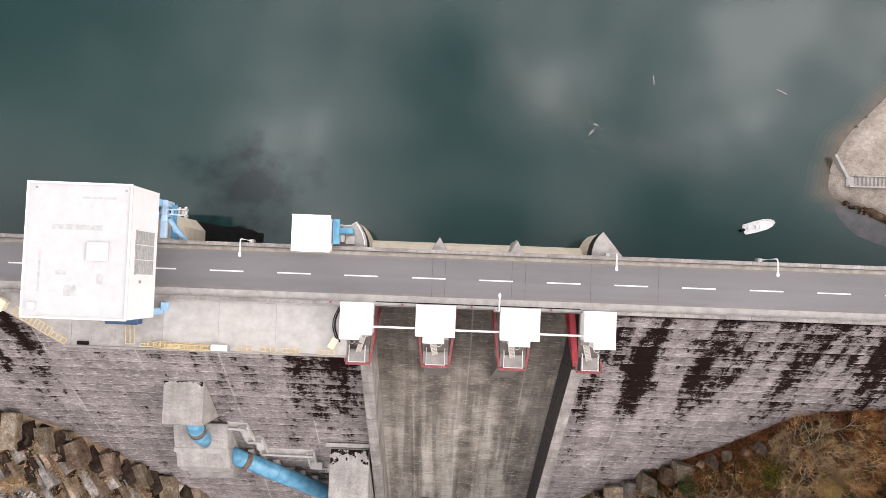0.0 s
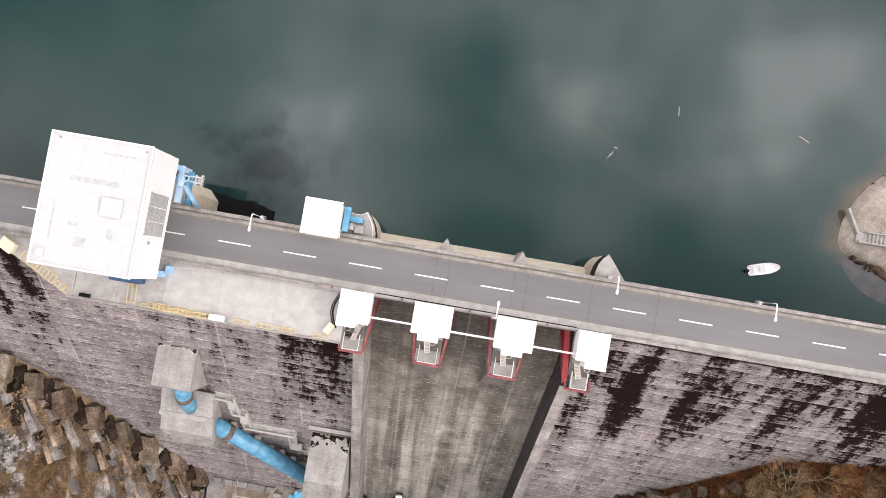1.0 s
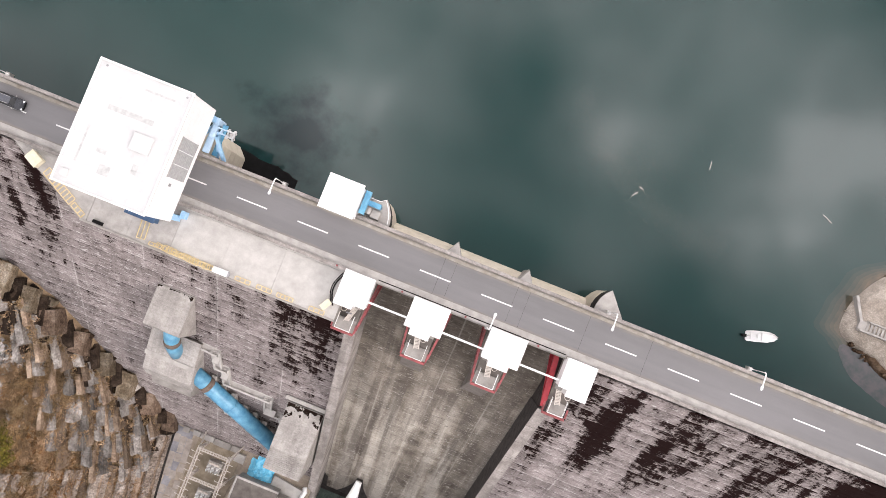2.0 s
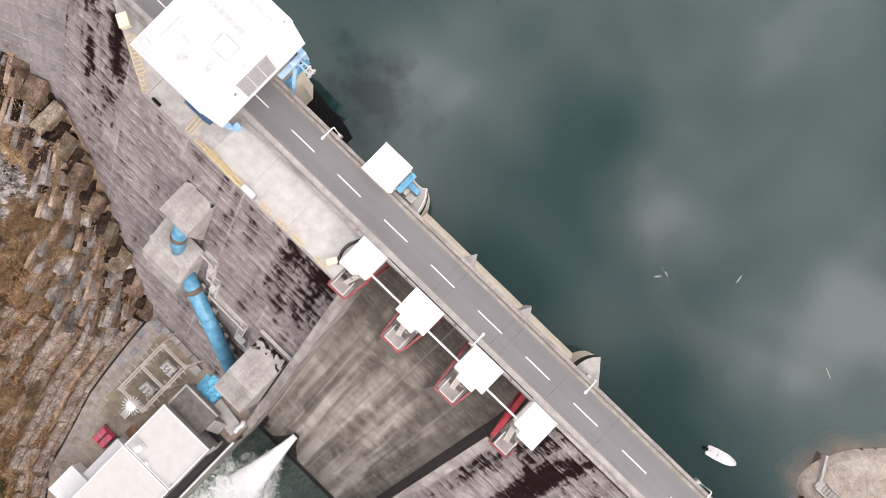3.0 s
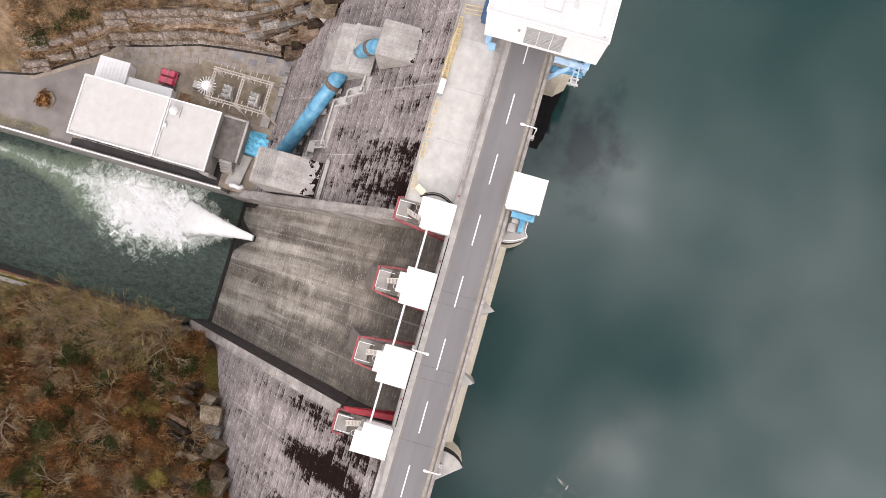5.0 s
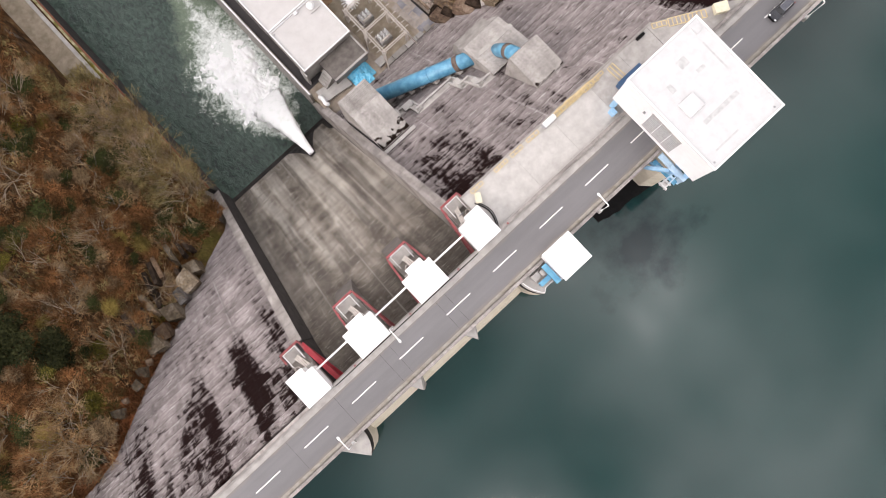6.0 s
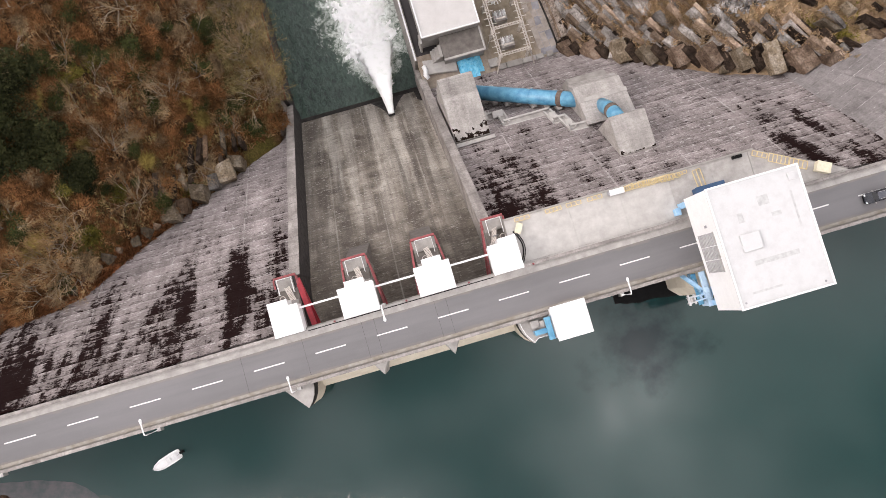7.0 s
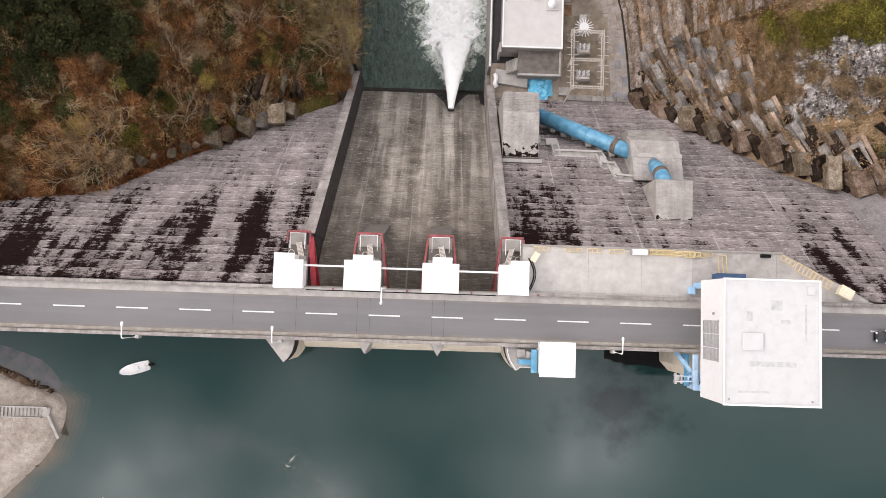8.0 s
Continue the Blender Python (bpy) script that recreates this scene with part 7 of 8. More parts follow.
# steep dark rock ribs behind the right-hand blocks
for k in range(12):
    x, y = 27 + 1.5 * k + rnd.uniform(-0.5, 0.5), -50 - rnd.uniform(0, 5)
    y = face_y(lerp(x, RIGHT_BANK)) - 6 - rnd.uniform(0, 4)
    m = pose(x, y, land(x, y) + 0.2, 20, rnd.uniform(-10, 10), rnd.uniform(-15, 15)) @ Matrix.Diagonal((0.9, 5.5, 3.0, 1))
    put("rock_rib", BLOCKS[(3, 3, 1, 3, 0, 3)[k % 6]], m, "dark rock rib showing through the scrub", "rock", "rock ribs")


# masonry benches stepping up behind the power house yard
def bench_panel(seed):
    """Courses of rough split stones on a backing slab, a unit square."""
    r = random.Random(seed)
    m = Mesh()
    m.box(0, 1, 0, 1, -0.6, -0.02)
    y = 0.0
    while y < 0.97:
        h = min(r.uniform(0.14, 0.42), 1.0 - y)
        x = -r.uniform(0, 0.15)
        while x < 1:
            w = r.uniform(0.02, 0.13)
            a, b = max(0.0, x) + 0.003, min(1.0, x + w) - 0.003
            if b - a > 0.012 and r.random() < 0.86:
                up = r.uniform(0.0, 0.09)
                q = [r.uniform(-0.008, 0.008) for _ in range(8)]
                m.add([(a, y + 0.006, -0.04), (b, y + 0.006, -0.04), (b, y + h - 0.006, -0.04), (a, y + h - 0.006, -0.04),
                       (a + 0.003, y + 0.012 + q[1], up + q[4] * 5), (b - 0.003, y + 0.012 + q[3], up + q[5] * 5),
                       (b - 0.003, y + h - 0.012 + q[5], up + q[6] * 5), (a + 0.003, y + h - 0.012 + q[7], up + q[7] * 5)],
                      [(4, 5, 6, 7), (0, 1, 5, 4), (1, 2, 6, 5), (2, 3, 7, 6), (3, 0, 4, 7)])
            x += w
        y += h
    return m.data("bench_panel", M_ROCK_COURSE)


PANELS = [bench_panel(k) for k in range(5)]
for lev in range(6):
    s0 = BENCH * lev
    base = YARD_Z + BENCH_RISE * lev
    bench = thing("retaining_wall", "grey stone-faced retaining bench stepping up the hillside", "retaining wall", "hillside benches", (-50 - s0, -75, base))
    first, last = min(face_y(base + 1.5) - 4.5, 0 if lev < 1 else -63.0 - 0.8 * lev), (-113, -110, -106, -102, -96, -88)[lev]
    y = first
    while y > last:
        ln = rnd.uniform(2.4, 5.5)
        bare = 1.0 if y > (-106, -96, -88, -80, -74, -72)[lev] else (0.5, 0.4, 0.3, 0.3, 0.25, 0.2)[lev]
        xe, xe2 = lerp(y, YARD_EDGE) - s0, lerp(y - ln, YARD_EDGE) - s0
        along = Vector((xe - xe2, ln, 0)).normalized()
        batter = Vector((-0.515, 0, 0.858))
        outward = along.cross(batter).normalized()
        for course in range(2):
            if rnd.random() < bare * 0.93:
                m = Matrix.Translation(Vector((xe2, y - ln, base - 0.2)) + batter * 2.3 * course + outward * rnd.uniform(0.22, 0.40)) @ Matrix((along, batter, outward)).transposed().to_4x4()
                ob = new("stone_panel", PANELS[rnd.randrange(5)])
                ob.parent = bench
                ob.matrix_parent_inverse = bench.matrix_world.inverted()
                ob.matrix_basis = m @ Matrix.Diagonal((ln * 1.07, rnd.uniform(1.7, 2.1), 1, 1))
        y -= ln
    # the earthy ledges: one between the two courses, one between this wall and the next
    for inner, outer, low, high in ((-0.42, -1.55, 1.75, 2.15), (-2.6, -4.05, 4.25, 4.8)):
        strip, y, k = Mesh(), first, 0
        while y > (-104, -98, -92, -86, -80, -76)[lev]:
            xe = lerp(y, YARD_EDGE) - s0
            a, b = xe + inner + 0.4 * noise.noise((y * 0.45, lev * 3.3, low)), xe + outer + 0.3 * noise.noise((y * 0.5, lev * 3.3, 7))
            up = base + 0.2 * noise.noise((y * 0.8, lev, 3))
            strip.v += [(a, y, up + low - 1.2), (a, y, up + low), (b, y, up + high), (b, y, up + low - 0.8)]
            y -= 0.9
            k += 1
        strip.f = [(4 * j + i, 4 * j + (i + 1) % 4, 4 * j + 4 + (i + 1) % 4, 4 * j + 4 + i) for j in range(k - 1) for i in range(4)]
        strip.f += [(0, 1, 2, 3), (4 * k - 1, 4 * k - 2, 4 * k - 3, 4 * k - 4)]
        part("berm", strip, M_BERM, bench, "tan earth berm with dry grass")

# pale outcrop higher on the left bank
for k in range(210):
    a, r = rnd.uniform(0, 6.28), rnd.random() ** 0.6
    x, y = -84 + 10.5 * r * math.cos(a), -51.5 + 8.6 * r * math.sin(a)
    s = rnd.uniform(0.4, 1.3) * rnd.choice((0.6, 0.8, 1.0, 1.3))
    m = pose(x, y, land(x, y) + 0.1 * s, rnd.uniform(-30, 30), rnd.uniform(-30, 30), rnd.uniform(0, 180)) @ Matrix.Diagonal((s, s * rnd.uniform(0.7, 1.5), s * rnd.uniform(0.6, 1.1), 1))
    put("outcrop_rock", PALE[k % 6], m, "pale fractured rock of a hillside outcrop", "rock", "outcrop rocks")

shards = Mesh()
for k in range(5000):
    a, r = rnd.uniform(0, 6.28), rnd.random() ** 0.55
    x, y = -84.5 + 11 * r * math.cos(a) + rnd.gauss(0, 0.8), -51.5 + 9 * r * math.sin(a) + rnd.gauss(0, 0.8)
    s = rnd.uniform(0.2, 0.8)
    m = pose(x, y, land(x, y) + rnd.uniform(0, 0.5), rnd.uniform(-40, 40), rnd.uniform(-40, 40), rnd.uniform(0, 180))
    q = [s * rnd.uniform(0.3, 1.0) for _ in range(10)]
    shards.add([m @ Vector(v) for v in ((-q[0], -q[1], -0.3), (q[2], -q[3], -0.3), (q[4] * 0.5, q[5], -0.3), (-q[6] * 0.6, -q[7] * 0.4, q[8]), (q[9] * 0.5, q[1] * 0.3, q[8] * 0.7))],
               [(0, 1, 4, 3), (1, 2, 4), (2, 0, 3, 4)])
tagged(part("outcrop_shards", shards, M_ROCK_SHARD), "splintered pale and dark stone covering the outcrop", "rubble", kind="stuff")


# ---- plants ----
def branches(rnd, mesh, twigs, p, d, length, r, depth, forks=4):
    """A forking limb; the last forks become thin twigs."""
    e = p + d * length + Vector((rnd.uniform(-1, 1), rnd.uniform(-1, 1), rnd.uniform(-0.3, 0.5))) * length * 0.1
    if depth == 0:
        side = Vector((-d.y, d.x, 0.2)).normalized() * r
        up = side.cross(d).normalized() * r
        twigs.add([p - side, p + side, p + up * 1.5, e], [(0, 1, 3), (1, 2, 3), (2, 0, 3)])
        return
    target = mesh if depth > 2 else twigs
    target.rod(p, e, r, r * 0.62, 5 if depth > 2 else 3, False)
    for k in range(forks):
        nd = (d + Vector((rnd.uniform(-1, 1), rnd.uniform(-1, 1), rnd.uniform(-0.45, 0.45))) * 0.62).normalized()
        start = p.lerp(e, (1.0, 1.0, 0.72, 0.5, 0.35)[k])
        branches(rnd, mesh, twigs, start, nd, length * rnd.uniform(0.55, 0.8), r * 0.58, depth - 1, forks)


def bare_tree(seed, height, twig_mat, label, spread=0.95, depth=4, wood_mat=None, slope=0.0):
    rnd = random.Random(seed)
    tree = thing("bare_tree", label, "tree", "leafless trees")
    wood, twigs = Mesh(), Mesh()
    stems = rnd.choice((3, 4, 5))
    for k in range(stems):
        a = 2 * math.pi * k / stems + rnd.uniform(-0.5, 0.5)
        lean = rnd.uniform(0.4, spread)
        d = Vector((math.cos(a) * lean - slope, math.sin(a) * lean, 0.9)).normalized()
        branches(rnd, wood, twigs, Vector((0, 0, -0.3)), d, height * 0.36, 0.012 * height, depth, 3 if depth > 4 else 4)
    part("trunk", wood, wood_mat or M_BARK, tree)
    part("crown", twigs, twig_mat, tree, "fine leafless twigs")
    return tree


def leaf_bush(seed, name, mat, label, leaves, spread, tall, size):
    rnd = random.Random(seed)
    bush = thing(name, label, "shrub", name.replace("_", " ") + "s")
    m = Mesh()
    lobes = [(Vector((rnd.uniform(-0.7, 0.7) * spread, rnd.uniform(-0.7, 0.7) * spread, rnd.uniform(0.2, 1) * tall)), rnd.uniform(0.5, 0.8)) for _ in range(8)]
    for k in range(leaves):
        c, r = rnd.choice(lobes)
        o = Vector((rnd.gauss(0, 1), rnd.gauss(0, 1), rnd.gauss(0, 0.8)))
        p = c + o.normalized() * r * rnd.uniform(0.6, 1.05) * spread
        a = Vector((rnd.uniform(-1, 1), rnd.uniform(-1, 1), rnd.uniform(-0.3, 0.6))).normalized() * size
        b = Vector((rnd.uniform(-1, 1), rnd.uniform(-1, 1), rnd.uniform(-0.5, 0.5))).normalized() * size * 0.5
        m.add([p, p + a * 0.5 + b, p + a, p + a * 0.5 - b], [(0, 1, 2, 3)])
    tagged(part("leaf_mass", m, mat, bush), "dense small leaves", kind="stuff")
    st = Mesh()
    for c, r in lobes:
        st.rod((0, 0, -0.4), c, 0.06, 0.03, 5, False)
    tagged(part("stem_mass", st, M_BARK, bush), "thin brown stems", kind="stuff")
    return bush


def scatter(proto, spots, rnd, smin, smax):
    """Copies of a plant, each turned and sized by itself; the first spot takes the plant itself."""
    for k, (x, y) in enumerate(spots):
        m = pose(x, y, land(x, y) - 0.1, rnd.uniform(-8, 8), rnd.uniform(-8, 8), rnd.uniform(0, 360))
        s = rnd.uniform(smin, smax)
        ob = proto if k == 0 else copy_thing(proto, m)
        ob.matrix_basis = m @ Matrix.Diagonal((s, s, s * rnd.uniform(0.85, 1.15), 1))


def on_right(rnd, n, x0=18, x1=92, y0=-128, y1=-12):
    out = []
    while len(out) < n:
        x, y = rnd.uniform(x0, x1), rnd.uniform(y0, y1)
        if y < face_y(lerp(x, RIGHT_BANK)) - 3.0 and not (x < 24.5 and y < -96):
            out.append((x, y))
    return out


def on_left(rnd, n, smin=14, smax=60, y0=-135, y1=-30):
    out = []
    while len(out) < n:
        y = rnd.uniform(y0, y1)
        x = lerp(y, YARD_EDGE) - rnd.uniform(smin, smax)
        z = YARD_Z + lerp(lerp(y, YARD_EDGE) - x, LEFT_RISE)
        if y < face_y(z) - 9:
            out.append((x, y))
    return out


def scrub_mound(seed, name, mat, label, blades, spread, tall, thick):
    """A rounded thicket of thin bent stems that spray outwards."""
    rnd = random.Random(seed)
    mound = thing(name, label, "shrub", name.replace("_", " ") + "s")
    m = Mesh()
    for k in range(blades):
        a, r = rnd.uniform(0, 6.283), spread * math.sqrt(rnd.random())
        p = Vector((r * math.cos(a), r * math.sin(a), rnd.uniform(0, 0.8) * tall * (1 - (r / spread) ** 2)))
        d = Vector((math.cos(a) * 0.5 * r / spread + rnd.uniform(-1, 1), math.sin(a) * 0.5 * r / spread + rnd.uniform(-1, 1), rnd.uniform(0.3, 1.2))).normalized()
        ln = rnd.uniform(0.25, 0.75) * tall
        s = Vector((-d.y, d.x, 0)).normalized() * thick * rnd.uniform(0.6, 1.4)
        q = p + d * ln * 0.55
        e = q + (d + Vector((rnd.uniform(-0.5, 0.5), rnd.uniform(-0.5, 0.5), -0.3))).normalized() * ln * 0.5
        m.add([p - s, p + s, e], [(0, 1, 2)])
    part("stem_mass", m, mat, mound)
    return mound


def bamboo_belt(rnd, n):
    """Spots along the belt of bamboo under the pale outcrop."""
    line = [(-98, -61.5), (-90, -62), (-82, -62), (-76, -60)]
    out = []
    for k in range(n):
        x = -98 + 24 * rnd.random()
        out.append((x + rnd.gauss(0, 1.0), lerp(x, line) + rnd.gauss(0, 2.0)))
    return out


rnd = random.Random(17)
TREE_LABELS = ("grey leafless tree with spreading twigs on the slope", "russet leafless shrub with dense twigs on the slope")
for k in range(4):
    scatter(bare_tree(100 + k, 7.6, M_TWIG, TREE_LABELS[0]), on_right(rnd, 11), rnd, 0.6, 1.25)
    scatter(bare_tree(200 + k, 4.6, M_TWIG_RED, TREE_LABELS[1]), on_right(rnd, 11), rnd, 0.7, 1.3)
for k in range(2):
    scatter(bare_tree(300 + k, 5.4, M_TWIG, TREE_LABELS[0]), on_left(rnd, 22, 22, 66) + [(rnd.uniform(-84, -66), rnd.uniform(-64, -48)) for _ in range(7)], rnd, 0.5, 1.1)
for k in range(3):
    scatter(bare_tree(310 + k, 8.6, (M_OLIVE, M_FAWN, M_OLIVE)[k], ("olive-twigged leafless tree leaning over the channel", TREE_LABELS[0], "olive-twigged leafless tree leaning over the channel")[k], 0.9, 5, M_PALEBARK), [(18.2 + rnd.uniform(0, 4.0), -60.0 - 3.4 * j - 1.1 * k) for j in range(9)], rnd, 0.9, 1.45)
# larger pale-limbed trees standing out of the scrub
for k in range(3):
    scatter(bare_tree(330 + k, 8.6, M_PALETWIG, "pale-limbed leafless tree spreading over the scrub", 0.85, 5, M_PALEBARK, 0.3), on_right(rnd, 8, 22, 60, -112, -24), rnd, 0.7, 1.2)
scatter(scrub_mound(530, "fawn_thicket", M_FAWN, "pinkish fawn leafless thicket on the bank", 1100, 1.8, 1.5, 0.045), [(rnd.gauss(-74, 2.4), rnd.gauss(-50.5, 3.0)) for _ in range(22)] + [(rnd.gauss(-69, 2.0), rnd.gauss(-63, 2.5)) for _ in range(9)], rnd, 0.7, 1.4)
scatter(bare_tree(340, 6.4, M_PALETWIG, "pale-limbed leafless tree on the dry slope", 0.95, 4, M_PALEBARK), on_left(rnd, 16, 20, 62, -118, -36), rnd, 0.6, 1.2)
for k in range(4):
    scatter(scrub_mound(500 + k, "russet_thicket", M_LITTER, "russet winter thicket on the steep bank", 1050, 2.0, 1.6, 0.05), on_right(rnd, 72), rnd, 0.7, 1.7)
for k in range(3):
    scatter(scrub_mound(520 + k, "tan_thicket", M_TAN, "tan dry thicket on the slope", 1000, 1.8, 1.6, 0.05), on_right(rnd, 26) + on_left(rnd, 32, 17, 66) + on_left(rnd, 14, 8, 22, -112, -76) + [(rnd.uniform(-78, -70), rnd.uniform(-58, -46)) for _ in range(7)] + [(rnd.uniform(16.9, 21.5), rnd.uniform(-98, -60)) for _ in range(9)], rnd, 0.6, 1.5)
    scatter(leaf_bush(400 + k, "evergreen_bush", M_GREEN, "dark green evergreen bush among the scrub", 900, 1.7, 1.6, 0.27), on_right(rnd, 52), rnd, 0.5, 1.6)
for k in range(2):
    scatter(leaf_bush(420 + k, "straw_clump", M_STRAW, "tawny dry grass clump on the slope", 700, 1.3, 0.9, 0.3), on_left(rnd, 14, 24, 66), rnd, 0.6, 1.3)
    scatter(leaf_bush(440 + k, "bamboo_clump", M_BAMBOO, "yellow-green bamboo clump on the hillside", 1500, 1.9, 1.6, 0.26),
            bamboo_belt(rnd, 24) + on_left(rnd, 4, 34, 66, -120, -50) + on_right(rnd, 12), rnd, 0.7, 1.4)
scatter(leaf_bush(470, "evergreen_bush", M_GREEN, "dark green evergreen bush among the scrub", 1000, 1.5, 1.4, 0.26), [(rnd.uniform(19, 27), rnd.uniform(-92, -58)) for _ in range(10)] + [(-44.5, -103.5), (-46.5, -101), (-42.5, -106), (-40.5, -108.5), (-38.5, -110)] + on_left(rnd, 6, 28, 66), rnd, 0.8, 1.4)
DARK_WOOD = [(rnd.uniform(55, 84), rnd.uniform(-68, -46)) for _ in range(38)] + [(rnd.uniform(65, 80), rnd.uniform(-47, -37)) for _ in range(4)] + [(rnd.gauss(54, 1.0), rnd.gauss(-45, 1.6)) for _ in range(3)]
scatter(leaf_bush(450, "shade_tree", M_PINE, "blackish green broadleaf tree on the upper bank", 2000, 2.4, 3.2, 0.34), DARK_WOOD, rnd, 0.9, 1.45)
for k in range(2):
    scatter(bare_tree(320 + k, 8.5, M_PALETWIG, "silvery leafless tree with long bare branches"),
            [(47.6, -41.3), (61.2, -25.9), (51.8, -59.4), (58, -30), (46, -52)] if k == 0 else [(66, -38), (48.5, -50), (36, -62), (30, -76), (40, -80)], rnd, 0.8, 1.15)
FERNS = [(52.6, -51.3), (51.2, -48.6), (52.0, -46.2), (63.5, -31.5), (62.0, -33.0), (71.9, -34.5), (70.0, -36.0), (57, -60), (44, -47), (33, -55), (35, -58)]
scatter(scrub_mound(540, "bamboo_plume", M_FERN, "ochre feathery bamboo plume among the scrub", 700, 1.5, 2.6, 0.05), FERNS, rnd, 0.7, 1.2)
scatter(leaf_bush(480, "planter_shrub", M_LITTER, "russet shrub growing in the round planter", 400, 1.2, 1.0, 0.4), [(-26.0, -107.5)], rnd, 1.45, 1.45)
bpy.data.objects["planter_shrub"].location.z = YARD_Z + 0.5


def undergrowth(name, spots, mats_heights, rnd, label):
    """Low scrub: tufts of thin upright blades."""
    mat, hmin, hmax, blades, lean = mats_heights
    m = Mesh()
    for x, y, *root in spots:
        z = land(x, y) + (root[0] if root else -0.1)
        for k in range(blades):
            a = rnd.uniform(0, 6.283)
            h = rnd.uniform(hmin, hmax)
            dx, dy = math.cos(a), math.sin(a)
            bx, by = x + rnd.uniform(-0.35, 0.35), y + rnd.uniform(-0.35, 0.35)
            w = 0.06 + 0.08 * rnd.random()
            i = len(m.v)
            l = lean * rnd.uniform(0.5, 1.3)
            m.v += [(bx - dy * w, by + dx * w, z), (bx + dy * w, by - dx * w, z), (bx + dx * h * l, by + dy * h * l, z + h)]
            m.f.append((i, i + 1, i + 2))
    me = bpy.data.meshes.new(name)
    me.from_pydata(m.v, [], m.f)
    me.materials.append(mat)
    tagged(new(name, me), label, "scrub", kind="stuff")


undergrowth("russet_scrub", on_right(rnd, 17000), (M_LITTER, 0.5, 1.3, 8, 0.9), rnd, "dense russet winter scrub covering the steep bank")
fringe = []
for k in range(2600):
    x = rnd.uniform(36, 92)
    fringe.append((x, face_y(land(x, face_y(lerp(x, RIGHT_BANK)) - 1)) - rnd.uniform(-0.1, 3.6)))
undergrowth("edge_scrub", fringe, (M_RUSSETEDGE, 0.4, 1.2, 8, 0.9), rnd, "orange-brown scrub and litter along the edge of the dam face")
undergrowth("orange_litter", [(x, face_y(land(x, face_y(lerp(x, RIGHT_BANK)) - 1)) - rnd.uniform(-0.6, 1.0)) for x in [rnd.uniform(51.5, 63) for _ in range(520)]], (M_ORANGE, 0.15, 0.5, 8, 1.2), rnd, "bright orange leaf litter along the dam face")
undergrowth("tan_scrub", on_right(rnd, 5200), (M_TWIG, 0.5, 1.5, 6, 0.9), rnd, "tan dry stems scattered through the scrub")
undergrowth("straw_grass", on_left(rnd, 9500, 17, 70), (M_STRAW, 0.3, 0.9, 7, 1.0), rnd, "tawny dry grass covering the hillside")
undergrowth("brown_scrub", on_left(rnd, 9000, 17, 70), (M_FAWN, 0.4, 1.2, 7, 0.9), rnd, "brown leafless scrub on the hillside")
berms = []
for k in range(6500):
    y = rnd.uniform(-112, -44)
    lev = rnd.randrange(6)
    if y < face_y(YARD_Z + BENCH_RISE * lev + 4) - 5:
        berms.append((lerp(y, YARD_EDGE) - BENCH * lev - (rnd.uniform(2.5, 3.9) if k % 2 else rnd.uniform(0.5, 1.6)), y, 0.6))
# scrub in patches over the benches, thicker higher up and away from the dam
bench_scrub = []
while len(bench_scrub) < 5200:
    y, up_slope = rnd.uniform(-114, -46), rnd.uniform(0.3, 26)
    x = lerp(y, YARD_EDGE) - up_slope
    if y < face_y(land(x, y)) - 7 and noise.noise((x * 0.16, y * 0.16, 31.0)) + 0.028 * up_slope - 0.012 * (y + 75) > 0.22 + rnd.uniform(-0.25, 0.25):
        bench_scrub.append((x, y, 0.75))
undergrowth("fawn_scrub", bench_scrub[:3400], (M_FAWN, 0.4, 1.1, 8, 0.9), rnd, "fawn dry scrub growing over the stone benches")
undergrowth("brown_brush", bench_scrub[3400:], (M_TWIG_RED, 0.4, 1.2, 8, 0.9), rnd, "brown brush growing over the stone benches")
undergrowth("ledge_turf", LANE_TURF, (M_TAN, 0.12, 0.45, 6, 1.2), rnd, "dry tan turf along the ledges of cut rock")
undergrowth("ledge_scrub", LANE_SCRUB, (M_FAWN, 0.3, 0.9, 6, 1.0), rnd, "fawn stems growing among the cut rock slabs")
undergrowth("yellow_moss", [(rnd.gauss(-95, 2.2), rnd.gauss(-31, 2.5)) for _ in range(420)] + [(rnd.gauss(-90, 1.2), rnd.gauss(-34, 1.5)) for _ in range(160)], (M_MOSS, 0.2, 0.6, 8, 1.0), rnd, "yellow-green moss on the wet abutment rocks")
undergrowth("berm_grass", berms, (M_TAN, 0.25, 0.8, 8, 1.0), rnd, "dry grass along the hillside berms")
undergrowth("bank_moss", [(rnd.uniform(16.4, 18.6), rnd.uniform(-104, -61)) for _ in range(900)], (M_MOSS, 0.2, 0.6, 7, 1.0), rnd, "yellow-green moss and grass along the channel wall")
undergrowth("olive_brush", [(rnd.uniform(17.5, 27), rnd.uniform(-104, -56)) for _ in range(2600)], (M_OLIVE, 0.5, 1.6, 7, 0.9), rnd, "olive brush on the bank beside the channel")
undergrowth("ochre_brush", [p for p in on_right(rnd, 9000) if noise.noise((p[0] * 0.09, p[1] * 0.09, 41.0)) > 0.12], (M_OLIVE, 0.5, 1.5, 7, 0.9), rnd, "patches of ochre and olive brush on the steep bank")
undergrowth("bank_fringe", [(rnd.uniform(16.0, 18.8), rnd.uniform(-96, -60)) for _ in range(1300)], (M_FAWN, 0.5, 1.6, 7, 0.9), rnd, "dry stems hanging over the channel wall")
undergrowth("verge_grass", [(rnd.uniform(-19.5, -17.6), rnd.uniform(-125, -104)) for _ in range(700)], (M_MOSS, 0.3, 0.7, 8, 1.0), rnd, "yellow-green verge grass by the channel")

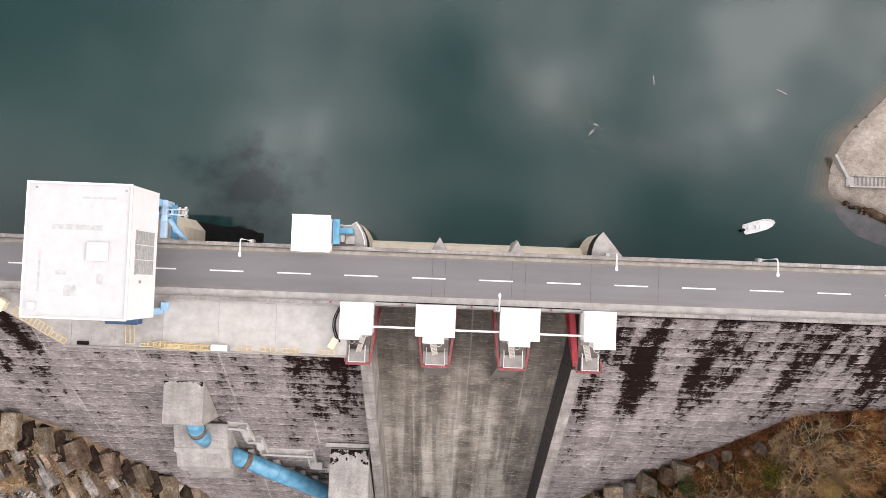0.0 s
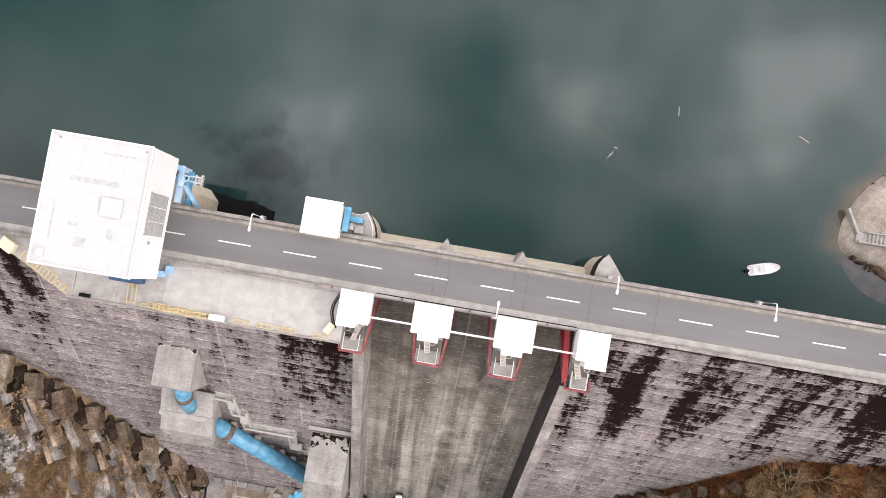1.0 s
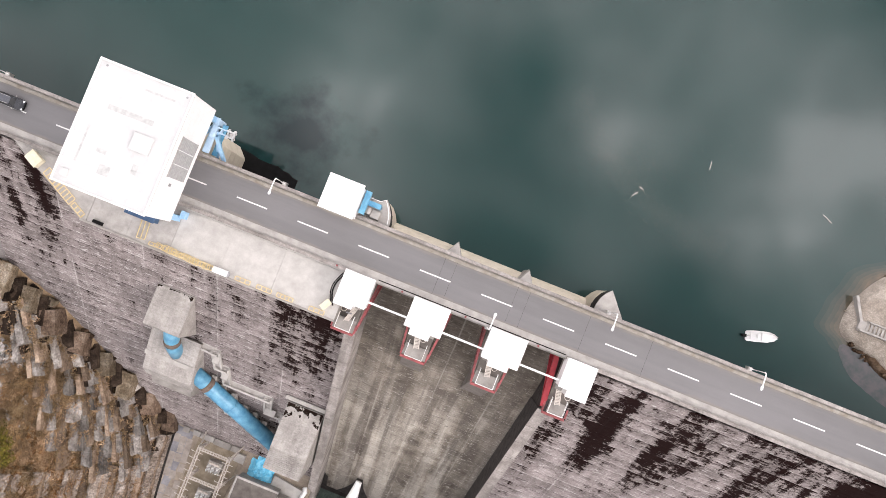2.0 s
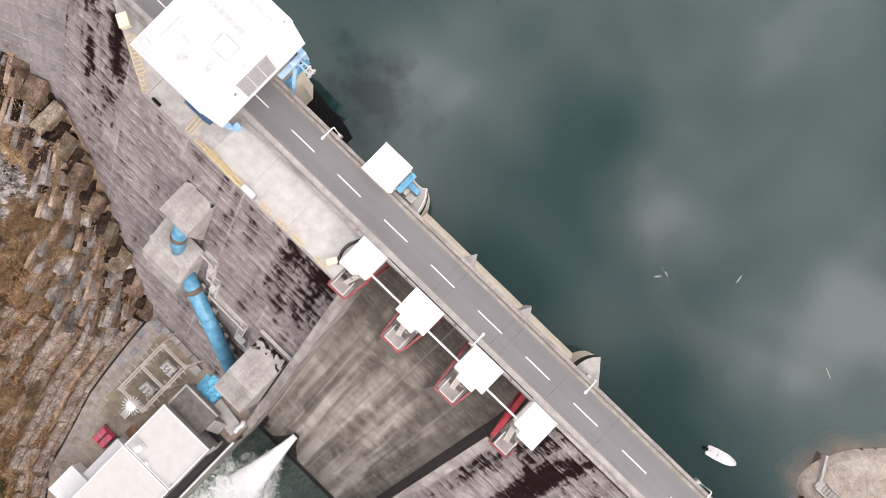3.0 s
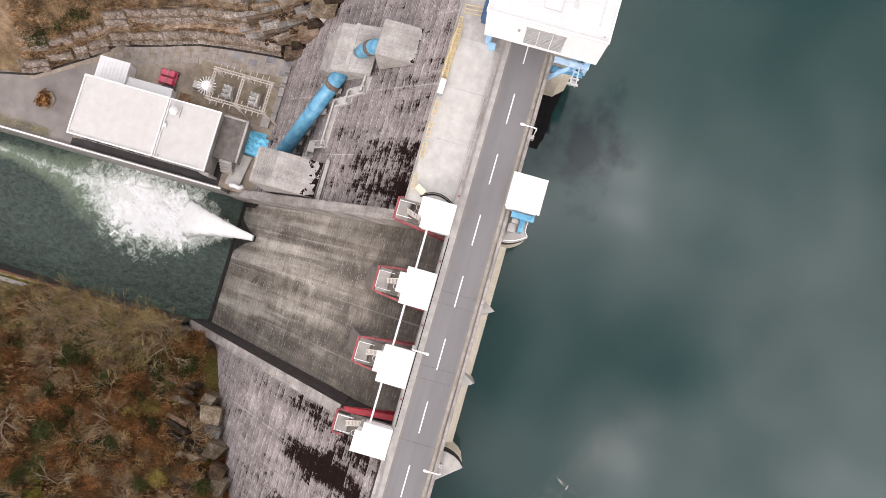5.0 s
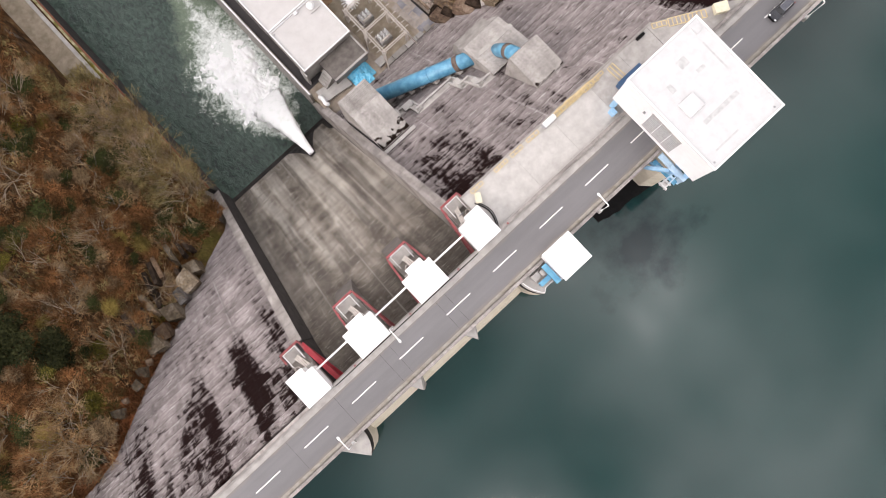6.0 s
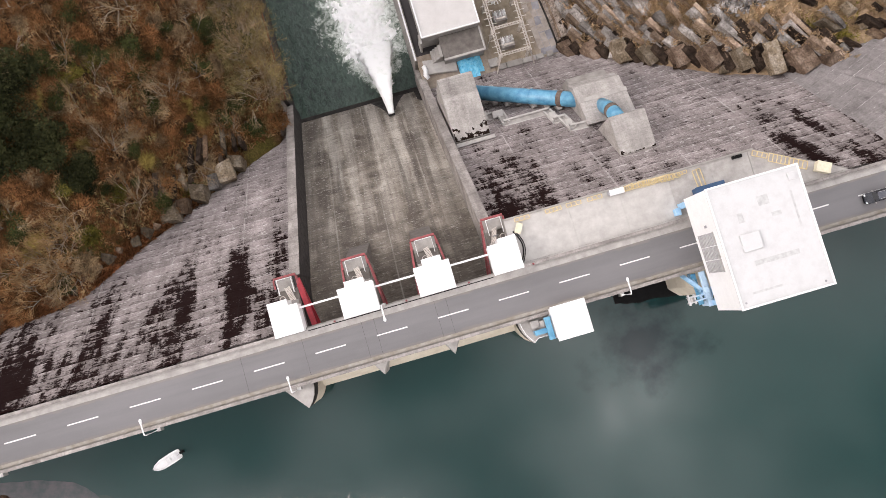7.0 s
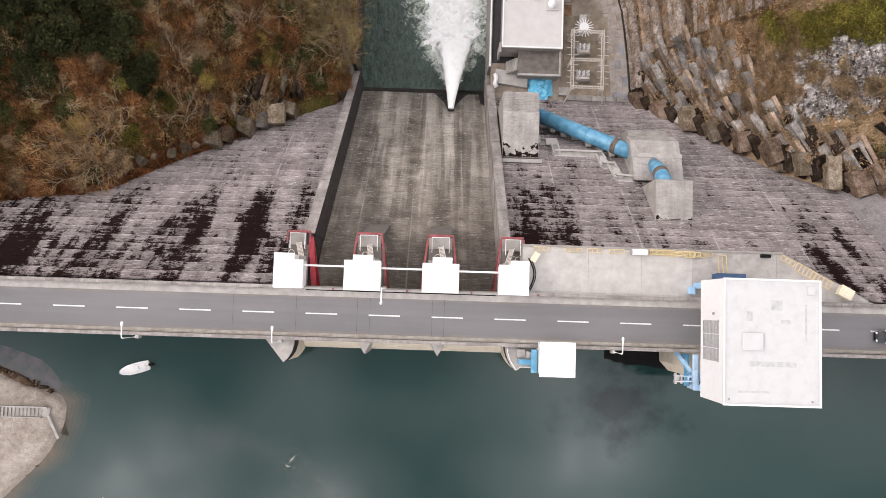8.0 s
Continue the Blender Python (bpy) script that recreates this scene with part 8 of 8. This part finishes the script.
# ---- floating debris ----
chips = Mesh()
DRIFT = [(3.5, 38), (7, 33), (11, 29.5), (16, 26.5), (22, 24), (29, 22), (35.5, 21.8)]
for k in range(5200):
    if rnd.random() < 0.3:
        x, y = rnd.gauss(17, 5.0), rnd.gauss(31.5, 2.6)
    else:
        x = 3.5 + 32 * rnd.random()
        y = lerp(x, DRIFT) + rnd.gauss(0.9, 1.5)
        x += rnd.gauss(0, 0.8)
    s = 0.018 + 0.06 * rnd.random() ** 3
    t = rnd.uniform(0, 3.14)
    c, d = s * math.cos(t), s * math.sin(t)
    chips.add([(x - c, y - d, LAKE_Z + 0.02), (x + d * 0.5, y - c * 0.5, LAKE_Z + 0.02), (x + c, y + d, LAKE_Z + 0.03), (x - d * 0.5, y + c * 0.5, LAKE_Z + 0.02)], [(0, 1, 2, 3)])
me = bpy.data.meshes.new("floating_chips")
me.from_pydata(chips.v, [], chips.f)
me.materials.append(M_CHIP)
tagged(new("floating_chips", me), "drifting film of wood chips and leaves on the water", "debris", kind="stuff")
for x, y, ln, t in ((50.2, 33.6, 1.9, -25), (28.7, 34.8, 1.5, 95), (18.5, 25.6, 1.1, 50), (19.2, 26.9, 0.8, -15)):
    d = Vector((math.cos(radians(t)), math.sin(radians(t)), 0)) * ln / 2
    c = Vector((x, y, LAKE_Z + 0.04))
    tagged(part("driftwood_log", Mesh().tube([c - d, c + Vector((0, 0, 0.03)), c + d], 0.07, 7), M_WOODGREY), "bleached driftwood log floating on the reservoir", "driftwood", "driftwood logs")


# ---- concrete lifts of the dam face ----
LIFT = 2.0
RUN = LIFT * SLOPE
SLANT = math.hypot(LIFT, RUN)


def lift_panel(seed, mat):
    """One lift of one monolith, a unit wide: its lower edge stands a little proud and is broken along its length."""
    r = random.Random(seed)
    n = 14
    vs, fs = [], []
    for i in range(n + 1):
        x = i / n
        if i in (0, n):
            x += 0.002 if i == 0 else -0.002
        up, lo = r.uniform(0.0, 0.03), r.uniform(0.07, 0.13)
        cut = r.uniform(0.0, 0.10)
        vs += [(x, 0.03, up), (x, SLANT * 0.55, up * 0.5 + lo * 0.55), (x, SLANT - 0.03 - cut, lo), (x, SLANT - 0.03 - cut, -0.1)]
    for i in range(n):
        a, b = 4 * i, 4 * i + 4
        for k in range(3):
            fs.append((a + k, a + k + 1, b + k + 1, b + k))
    m = Mesh().add(vs, fs)
    return m.data("lift_panel", mat)


def place_lifts(parent, mat, columns, y_start, plane_y0, deepest, relief=1.0):
    meshes = [lift_panel(k, mat) for k in range(6)]
    r = random.Random(len(columns))
    for x0, x1 in columns:
        k = 0
        while True:
            y = y_start - RUN * k
            z = (y - plane_y0) / SLOPE
            if z - LIFT < deepest(x0, x1):
                break
            ob = new("lift_panel", meshes[r.randrange(6)])
            ob.parent = parent
            ob.matrix_parent_inverse = parent.matrix_world.inverted()
            # local x along the dam, local y down the slope, local z out of the face
            m = Matrix(((1, 0, 0, x0 + 0.006), (0, -RUN / SLANT, -LIFT / SLANT, y), (0, -LIFT / SLANT, RUN / SLANT, z), (0, 0, 0, 1)))
            ob.matrix_basis = m @ Matrix.Diagonal((x1 - x0 - 0.012, 1, relief, 1))
            k += 1


def columns(edges):
    return list(zip(edges, edges[1:]))


def low_right(x0, x1):
    return lerp(x0, RIGHT_BANK) - 4


def low_left(x0, x1):
    return min(lerp(-x1, [(-a, b) for a, b in [(-17, -64), (-50, -63)] + LEFT_FOOT]), lerp(-x0, [(-a, b) for a, b in [(-17, -64), (-50, -63)] + LEFT_FOOT])) - 6 if x1 > -110 else -30


# the wing beyond the last monolith turns a little downstream
turn = radians(22)
contour = Vector((-math.cos(turn), -math.sin(turn), 0))
fall = Vector((0, SLOPE, 1))
fall = -(fall - contour * fall.dot(contour))
step_len = fall.length * LIFT
wing_mat = face_concrete("clean_wing_concrete", (0.31, 0.288, 0.284), (0.21, 0.194, 0.191), 0.80, (), 0.12, 0.25, True, 0.15, 0.15)
JOINT_X = -84.6
wing_far = 42.0
top = Vector((JOINT_X, TOP_Y, 0))
low_end = fall * 60
body = Mesh()
near, far = top - contour * 2.0 - Vector((0, 0, 0.2)), top + contour * wing_far - Vector((0, 0, 0.2))
back = Vector((0, 0.6, -0.4))
body.add([near, far, far + low_end, near + low_end, near + back, far + back, far + low_end + back, near + low_end + back],
         [(0, 1, 2, 3), (7, 6, 5, 4), (0, 4, 5, 1), (1, 5, 6, 2), (2, 6, 7, 3), (3, 7, 4, 0)])
wing = setting("wall_wing", body, wing_mat, "pale clean concrete wing of the dam turning downstream")
meshes = [lift_panel(k + 30, wing_mat) for k in range(6)]
ax, ay = -contour, fall.normalized()
az = ax.cross(ay)
if az.z < 0:
    az = -az
for k in range(19):
    for c in range(3):
        o = top + fall * LIFT * k + contour * (12.5 * (c + 1)) + az * 0.03
        ob = new("lift_panel", meshes[(3 * k + c) % 6])
        ob.parent = wing
        ob.matrix_parent_inverse = wing.matrix_world.inverted()
        ob.matrix_basis = Matrix.Translation(o) @ Matrix((ax, ay, az)).transposed().to_4x4() @ Matrix.Diagonal((12.46 if c else 14.4, step_len / SLANT, 1, 1))

place_lifts(wall_right, M_FACE, columns([17.15, 26.6, 40.4, 54.0, 67.7, 81.4, 95.1, 108.8]), TOP_Y, TOP_Y, low_right)
place_lifts(wall_left, M_FACE, columns([JOINT_X, -69.75, -55.0, -41.5, -28.2, -17.95]), TOP_Y, TOP_Y, low_left)
place_lifts(chute, M_SPILL, columns([SP_L + 0.02, -10.2, -0.3, 9.6, SP_R - 0.02]), -14.3, SPILL_Y0, lambda a, b: LIP_Z - 0.3, 0.14)
